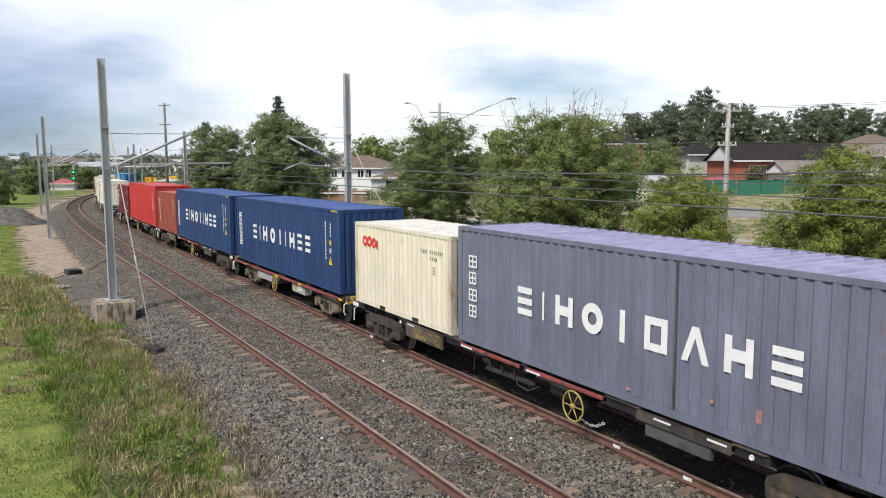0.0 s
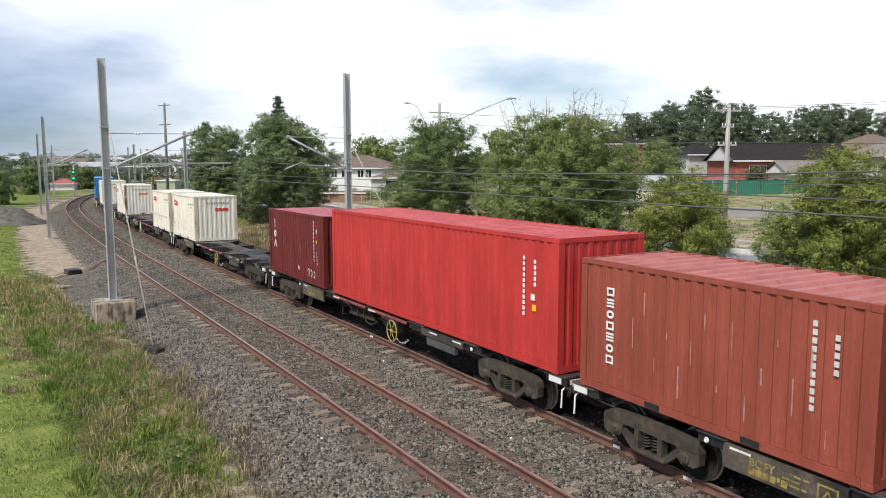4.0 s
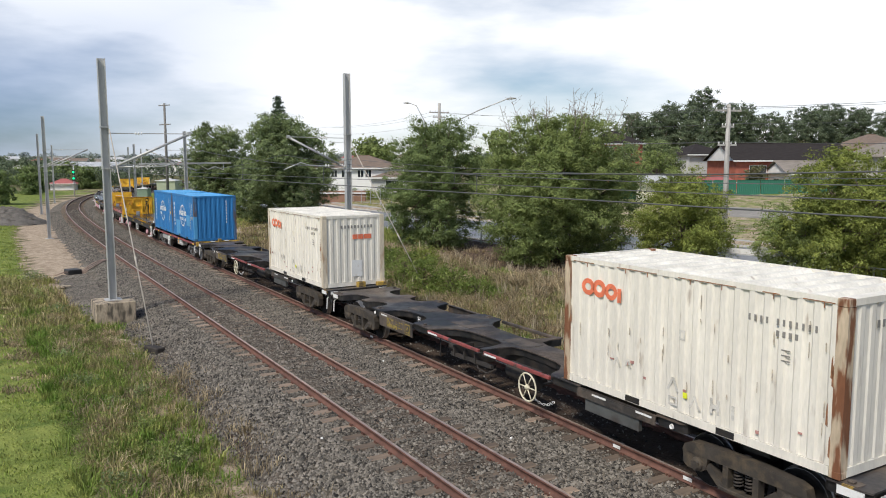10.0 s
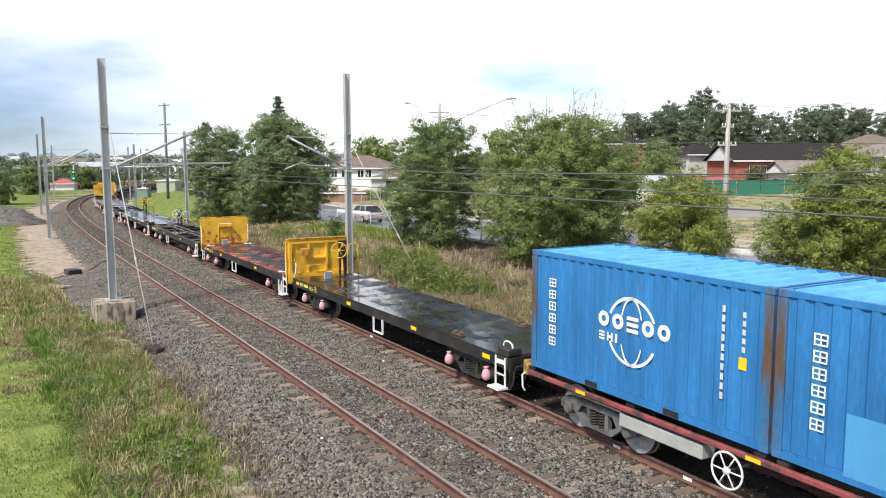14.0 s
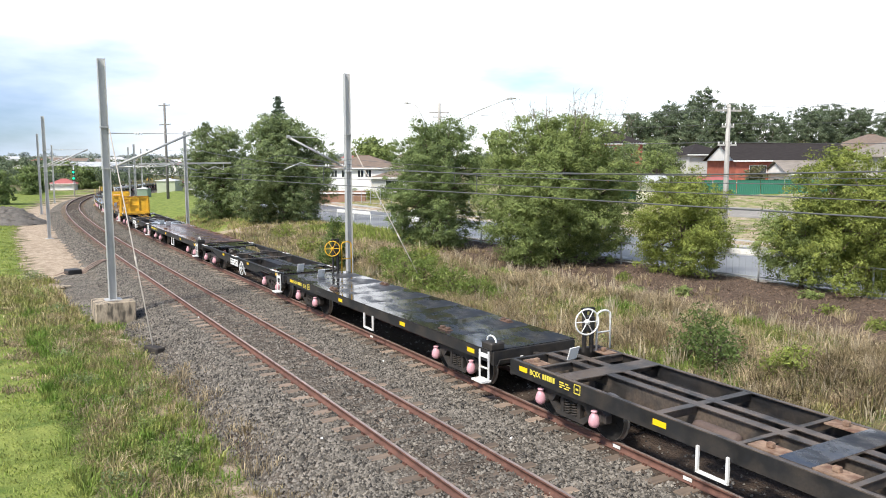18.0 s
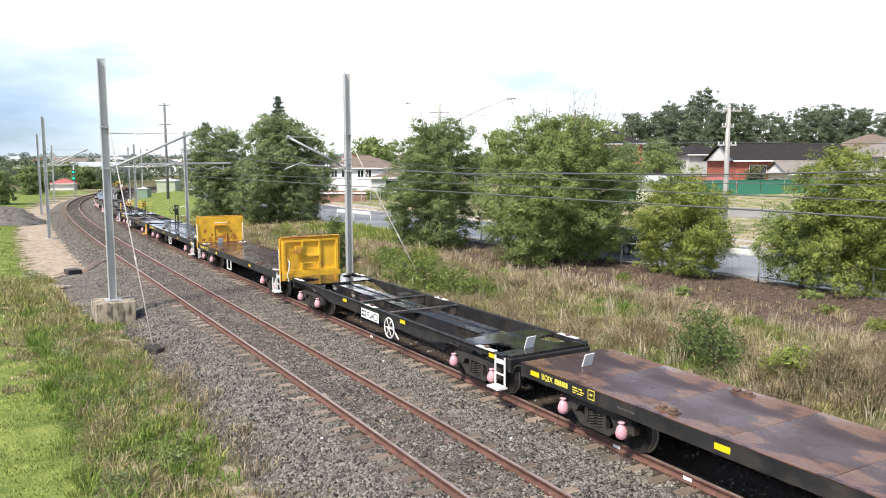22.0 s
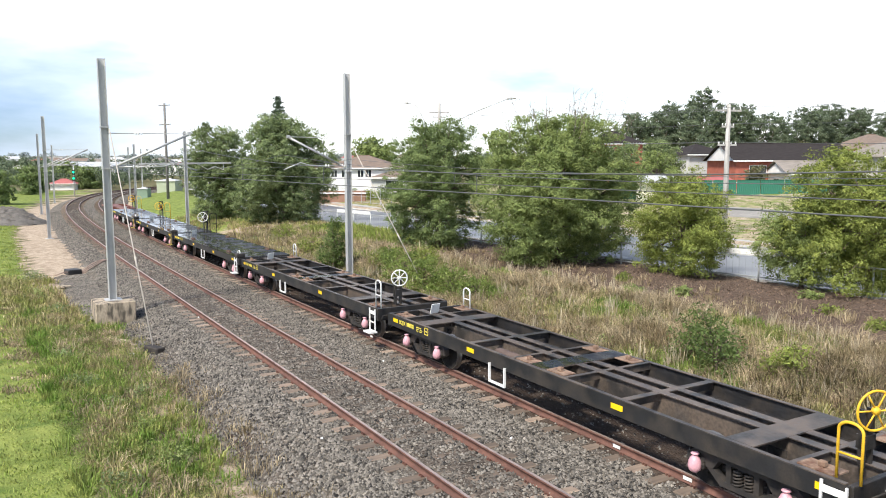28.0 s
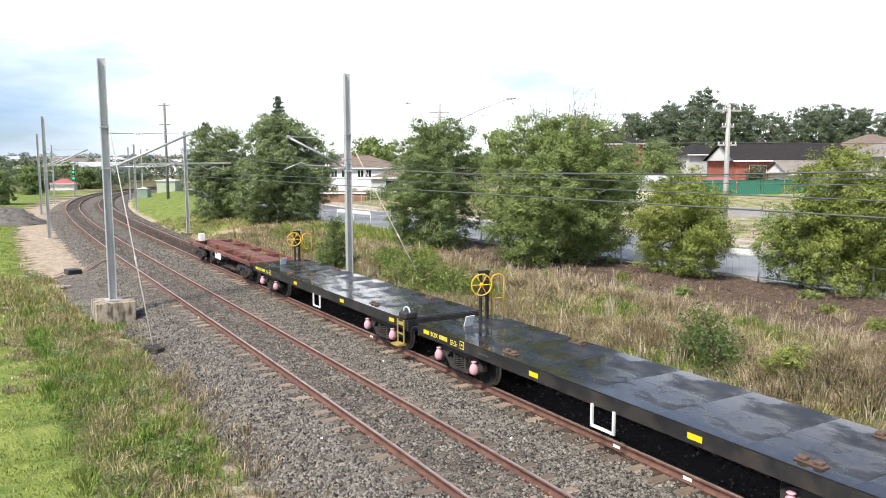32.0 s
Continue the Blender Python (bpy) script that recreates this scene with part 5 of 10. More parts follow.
def spine_wagon(u0, u1, label):
    """A skeletal wagon with a deep centre girder, thin side rails and a placard."""
    w, mid, half = base(u0, u1, label, "pink", 1.6)
    part("centre_girder", Shape().box(-half, half, -0.34, 0.34, 0.58, TOP - 0.07, bevel=0.02).box(-half + 2.6, half - 2.6, -0.36, -0.12, TOP - 0.07, TOP - 0.04).box(-half + 2.6, half - 2.6, 0.12, 0.36, TOP - 0.07, TOP - 0.04), m_deck, w, "wet black centre girder")
    for k in (-1, 1):
        s_ = Shape().box(-half + 0.1, half - 0.1, (SILL - 0.03) * k - 0.02, (SILL - 0.03) * k + 0.02, 1.0, TOP).box(-half + 0.1, half - 0.1, SILL * k - 0.06, SILL * k + 0.06, TOP, TOP + 0.012)
        s_.add([(x, (SILL - 0.05) * k + o, z) for o in (-0.012, 0.012) for x, z in ((-half + 2.2, 1.0), (-half + 3.6, 0.74), (half - 3.6, 0.74), (half - 2.2, 1.0))], [(0, 1, 2, 3), (7, 6, 5, 4), (0, 4, 5, 1), (1, 5, 6, 2), (2, 6, 7, 3)])
        part("side_rail", s_, m_black, w)
        for x in (-1.05, 1.05):
            r = 1 if x > 0 else -1
            part("gusset", Shape().slab([(x, 0.34 * k), (x + 0.5 * r, 0.34 * k), (x + 0.2 * r, 0.5 * k), (x + 0.1 * r, 0.8 * k), (x, 1.1 * k)][::r * k], TOP - 0.05, TOP - 0.036), m_deck, w)
        o = [(-half, 1.19), (-half + 0.42, 1.19), (-half + 0.55, 0.62), (-half + 0.95, 0.50), (-half + 1.22, 0.62), (-half + 1.36, 1.18), (-half + 2.05, 1.18), (-half + 2.1, 0.45)]
        o = o + [(x, -y) for x, y in reversed(o)]
        sh = Shape().slab([(x, y) for x, y in reversed(o)], TOP - 0.055, TOP - 0.004)
        part("end_plate", sh, m_deck, w, "wet black end plate with side cut-outs", m=pose(0, 0, 0) if k > 0 else pose(0, 0, 0, 0, 0, 180))
        part("end_beam", Shape().box(half * k - 0.06, half * k + 0.06, -SILL + 0.05, SILL - 0.05, 0.74, TOP - 0.06, bevel=0.02), m_black, w)
    for x, wd in ((-1.05, 0.06), (1.05, 0.06)):
        part("outrigger", Shape().box(x - wd, x + wd, -SILL + 0.04, SILL - 0.04, TOP - 0.038, TOP + 0.002, bevel=0.008).box(x - 0.04, x + 0.04, -SILL + 0.1, SILL - 0.1, 0.84, TOP - 0.038), m_black_top, w)
    for x in (-half + 0.85, 0.0, half - 0.85):
        for y in (-SILL, SILL):
            part("lock_pad", Shape().box(x - 0.36, x + 0.36, y - 0.07, y + 0.07, TOP + 0.016, TOP + 0.03), m_white, w, "white painted lock pad")
            part("twist_lock", Shape().box(x - 0.06, x + 0.06, y * 0.985 - 0.05, y * 0.985 + 0.05, TOP + 0.031, TOP + 0.09, bevel=0.015), m_rust, w, "rusty container twist lock")
    reflectors(w, (-2.1, 2.05, -half + 0.56), 1.03)
    pl = part("placard", Shape().box(-0.56, 0.70, SILL + 0.02, SILL + 0.035, 0.70, 1.00, bevel=0.006), m_white, w, "white data placard")
    s_ = Shape()
    for a, b, z0, z1 in ((0.06, 0.14, 0.19, 0.25), (0.17, 0.24, 0.19, 0.25), (0.27, 0.36, 0.19, 0.25), (0.06, 0.13, 0.06, 0.13), (0.16, 0.24, 0.06, 0.13), (0.28, 0.34, 0.06, 0.13), (0.42, 0.60, 0.20, 0.23), (0.42, 0.56, 0.13, 0.16), (0.64, 0.72, 0.06, 0.12), (0.76, 0.86, 0.10, 0.18), (0.92, 1.18, 0.05, 0.075), (0.92, 1.18, 0.225, 0.25), (0.92, 0.945, 0.075, 0.225), (1.155, 1.18, 0.075, 0.225)):
        s_.box(0.70 - b, 0.70 - a, SILL + 0.035, SILL + 0.039, 0.70 + z0, 0.70 + z1)
    part("marking", s_, m_slate, pl)
    part("hand_wheel", WHEELS["white"], None, w, "white handbrake wheel", m=pose(-1.45, SILL + 0.12, 0.74))
    part("brake_lever", Shape().tube([(-1.55, SILL + 0.04, 0.72), (-2.0, SILL + 0.10, 0.50)], 0.02, 6).tube([(-1.45, 0.4, 0.74), (-1.45, SILL + 0.12, 0.74)], 0.03, 6), m_white, w)
    g = Shape().lathe([(0.02, -0.5), (0.2, -0.45), (0.2, 0.45), (0.02, 0.5)], "x", 14, (1.0, -0.75, 0.72))
    part("brake_cylinder", g, m_bogie, w)
    part("pull_loop", Shape().tube([(1.6, SILL - 0.1, 0.9), (1.45, SILL - 0.1, 0.58), (1.3, SILL - 0.1, 0.9)], 0.02, 6), m_bogie, w)
    part("brake_beam", Shape().beam((-half + 3.2, 1.0, 0.62), (-1.0, 1.0, 0.72), 0.12, 0.10), m_bogie, w)
    part("brake_rod", Shape().tube([(-half + 2.6, 0.6, 0.84), (half - 2.6, 0.6, 0.84)], 0.025, 6), m_bogie, w)
    part("valve_box", Shape().box(1.2, 1.6, -0.85, -0.45, TOP - 0.1, TOP + 0.06, bevel=0.03), m_bogie, w)
    end_step(w, -half + 0.2, SILL + 0.05, m_white)
    card(w, -half + 0.45, 0.3, TOP + 0.0)
    return w


OUTLINE = ((0, 1.17), (0.12, 1.2), (0.66, 1.2), (0.74, 1.13), (0.80, 0.80), (0.92, 0.60), (1.15, 0.50), (1.55, 0.48), (1.72, 0.54), (1.80, 0.70), (1.84, 0.90), (2.34, 0.90), (2.40, 0.72), (2.50, 0.57), (2.72, 0.50), (2.95, 0.50),
           (3.12, 0.58), (3.22, 0.78), (3.28, 1.16), (3.34, 1.22), (3.90, 1.22), (4.0, 1.12), (4.10, 0.80), (4.25, 0.60), (4.55, 0.49), (5.35, 0.47), (5.65, 0.54), (5.86, 0.74), (5.98, 1.10), (6.06, 1.22), (6.92, 1.22), (7.02, 1.12),
           (7.16, 0.80), (7.40, 0.56), (7.75, 0.43), (8.20, 0.38))


def skeletal_wagon(u0, u1, label, stops, wheel="yellow", wheel_x=None, code="", short=False):
    """A long container wagon: a scooped deck plate over a spine, with cross arms, side rails and outriggers."""
    w, mid, half = base(u0, u1, label, "cast", 2.15)
    zt = 1.09
    line = [(a, h) for a, h in OUTLINE if a < (half - 0.8)]
    if not short:
        line += [(half - 0.5, 0.37), (half - 0.22, 0.46), (half - 0.10, 0.85), (half - 0.09, 1.22)]
    near = [(-half + a, h) for a, h in line] + [(half - a, h) for a, h in reversed(line)]
    inner = [(x, max(0.30, h - 0.05)) for x, h in near]
    s_ = Shape().slab(near[::-1] + [(x, -h) for x, h in near], zt - 0.028, zt)
    part("deck", s_, m_skel, w, "dirty black steel deck with scooped sides")
    s_ = Shape().slab(inner[::-1] + [(x, -h) for x, h in inner], zt - 0.20, zt - 0.029)
    part("web", s_, m_black, w)
    part("spine", Shape().box(-half + 0.05, half - 0.05, -0.30, 0.30, 0.56, zt - 0.201, bevel=0.02), m_black, w)
    for q in (-half + 0.35, -half + 3.6, -half + 6.5, half - 6.5, half - 3.6, half - 0.35):
        for y in (-1.08, 1.08):
            part("lock_pad", Shape().box(q - 0.14, q + 0.14, y - 0.10, y + 0.10, zt, zt + 0.012).box(q - 0.05, q + 0.05, y - 0.05, y + 0.05, zt + 0.012, zt + 0.05, bevel=0.012), m_black_top, w, "grimy container lock pad")
    for k in range(5):
        x = -half + 4.4 + (2 * half - 8.8) * k / 4
        part("wear_plate", Shape().box(x - 0.5, x + 0.5, -0.26, 0.26, zt, zt + 0.007), m_black_top, w)
    for k in (-1, 1):
        y = 1.235 * k
        for a, b in ((3.92, 6.05),):
            for x0, x1 in ((-half + a, -half + b), (half - b, half - a)):
                part("side_plate", Shape().box(x0, x1, y - 0.012, y + 0.012, 0.66 if x0 > 0 else 0.88, 1.03).box(x0, x1, min(y, y - 0.07 * k), max(y, y - 0.07 * k), 1.031, 1.05), m_black_top, w, "grimy black side plate")
        if not short:
            for x0, x1 in ((-half + 6.95, -0.12), (0.12, half - 6.95)):
                part("side_rail", Shape().box(x0, x1, y - 0.035, y + 0.035, zt - 0.115, zt - 0.035, bevel=0.012), m_red_sill if k > 0 else m_black_top, w, "scuffed red side rail" if k > 0 else "grimy black side rail")
                for q in (x1 - 0.55,):
                    part("rail_stripe", Shape().box(q, q + 0.5, y + 0.036 * k - 0.003, y + 0.036 * k + 0.003, zt - 0.105, zt - 0.06), m_white, w, "white stripe on the side rail")
        for x0 in (-half + 5.2, half - 4.45, -half + 4.0):
            part("rail_stripe", Shape().box(x0, x0 + 0.4, y + 0.013 * k - 0.002, y + 0.013 * k + 0.003, 0.99, 1.028), m_white, w, "white stripe on the side plate")
    for x, k in ((-half, -1), (half, 1)):
        part("end_beam", Shape().box(x - 0.06, x + 0.06, -1.14, 1.14, 0.82, zt - 0.202, bevel=0.015).box(x - 0.02 * k - 0.02, x - 0.02 * k + 0.02, -1.1, 1.1, zt - 0.2, zt - 0.03), m_black, w)
        for y in (-0.95, 0.95):
            part("end_marker", Shape().box(min(x + 0.062 * k, x + 0.07 * k), max(x + 0.062 * k, x + 0.07 * k), y - 0.14, y + 0.14, 0.94, 1.05), m_white, w, "white painted end marker")
        part("side_marker", Shape().box(x - 0.30 * k - 0.2, x - 0.30 * k + 0.2, 1.18, 1.202, 0.93, 1.055), m_white, w, "white painted corner marker")
        g = Shape().tube([(x - 0.1 * k, 1.0, 0.9), (x - 0.1 * k, 1.16, 0.80), (x - 0.1 * k, 1.18, 0.42)], 0.02, 6)
        part("grab_iron", g, m_white, w, "thin white grab iron")
        part("ring_eye", Shape().lathe([(0.02, 1.225), (0.042, 1.232), (0.05, 1.21)], "y", 12, (x - 3.55 * k, 0, 0.97)), m_white, w, "white painted lashing eye")
    wx = 0.0 if wheel_x is None else wheel_x
    part("hand_wheel", WHEELS[wheel], None, w, wheel + " handbrake wheel", m=pose(wx, 1.37, 0.68))
    part("brake_shaft", Shape().tube([(wx, 0.3, 0.68), (wx, 1.39, 0.68)], 0.03, 6).box(wx - 0.06, wx + 0.06, 1.0, 1.2, 0.60, 0.98), m_black, w)
    ch = Shape()
    for k in range(9):
        t = k / 9
        q = (wx - 0.1 - 0.75 * t, 1.25, 0.40 + 0.5 * (t - 0.35) ** 2 - 0.02)
        ch.tube([(q[0] + 0.045 * math.cos(a), q[1] + 0.02 * (k % 2) * math.sin(a), q[2] + 0.025 * math.sin(a)) for a in (0, 1.05, 2.1, 3.14, 4.2, 5.24)], 0.008, 4, True)
    part("brake_chain", ch, m_galv, w, "hanging steel chain")
    part("equipment_box", Shape().box(-half + 4.36, -half + 5.85, 1.10, 1.205, 0.62, 1.0, bevel=0.012), m_slate, w, "dark grey equipment plate")
    g = Shape().lathe([(0.02, -0.62), (0.2, -0.56), (0.2, 0.56), (0.02, 0.62)], "x", 14, (-1.25, 0.82, 0.70)).lathe([(0.02, -0.3), (0.14, -0.25), (0.14, 0.25), (0.02, 0.3)], "x", 12, (1.9, 0.75, 0.68))
    g.tube([(-half + 3, 0.45, 0.7), (half - 3, 0.45, 0.7)], 0.03, 6)
    g.tube([(0.6, 1.0, 0.80), (0.4, 1.08, 0.50), (0.0, 1.08, 0.46), (-0.3, 1.0, 0.62)], 0.022, 6).tube([(2.2, 1.1, 0.95), (2.2, 1.12, 0.42)], 0.014, 5)
    for x in (0.5, 1.0, 1.5):
        g.box(x - 0.03, x + 0.03, 0.5, 1.12, 0.58, 0.86)
    g.beam((-0.2, 1.05, 0.66), (1.7, 1.05, 0.60), 0.08, 0.09)
    part("brake_gear", g, m_bogie, w)
    if code:
        y = 1.248
        stencil(w, code, 0.19, half - 4.42, y, 0.85, m_code_dull, "dull yellow stencilled wagon code")
        code_bars(w, half - 4.42, 0.71, y, m_code_dull, (0.11, 0.11, 0.10, 0.11, 0.05, 0.11), 0.11, 0.02)
        code_bars(w, half - 5.02, 0.93, y, m_code_dull, (0.16, 0.12, 0.10), 0.03, 0.03)
        code_bars(w, half - 5.02, 0.85, y, m_code_dull, (0.12, 0.14), 0.03, 0.03)
        code_bars(w, half - 5.02, 0.77, y, m_code_dull, (0.10, 0.16, 0.08), 0.03, 0.03)
        x0, z0 = half - 5.92, 0.68
        sg = Shape().box(x0, x0 + 0.33, y, y + 0.004, z0, z0 + 0.03).box(x0, x0 + 0.33, y, y + 0.004, z0 + 0.28, z0 + 0.31).box(x0, x0 + 0.03, y, y + 0.004, z0 + 0.03, z0 + 0.28).box(x0 + 0.30, x0 + 0.33, y, y + 0.004, z0 + 0.03, z0 + 0.28)
        sg.beam((x0 + 0.07, y + 0.002, z0 + 0.07), (x0 + 0.165, y + 0.002, z0 + 0.23), 0.004, 0.022).beam((x0 + 0.26, y + 0.002, z0 + 0.07), (x0 + 0.165, y + 0.002, z0 + 0.23), 0.004, 0.022).beam((x0 + 0.07, y + 0.0035, z0 + 0.07), (x0 + 0.26, y + 0.0035, z0 + 0.07), 0.004, 0.022)
        part("warning_sign", sg, m_code_dull, w, "dull yellow framed triangle sign")
        stencil(w, "H", 0.24, half - 5.0, 0.50, 0.86, m_white, "white stencilled letter")
    return w


def container_flat(u0, u1, label, wheel="white", wheel_x=0.7, frames="grey", inset=1.6):
    """A forty foot container wagon with red side rails and mustard end beams."""
    w, mid, half = base(u0, u1, label, frames, inset, 2.25)
    zt = 1.09
    part("spine", Shape().box(-half + 0.05, half - 0.05, -0.32, 0.32, 0.62, zt, bevel=0.02), m_black, w)
    for k in (-1, 1):
        part("side_rail", Shape().box(-half + 0.2, half - 0.2, SILL * k - 0.045, SILL * k + 0.045, zt - 0.15, zt - 0.06, bevel=0.012), m_red_sill, w, "scuffed red side rail")
        for x in (-half + 0.3, -half + 4.2, 0.25, half - 2.0):
            part("reflector", Shape().box(x - 0.14, x + 0.14, SILL * k + 0.046 * k - 0.003, SILL * k + 0.046 * k + 0.003, zt - 0.14, zt - 0.07), m_reflect, w, "yellow reflective strip")
    for q in (-half + 0.25, -3.05, -0.2, 0.2, 3.05, half - 0.25):
        part("outrigger", Shape().box(q - 0.1, q + 0.1, -SILL + 0.05, SILL - 0.05, 0.88, zt), m_black, w)
    for x, k in ((-half, -1), (half, 1)):
        part("end_beam", Shape().box(x - 0.08, x + 0.08, -1.22, 1.22, 0.86, zt + 0.02, bevel=0.015), m_mustard, w, "dull mustard end beam")
        s_ = Shape().tube([(x, 1.15, 0.95), (x, 1.3, 0.86), (x - 0.02 * k, 1.3, 0.60), (x - 0.02 * k, 1.24, 0.5)], 0.022, 6)
        part("grab_iron", s_, m_white, w, "thin white grab iron")
    part("hand_wheel", WHEELS[wheel], None, w, wheel + " handbrake wheel", m=pose(wheel_x, SILL + 0.08, 0.66))
    part("equipment_box", Shape().box(wheel_x + 0.6, wheel_x + 2.6, SILL - 0.35, SILL - 0.02, 0.60, 0.86, bevel=0.02), m_silver, w, "grey equipment box")
    bx = part("equipment_box", Shape().box(-2.70, -1.33, SILL - 0.35, SILL - 0.05, 0.58, 0.92, bevel=0.012), m_silver, w, "scuffed grey equipment box")
    y = SILL - 0.049
    part("warning_sign", Shape().add([(-1.62, y, 0.60), (-1.46, y, 0.745), (-1.62, y, 0.89), (-1.78, y, 0.745)], [(0, 1, 2, 3)]), m_orange_sign, bx, "orange diamond sign")
    code_bars(w, -1.95, 0.80, y, m_mark, (0.2, 0.18), 0.05)
    code_bars(w, -1.95, 0.71, y, m_mark, (0.26, 0.14), 0.05)
    for k in (-1, 1):
        for y0, z0, h in ((-1.1, zt, 0.03), (-0.1, zt, 0.16), (0.6, zt, 0.02), (1.02, zt, 0.05)):
            part("end_bracket", Shape().box(half * k + (0.02 if k > 0 else -0.22), half * k + (0.22 if k > 0 else -0.02), y0 - 0.09, y0 + 0.09, zt - 0.18, z0 + h, bevel=0.012), m_mustard, w, "mustard steel bracket")
        for y0 in (0.3, -0.5):
            part("lock_pad", Shape().box(half * k + (0.0 if k > 0 else -0.26), half * k + (0.26 if k > 0 else 0.0), y0 - 0.11, y0 + 0.11, zt + 0.024, zt + 0.04), m_white, w, "white painted pad")
    g = Shape().lathe([(0.02, -0.5), (0.2, -0.45), (0.2, 0.45), (0.02, 0.5)], "x", 14, (-1.4, -0.8, 0.72))
    part("brake_cylinder", g, m_bogie, w)
    part("brake_shaft", Shape().tube([(wheel_x, 0.3, 0.64), (wheel_x, SILL + 0.1, 0.64)], 0.03, 6), m_bogie, w)
    return w


m_code = surface("yellow_stencil", (0.75, 0.62, 0.08), 0.6, vary=0.1, scale=4, fine=40, bump=0.0)
m_black_top = surface("scuffed_black_top", (0.05, 0.046, 0.043), 0.45, vary=0.45, scale=1.2, fine=18, bump=0.12, other=(0.125, 0.098, 0.078), other_amount=0.52, other_sharp=0.2)
# Brown dust, plus bluish blotches and tint that paint in reflected sky.
m_skel = surface("dirty_black_deck", (0.115, 0.092, 0.074), 0.6, tint=(0.82, 0.9, 1.0), vary=0.55, scale=1.3, fine=16, bump=0.12, wet=0.3, other=(0.036, 0.037, 0.044), other_amount=0.5, other_sharp=0.16, other_scale=0.55, specular=0.3)
m_slate = surface("dark_grey_plate", (0.085, 0.088, 0.085), 0.6, vary=0.2, scale=1.4, fine=18, bump=0.08, other=(0.05, 0.04, 0.035), other_amount=0.3, other_sharp=0.2)
m_code_dull = surface("dull_yellow_stencil", (0.30, 0.225, 0.06), 0.7, vary=0.3, scale=6, fine=40, bump=0.0, other=(0.06, 0.05, 0.035), other_amount=0.3, other_sharp=0.2)
m_orange_sign = surface("faded_orange_sign", (0.62, 0.30, 0.06), 0.6, vary=0.1, scale=5, fine=30, bump=0.0)
m_mustard = surface("dull_mustard_paint", (0.40, 0.26, 0.05), 0.65, vary=0.3, scale=2, fine=20, bump=0.15, other=(0.08, 0.06, 0.045), other_amount=0.4, other_sharp=0.15)
m_brown_frame = surface("red_oxide_frame", (0.17, 0.055, 0.04), 0.55, vary=0.35, scale=1.4, fine=18, bump=0.15, other=(0.26, 0.17, 0.10), other_amount=0.3, other_sharp=0.12)


# containers
def steel_paint(name, color, rust=0.12, streak=0.3, rough=0.5, fade=0.17):
    return surface(name, color, rough, vary=fade, scale=1.1, fine=16, bump=0.06, other=tuple(0.5 * c + 0.5 * r for c, r in zip(color, RUST)), other_amount=rust, other_sharp=0.12, other_scale=4.0, stretch=(1.6, 1.6, 0.35), specular=0.25)


def corrugated(length, height, period=0.278, depth=0.030):
    """Profile of (along, out) of a pressed steel wall."""
    n = max(2, int(round(length / period)))
    p = length / n
    out = []
    for k in range(n):
        a = -length / 2 + k * p
        out += [(a, 0), (a + p * 0.36, 0), (a + p * 0.5, -depth), (a + p * 0.86, -depth)]
    return out + [(length / 2, 0)]


def wall_mesh(name, mat, length, z0, z1, place_at):
    s_ = Shape()
    prof = corrugated(length, z1 - z0)
    vs = [place_at(a, o, z0) for a, o in prof] + [place_at(a, o, z1) for a, o in prof]
    n = len(prof)
    s_.add(vs, [(i, i + 1, n + i + 1, n + i) for i in range(n - 1)])
    return s_.mesh(name, mat)


BOXES = {}


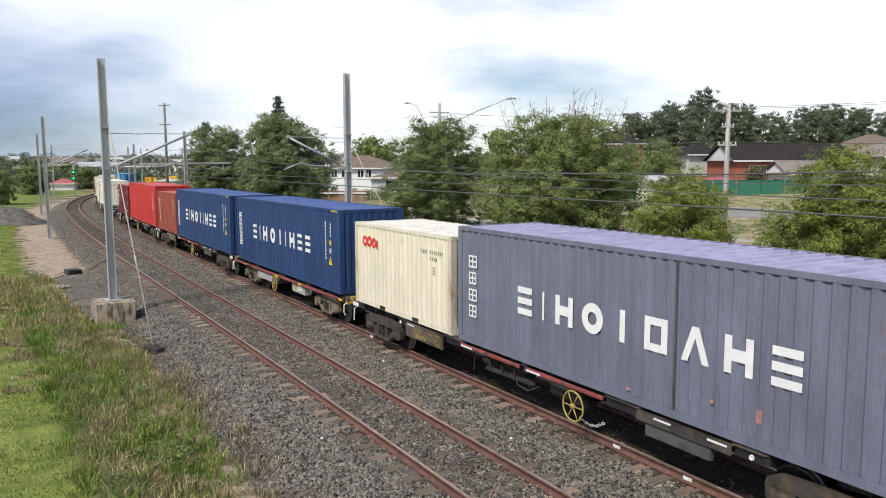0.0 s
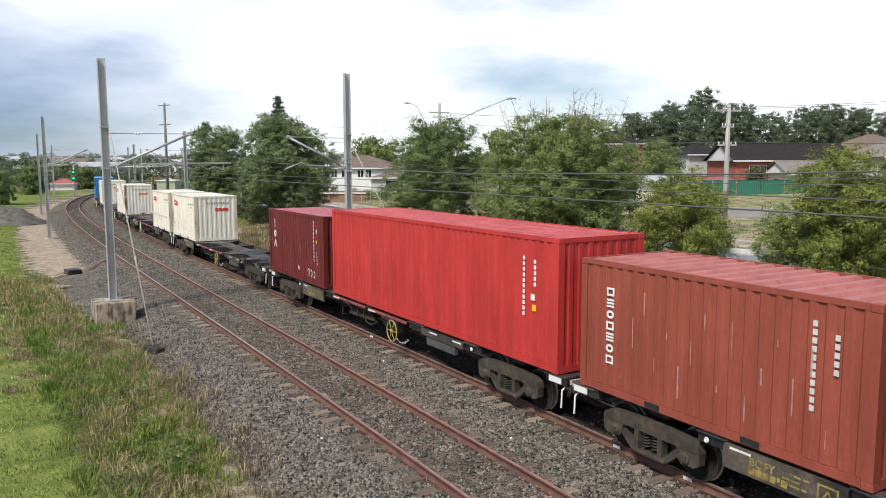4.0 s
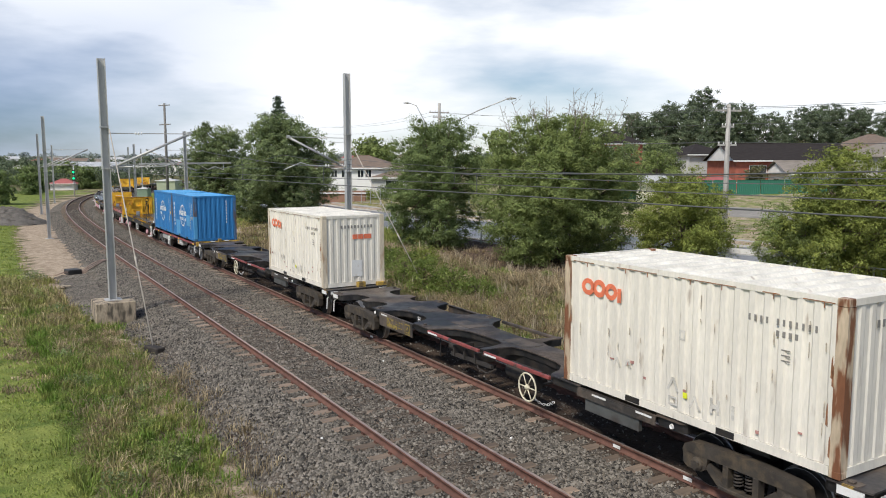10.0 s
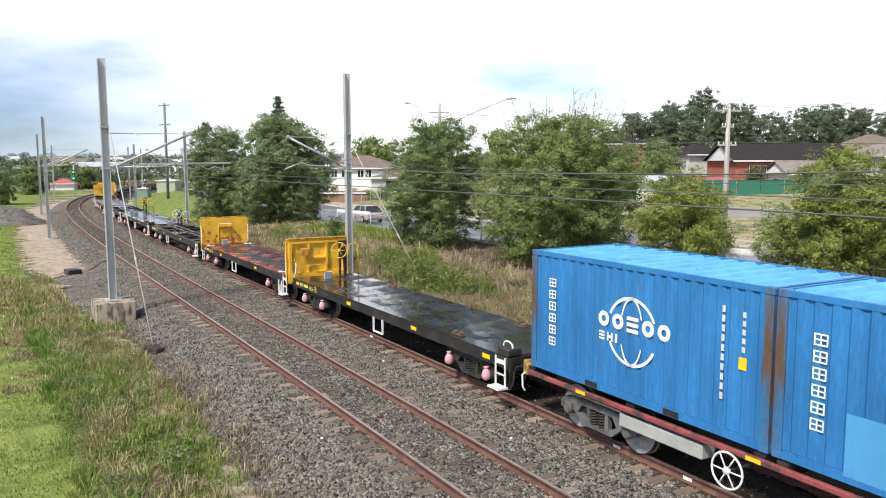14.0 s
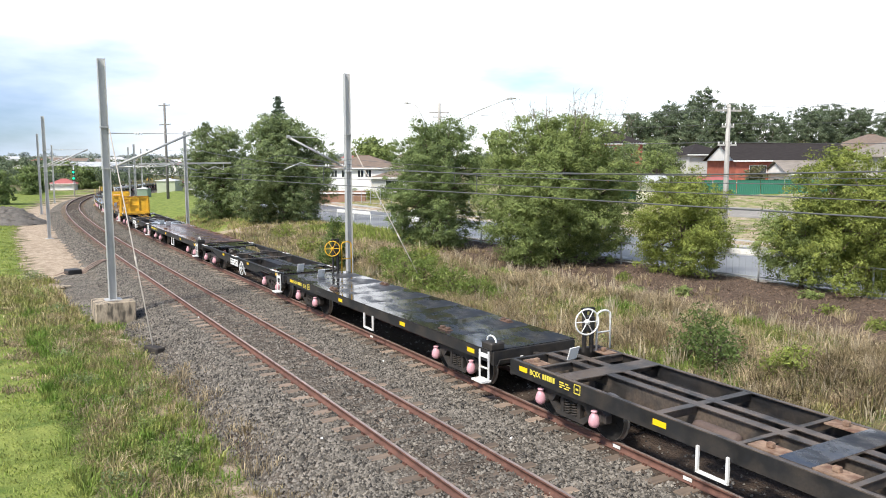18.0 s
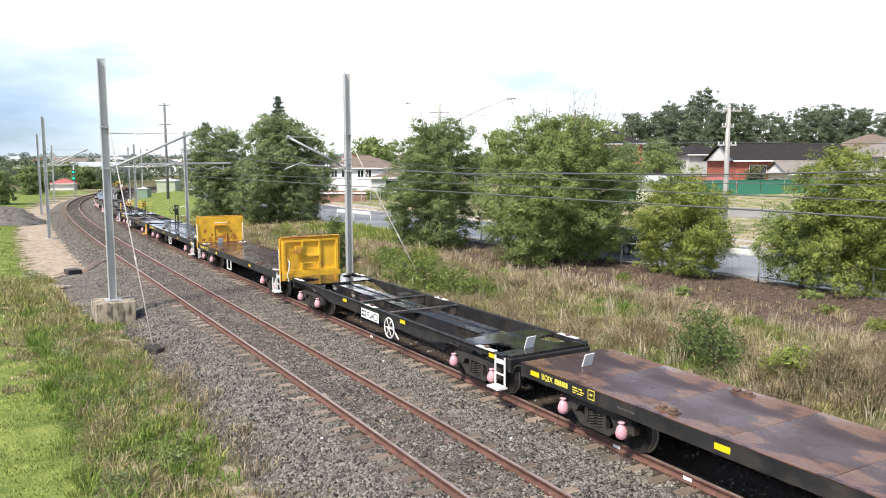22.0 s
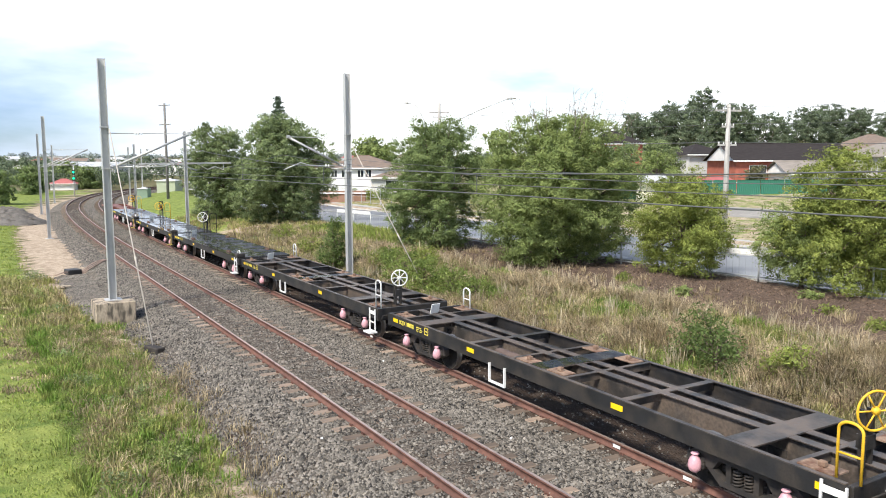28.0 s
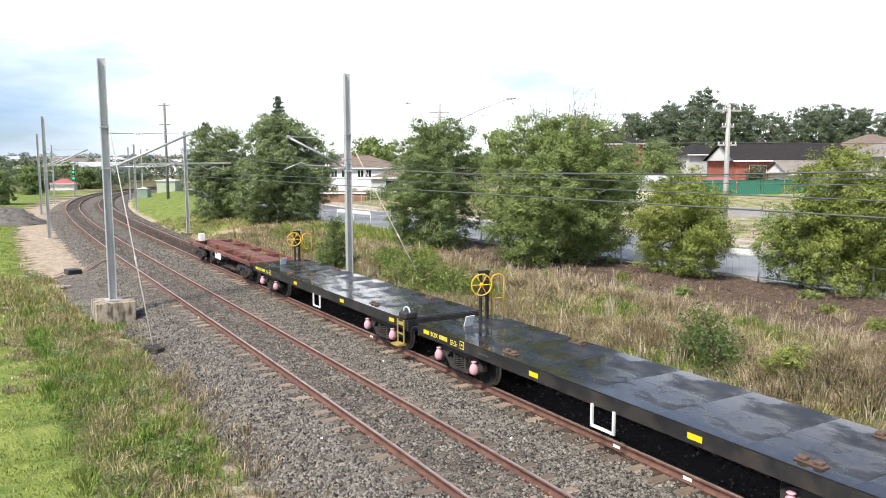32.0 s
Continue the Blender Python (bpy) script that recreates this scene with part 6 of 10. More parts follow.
def box_meshes(length, height, mat, post_mat, roof_mat):
    key = (length, height, mat.name, post_mat.name)
    if key in BOXES:
        return BOXES[key]
    hl, hw = length / 2, 1.219
    side_l, z0, z1 = length - 0.30, 0.16, height - 0.09
    wall = wall_mesh("side_panel", mat, side_l, z0, z1, lambda a, o, z: (a, 1.207 + o, z))
    end = wall_mesh("end_panel", mat, 2.438 - 0.28, z0, z1, lambda a, o, z: (-hl + 0.012 - o * 0.6, a, z))
    roof = Shape()
    prof = corrugated(length - 0.2, 2.2, 0.42 if length < 8 else 0.34, 0.055)
    n = len(prof)
    roof.add([(a, -1.15, height - 0.012 + o) for a, o in prof] + [(a, 1.15, height - 0.012 + o) for a, o in prof], [(i, i + 1, n + i + 1, n + i) for i in range(n - 1)])
    post = Shape().slab([(-hl, 1.219), (-hl, 1.05), (-hl + 0.03, 1.05), (-hl + 0.05, 1.10), (-hl + 0.12, 1.17), (-hl + 0.17, 1.19), (-hl + 0.17, 1.219)], 0.118, height - 0.118)
    cast = Shape().box(-hl - 0.003, -hl + 0.178, 1.06, 1.222, -0.001, 0.118, bevel=0.012)
    top_cast = Shape().box(-hl - 0.003, -hl + 0.178, 1.06, 1.222, height - 0.118, height + 0.004, bevel=0.012)
    low_rail = Shape().box(-hl + 0.18, hl - 0.18, 1.16, 1.212, 0.012, 0.155)
    pocket = Shape().box(-0.18, 0.18, 1.209, 1.2165, 0.022, 0.135)
    high_rail = Shape().box(-hl + 0.18, hl - 0.18, 1.15, 1.213, height - 0.095, height - 0.002)
    ends_low = Shape().box(-hl + 0.002, -hl + 0.08, -1.05, 1.05, 0.012, 0.155)
    ends_high = Shape().box(-hl + 0.002, -hl + 0.08, -1.05, 1.05, height - 0.10, height - 0.002)
    floor_ = Shape().box(-hl + 0.1, hl - 0.1, -1.14, 1.14, 0.09, 0.13)
    BOXES[key] = dict(wall=wall, end=end, roof=roof.mesh("roof", roof_mat), post=post.mesh("corner_post", post_mat), cast=cast.mesh("corner_casting", post_mat), top=top_cast.mesh("corner_casting", post_mat),
                      low=low_rail.mesh("bottom_rail", mat), high=high_rail.mesh("top_rail", mat), elow=ends_low.mesh("end_sill", mat), ehigh=ends_high.mesh("end_header", mat), floor=floor_.mesh("floor", m_black),
                      pocket=pocket.mesh("fork_pocket", m_black))
    return BOXES[key]


def container(u0, length, height, mats, label, wagon, z=1.115):
    """A shipping container whose front end lies at the train coordinate u0, on a wagon."""
    c = thing("shipping_container", label, "container", "shipping containers on the train")
    k = box_meshes(length, height, *mats)
    half_turn = FLIP
    for m in (Matrix.Identity(4), half_turn):
        part("side_panel", k["wall"], None, c, m=m)
        part("end_panel", k["end"], None, c, m=m)
        part("bottom_rail", k["low"], None, c, m=m)
        part("top_rail", k["high"], None, c, m=m)
        part("end_sill", k["elow"], None, c, m=m)
        part("end_header", k["ehigh"], None, c, m=m)
        if length < 8:
            for q in (-1.05, 1.05):
                part("fork_pocket", k["pocket"], None, c, m=m @ pose(q, 0, 0))
    for m in (Matrix.Identity(4), Matrix.Diagonal((-1, 1, 1, 1)), Matrix.Diagonal((1, -1, 1, 1)), half_turn):
        part("corner_post", k["post"], None, c, m=m)
        part("corner_casting", k["cast"], None, c, m=m)
        part("corner_casting", k["top"], None, c, m=m)
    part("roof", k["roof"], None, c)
    part("floor", k["floor"], None, c)
    w, mid, base_half, _ = next(q for q in LINKS if q[0] is wagon)
    LINKS.append((c, mid, base_half, pose(u0 + length / 2 - mid, 0, z)))
    return c


def wall_plate(sh, outline, y0=1.208, y1=1.213):
    """A thin plate of any outline in x and z on a container's side."""
    n = len(outline)
    return sh.add([(x, y0, z) for x, z in outline] + [(x, y1, z) for x, z in outline],
                  [tuple(range(n)), tuple(range(2 * n - 1, n - 1, -1))] + [(i, n + i, n + (i + 1) % n, (i + 1) % n) for i in range(n)])


def plain_mark(kind, x0, x1, z0, z1):
    """A plain shape in place of one character: f frame, o ring, = bars across, d two posts, | one post, ^ rafters, # crossed frame."""
    sh, w, h = Shape(), x1 - x0, z1 - z0
    k = min(0.27 * w, 0.23 * h)
    cx, cz = (x0 + x1) / 2, (z0 + z1) / 2
    if kind == "#":
        k *= 0.55
    if kind in "f#":
        sh.box(x0, x0 + k, 1.208, 1.213, z0, z1).box(x1 - k, x1, 1.208, 1.213, z0, z1)
        sh.box(x0 + k, x1 - k, 1.208, 1.213, z0, z0 + k).box(x0 + k, x1 - k, 1.208, 1.213, z1 - k, z1)
        if kind == "#":
            sh.box(x0 + k, x1 - k, 1.208, 1.213, cz - k * 0.5, cz + k * 0.5).box(cx - k * 0.5, cx + k * 0.5, 1.2082, 1.2128, z0 + k, z1 - k)
    elif kind == "o":
        n, k = 18, k * 1.25
        for i in range(n):
            a, b = 2 * math.pi * i / n, 2 * math.pi * (i + 1) / n
            wall_plate(sh, [(cx + (w / 2 - m) * math.cos(q), cz + (h / 2 - m) * math.sin(q)) for m, q in ((k, a), (0, a), (0, b), (k, b))])
    elif kind == "=":
        for z in (z0, cz - k / 2, z1 - k):
            sh.box(x0, x1, 1.208, 1.213, z, z + k)
    elif kind == "d":
        sh.box(x0, x0 + k, 1.208, 1.213, z0, z1).box(x1 - k, x1, 1.208, 1.213, z0, z1)
        sh.box(x0 + k, x1 - k, 1.208, 1.213, cz - k * 0.7, cz + k * 0.7)
    elif kind == "^":
        wall_plate(sh, [(x0, z0), (x0 + k, z0), (cx + k / 2, z1), (cx - k / 2, z1)])
        wall_plate(sh, [(x1 - k, z0), (x1, z0), (cx + k / 2, z1), (cx - k / 2, z1)], 1.2085, 1.2135)
    else:
        sh.box(cx - max(k, 0.06) / 2, cx + max(k, 0.06) / 2, 1.208, 1.213, z0, z1)
    return sh


def side_marks(c, u_front, length, bars, mat, label="", name="lettering", kinds=""):
    """Marks on the wall beside the tracks: (train coordinate of the rear edge, width, height above the wagon's rail, height)."""
    mid = u_front + length / 2
    for i, (u, wd, z, h) in enumerate(bars):
        x0, x1, z0, z1 = u - wd - mid, u - mid, z - 1.115, z - 1.115 + h
        sh = plain_mark(kinds[i % len(kinds)], x0, x1, z0, z1) if kinds else Shape().box(x0, x1, 1.208, 1.213, z0, z1)
        part(name, sh, mat, c, label)


def digits(u, z, n, size=0.075, step=0.125):
    """A column of small plain blocks in place of a number."""
    return [(u, size, z + step * k, size * 1.15) for k in range(n)]


def warning_triangle(c, u_front, length, u, z, size):
    mid = u_front + length / 2
    tri = part("warning_sign", wall_plate(Shape(), [(u - mid - size / 2, z - 1.115), (u - mid + size / 2, z - 1.115), (u - mid, z - 1.115 + size)]), m_reflect, c, "yellow warning triangle")
    part("sign_mark", Shape().box(u - mid - size * 0.05, u - mid + size * 0.05, 1.2135, 1.215, z - 1.115 + size * 0.15, z - 1.115 + size * 0.6), m_black, tri)


def ring_mark(c, u_front, length, u, z, r0, r1, mat, wide=1.0, a0=0.0, a1=6.2832, n=28):
    mid = u_front + length / 2
    s_ = Shape()
    pts = [(a0 + (a1 - a0) * k / n) for k in range(n + 1)]
    for a, b in zip(pts[:-1], pts[1:]):
        q = [(u - mid + wide * r * math.cos(t), z - 1.115 + r * math.sin(t)) for r, t in ((r0, a), (r1, a), (r1, b), (r0, b))]
        s_.add([(x, 1.2125, zz) for x, zz in q], [(0, 1, 2, 3)])
    part("emblem", s_, mat, c, "plain white emblem")


def blob_marks(c, u_front, length, blobs, mat, label="", kinds="o"):
    """Bold plain shapes: (train coordinate of the centre, width, height of the centre, height)."""
    mid = u_front + length / 2
    for i, (u, wd, z, h) in enumerate(blobs):
        if kinds[i] == "|":
            x0 = u - mid + wd * 0.1
            part("emblem", Shape().box(x0, x0 + 0.095, 1.208, 1.213, z - 1.115 - h / 2, z - 1.115 + h / 2), mat, c, label)
            continue
        x0, z0 = u - mid - wd / 2, z - 1.115 - h / 2
        part("emblem", plain_mark(kinds[i], x0, x0 + wd, z0, z0 + h), mat, c, label)


def end_marks(c, length, bars, mat, name="lettering"):
    """Blocks on the front end: (y of the left edge, width, z, height)."""
    for y, wd, z, h in bars:
        part(name, Shape().box(-length / 2 + 0.006, -length / 2 + 0.0115, y - wd, y, z, z + h), mat, c)


E20, E40 = 6.058, 12.192


def NUMBER(u0):
    """Plain bars in place of a container's number."""
    row = [(u0 + 1.62 - 0.105 * k, 0.036, 3.15, 0.10) for k in range(4)] + [(u0 + 1.12 - 0.105 * k, 0.036, 3.15, 0.10) for k in range(7)]
    return row + [(u0 + 1.12 - 0.105 * k, 0.05, 2.98, 0.09) for k in range(4)] + [(u0 + 1.02, 0.15, 2.62, 0.02), (u0 + 1.02, 0.15, 2.70, 0.02), (u0 + 1.02, 0.15, 2.78, 0.02)]


# Each roof colour is paler than the walls of its container.
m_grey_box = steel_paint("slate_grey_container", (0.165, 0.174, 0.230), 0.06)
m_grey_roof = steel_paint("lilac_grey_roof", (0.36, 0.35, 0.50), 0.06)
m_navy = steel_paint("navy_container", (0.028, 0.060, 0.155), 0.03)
m_navy_roof = steel_paint("paler_navy_roof", (0.09, 0.14, 0.33), 0.04)
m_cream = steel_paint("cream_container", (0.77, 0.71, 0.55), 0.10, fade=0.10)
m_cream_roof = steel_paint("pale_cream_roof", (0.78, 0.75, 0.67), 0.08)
m_cream_post = surface("rust_stained_post", (0.56, 0.45, 0.32), 0.6, vary=0.25, scale=1.2, fine=16, bump=0.1, other=(0.20, 0.083, 0.040), other_amount=0.56, other_sharp=0.10, other_scale=5.0, stretch=(1.4, 1.4, 0.3))
m_pale_post = surface("faintly_stained_post", (0.66, 0.58, 0.45), 0.6, vary=0.2, scale=1.2, fine=16, bump=0.1, other=(0.36, 0.22, 0.13), other_amount=0.26, other_sharp=0.16, other_scale=5.0, stretch=(1.4, 1.4, 0.3))
m_white_box = steel_paint("grubby_white_container", (0.78, 0.74, 0.65), 0.12, fade=0.10)
m_pale_box = steel_paint("pale_cream_container", (0.79, 0.75, 0.63), 0.08, fade=0.10)
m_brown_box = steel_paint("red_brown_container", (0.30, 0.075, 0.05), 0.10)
m_brown_roof = steel_paint("paler_red_brown_roof", (0.45, 0.16, 0.14), 0.1)
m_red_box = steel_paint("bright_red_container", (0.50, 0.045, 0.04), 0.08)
m_red_roof = steel_paint("paler_red_roof", (0.56, 0.13, 0.13), 0.08)
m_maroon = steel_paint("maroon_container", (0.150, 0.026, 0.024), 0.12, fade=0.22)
m_maroon_roof = steel_paint("paler_pink_roof", (0.47, 0.17, 0.20), 0.14)
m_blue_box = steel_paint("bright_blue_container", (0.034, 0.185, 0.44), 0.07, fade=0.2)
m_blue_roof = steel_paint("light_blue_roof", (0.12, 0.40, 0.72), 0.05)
m_blue_patch = surface("fresh_blue_patch", (0.08, 0.32, 0.60), 0.5, vary=0.06, scale=2, fine=20, bump=0.03)
m_blue_post = surface("rusty_blue_post", (0.045, 0.17, 0.36), 0.6, vary=0.3, scale=1.2, fine=16, bump=0.1, other=(0.11, 0.07, 0.05), other_amount=0.42, other_sharp=0.2, other_scale=3.0, stretch=(1.4, 1.4, 0.35))
m_red_mark = surface("red_marking", (0.68, 0.05, 0.045), 0.6, vary=0.15, scale=5, fine=40, bump=0.0)
m_orange_mark = surface("orange_marking", (0.78, 0.20, 0.10), 0.6, vary=0.15, scale=5, fine=40, bump=0.0)
m_small_dark = surface("small_dark_marking", (0.24, 0.23, 0.21), 0.6, vary=0.1, scale=5, fine=40, bump=0.0)
m_scrape = surface("scraped_paint", (0.42, 0.22, 0.19), 0.7, vary=0.3, scale=8, fine=40, bump=0.1)

m_rub = surface("dull_pink_rub", (0.27, 0.105, 0.090), 0.8, vary=0.4, scale=9, fine=40, bump=0.1)
m_pink_patch = surface("pale_pink_sticker", (0.62, 0.46, 0.42), 0.7, vary=0.2, scale=9, fine=40, bump=0.0)
m_streak = surface("brown_rust_streak", (0.27, 0.125, 0.062), 0.8, vary=0.4, scale=9, fine=40, bump=0.1)
m_ghost = surface("faded_grey_mark", (0.60, 0.575, 0.52), 0.7, vary=0.2, scale=6, fine=40, bump=0.0)
m_lime = surface("yellow_green_sticker", (0.72, 0.78, 0.04), 0.6, vary=0.1, scale=6, fine=40, bump=0.0)
m_scuff = surface("grey_brown_scuff", (0.54, 0.47, 0.37), 0.8, vary=0.35, scale=9, fine=40, bump=0.1)
m_paint_over = surface("touched_up_paint", (0.61, 0.62, 0.63), 0.6, vary=0.15, scale=3, fine=20, bump=0.05)

STOPS = (-9.1, -6.1, -3.05, 0.0, 3.05, 6.1, 9.1)
wag_a = skeletal_wagon(-5.6, 13.55, "black skeletal container wagon, fully loaded", STOPS, "dull yellow", -1.9, "BQFY")
wag_b = container_flat(13.95, 27.15, "short container wagon with tan bogie frames under a navy container", "dull yellow", 0.44, "tan", 2.1)
wag_c = skeletal_wagon(27.65, 46.75, "black skeletal container wagon, fully loaded", STOPS, "dull yellow", -1.7, "BQFY")
wag_d = skeletal_wagon(47.0, 66.25, "black skeletal container wagon under red containers", STOPS, "dull yellow", -2.0, "BQFY")
wag_e = skeletal_wagon(66.9, 86.15, "black skeletal container wagon, mostly empty", STOPS, "dull yellow", -2.0, "BQFY")
wag_f = skeletal_wagon(86.5, 105.6, "black skeletal container wagon, mostly empty", STOPS, "pale yellow", 1.55, "BQFY")
wag_g = skeletal_wagon(106.1, 125.3, "black skeletal container wagon, mostly empty", STOPS, "pale yellow", -2.04, "BQFY")
wag_h = skeletal_wagon(125.7, 144.7, "black skeletal container wagon, mostly empty", STOPS, "pale yellow", 1.4, "BQFY")
wag_i = container_flat(145.2, 157.9, "container wagon with red side rails and grey wheels")

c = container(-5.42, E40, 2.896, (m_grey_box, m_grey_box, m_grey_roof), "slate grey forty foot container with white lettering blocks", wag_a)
side_marks(c, -5.42, E40, [(4.22, 0.52, 2.22, 0.62), (3.38, 0.18, 2.22, 0.62), (2.88, 0.56, 2.22, 0.62), (2.04, 0.62, 2.22, 0.62), (1.14, 0.5, 2.22, 0.62), (0.32, 0.55, 2.22, 0.62), (-0.55, 0.6, 2.22, 0.62), (-1.45, 0.55, 2.22, 0.62), (-2.33, 0.52, 2.22, 0.62)], m_mark, kinds="=|do|f^d=")
side_marks(c, -5.42, E40, [(6.28, 0.36, 3.03, 0.30), (6.26, 0.32, 2.62, 0.30), (6.28, 0.36, 2.2, 0.30), (6.27, 0.34, 1.8, 0.30)], m_mark, kinds="#")
side_marks(c, -5.42, E40, [(-0.38, 0.05, 1.28, 2.62)], m_slate, "dark vertical joint between two wall panels", "seam")
side_marks(c, -5.42, E40, [(-0.46, 0.07, 1.28, 2.62)], m_grey_box, name="seam_post")
side_marks(c, -5.42, E40, [(-2.1, 0.10, 1.55, 0.22), (-1.2, 0.07, 1.62, 0.06), (0.75, 0.12, 1.35, 0.05)], m_scrape, name="rust_patch")
c = container(7.12, E20, 2.591, (m_cream, m_pale_post, m_cream_roof), "cream twenty foot container with a red emblem and rust stains", wag_a)
blob_marks(c, 7.12, E20, [(12.42, 0.37, 3.15, 0.33), (12.10, 0.37, 3.15, 0.35), (11.77, 0.34, 3.13, 0.32), (11.47, 0.30, 3.09, 0.27)], m_red_mark, "plain red emblem shape", "ooo|")
side_marks(c, 7.12, E20, NUMBER(7.12), m_small_dark)
for u0, wag in ((14.42, wag_b), (27.85, wag_c)):
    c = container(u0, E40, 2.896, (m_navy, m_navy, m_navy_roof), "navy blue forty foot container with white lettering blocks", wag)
    side_marks(c, u0, E40, [(u0 + a, b, 2.28, 0.62) for a, b in ((9.71, 0.49), (8.85, 0.17), (8.32, 0.55), (7.37, 0.62), (6.36, 0.46), (5.56, 0.20), (5.0, 0.55), (4.1, 0.47), (3.28, 0.50))], m_mark, kinds="=|do||d==")
    side_marks(c, u0, E40, [(u0 + 11.84, 0.40, 2.98 - 0.385 * k, 0.34) for k in range(4)], m_mark, kinds="#")
    side_marks(c, u0, E40, digits(u0 + 1.30, 2.22, 11) + digits(u0 + 0.86, 3.05, 4), m_mark)
    side_marks(c, u0, E40, [(u0 + 0.92, 0.15, 2.74, 0.17)], m_reflect, "yellow sticker", "sticker")
    side_marks(c, u0, E40, [(u0 + 0.92, 0.15, 2.46, 0.17)], m_small_mark, name="sticker")
    warning_triangle(c, u0, E40, u0 + 0.86, 2.05, 0.30)
    stripes = Shape()
    for k in range(5):
        q = -E40 / 2 + 0.22 + 0.10 * k
        wall_plate(stripes, [(q, 2.80), (q + 0.05, 2.80), (q + 0.09, 2.87), (q + 0.04, 2.87)], 1.2135, 1.216)
    part("hazard_stripe", stripes, m_reflect, c, "yellow hazard stripes")
    part("warning_sign", Shape().add([(-E40 / 2 + 0.004, y, z) for y, z in ((0.42, 1.95), (0.18, 1.95), (0.30, 2.18))], [(0, 1, 2)]), m_reflect, c, "yellow warning triangle")
c = container(40.38, E20, 2.591, (m_brown_box, m_brown_box, m_brown_roof), "red-brown twenty foot container with white lettering blocks", wag_c)
side_marks(c, 40.38, E20, [(45.70, 0.2, 3.05 - 0.22 * k, 0.16) for k in range(7)], m_mark, kinds="f=o")
side_marks(c, 40.38, E20, digits(41.38, 2.0, 11) + digits(41.03, 2.6, 5), m_small_mark)
side_marks(c, 40.38, E20, [(45.28 - 0.278 * k, 0.012 + 0.01 * (k % 3), 1.5 + 0.33 * ((k * 7) % 5), 0.12 + 0.15 * ((k * 3) % 4)) for k in range(16)], m_scrape, name="scrape")
c = container(47.2, E40, 2.896, (m_red_box, m_red_box, m_red_roof), "bright red forty foot container with a paler roof", wag_d)
side_marks(c, 47.2, E40, digits(48.45, 2.2, 11) + digits(48.05, 2.9, 5), m_mark)
side_marks(c, 47.2, E40, [(48.1, 0.13, 2.35, 0.14)], m_reflect, "yellow sticker", "sticker")
side_marks(c, 47.2, E40, [(48.15, 0.14, 2.58, 0.14)], m_mark, name="sticker")
c = container(60.2, E20, 2.591, (m_maroon, m_maroon, m_maroon_roof), "maroon twenty foot container with scrapes and a paler pink roof", wag_d)
side_marks(c, 60.2, E20, [(65.62, 0.22, 2.98, 0.34), (65.62, 0.26, 2.58, 0.28), (65.64, 0.30, 2.18, 0.28)], m_mark, kinds="|o^")
rub = random.Random(60)
for k in range(46):
    x, z, h, wd = -2.6 + 0.278 * rub.randrange(20) + rub.uniform(-0.04, 0.04), rub.uniform(0.3, 1.7), rub.uniform(0.06, 0.5), rub.uniform(0.005, 0.016)
    part("scrape", wall_plate(Shape(), [(x - wd * 0.3, z), (x + wd * 0.4, z), (x + wd, z + h * 0.6), (x + wd * 0.2, z + h), (x - wd, z + h * 0.7)], 1.208, 1.2115), m_rub, c, "pale vertical rub mark")
part("sticker", wall_plate(Shape(), [(-0.52, 0.40), (-0.36, 0.42), (-0.34, 0.50), (-0.43, 0.58), (-0.54, 0.50)]), m_pink_patch, c, "torn pale pink sticker")
side_marks(c, 60.2, E20, [(61.5, 0.12, 1.42, 0.05), (65.95, 0.05, 2.42, 0.06)], m_pink_patch, name="sticker")
side_marks(c, 60.2, E20, [(61.2, 0.06, 2.0 + 0.14 * k, 0.1) for k in range(11)] + [(60.93, 0.1, 3.05, 0.14)] + [(60.9, 0.05, 1.9 + 0.13 * k, 0.09) for k in range(4)], m_small_mark)
side_marks(c, 60.2, E20, [(60.95, 0.1, 2.68, 0.12)], m_reflect)
for k in range(3):
    ring_mark(c, 60.2, E20, 61.75 - 0.28 * k, 1.55 - 0.02 * k, 0.09, 0.13, m_mark, 0.8, 0.5 * k, 4.6 + 0.5 * k, 12)
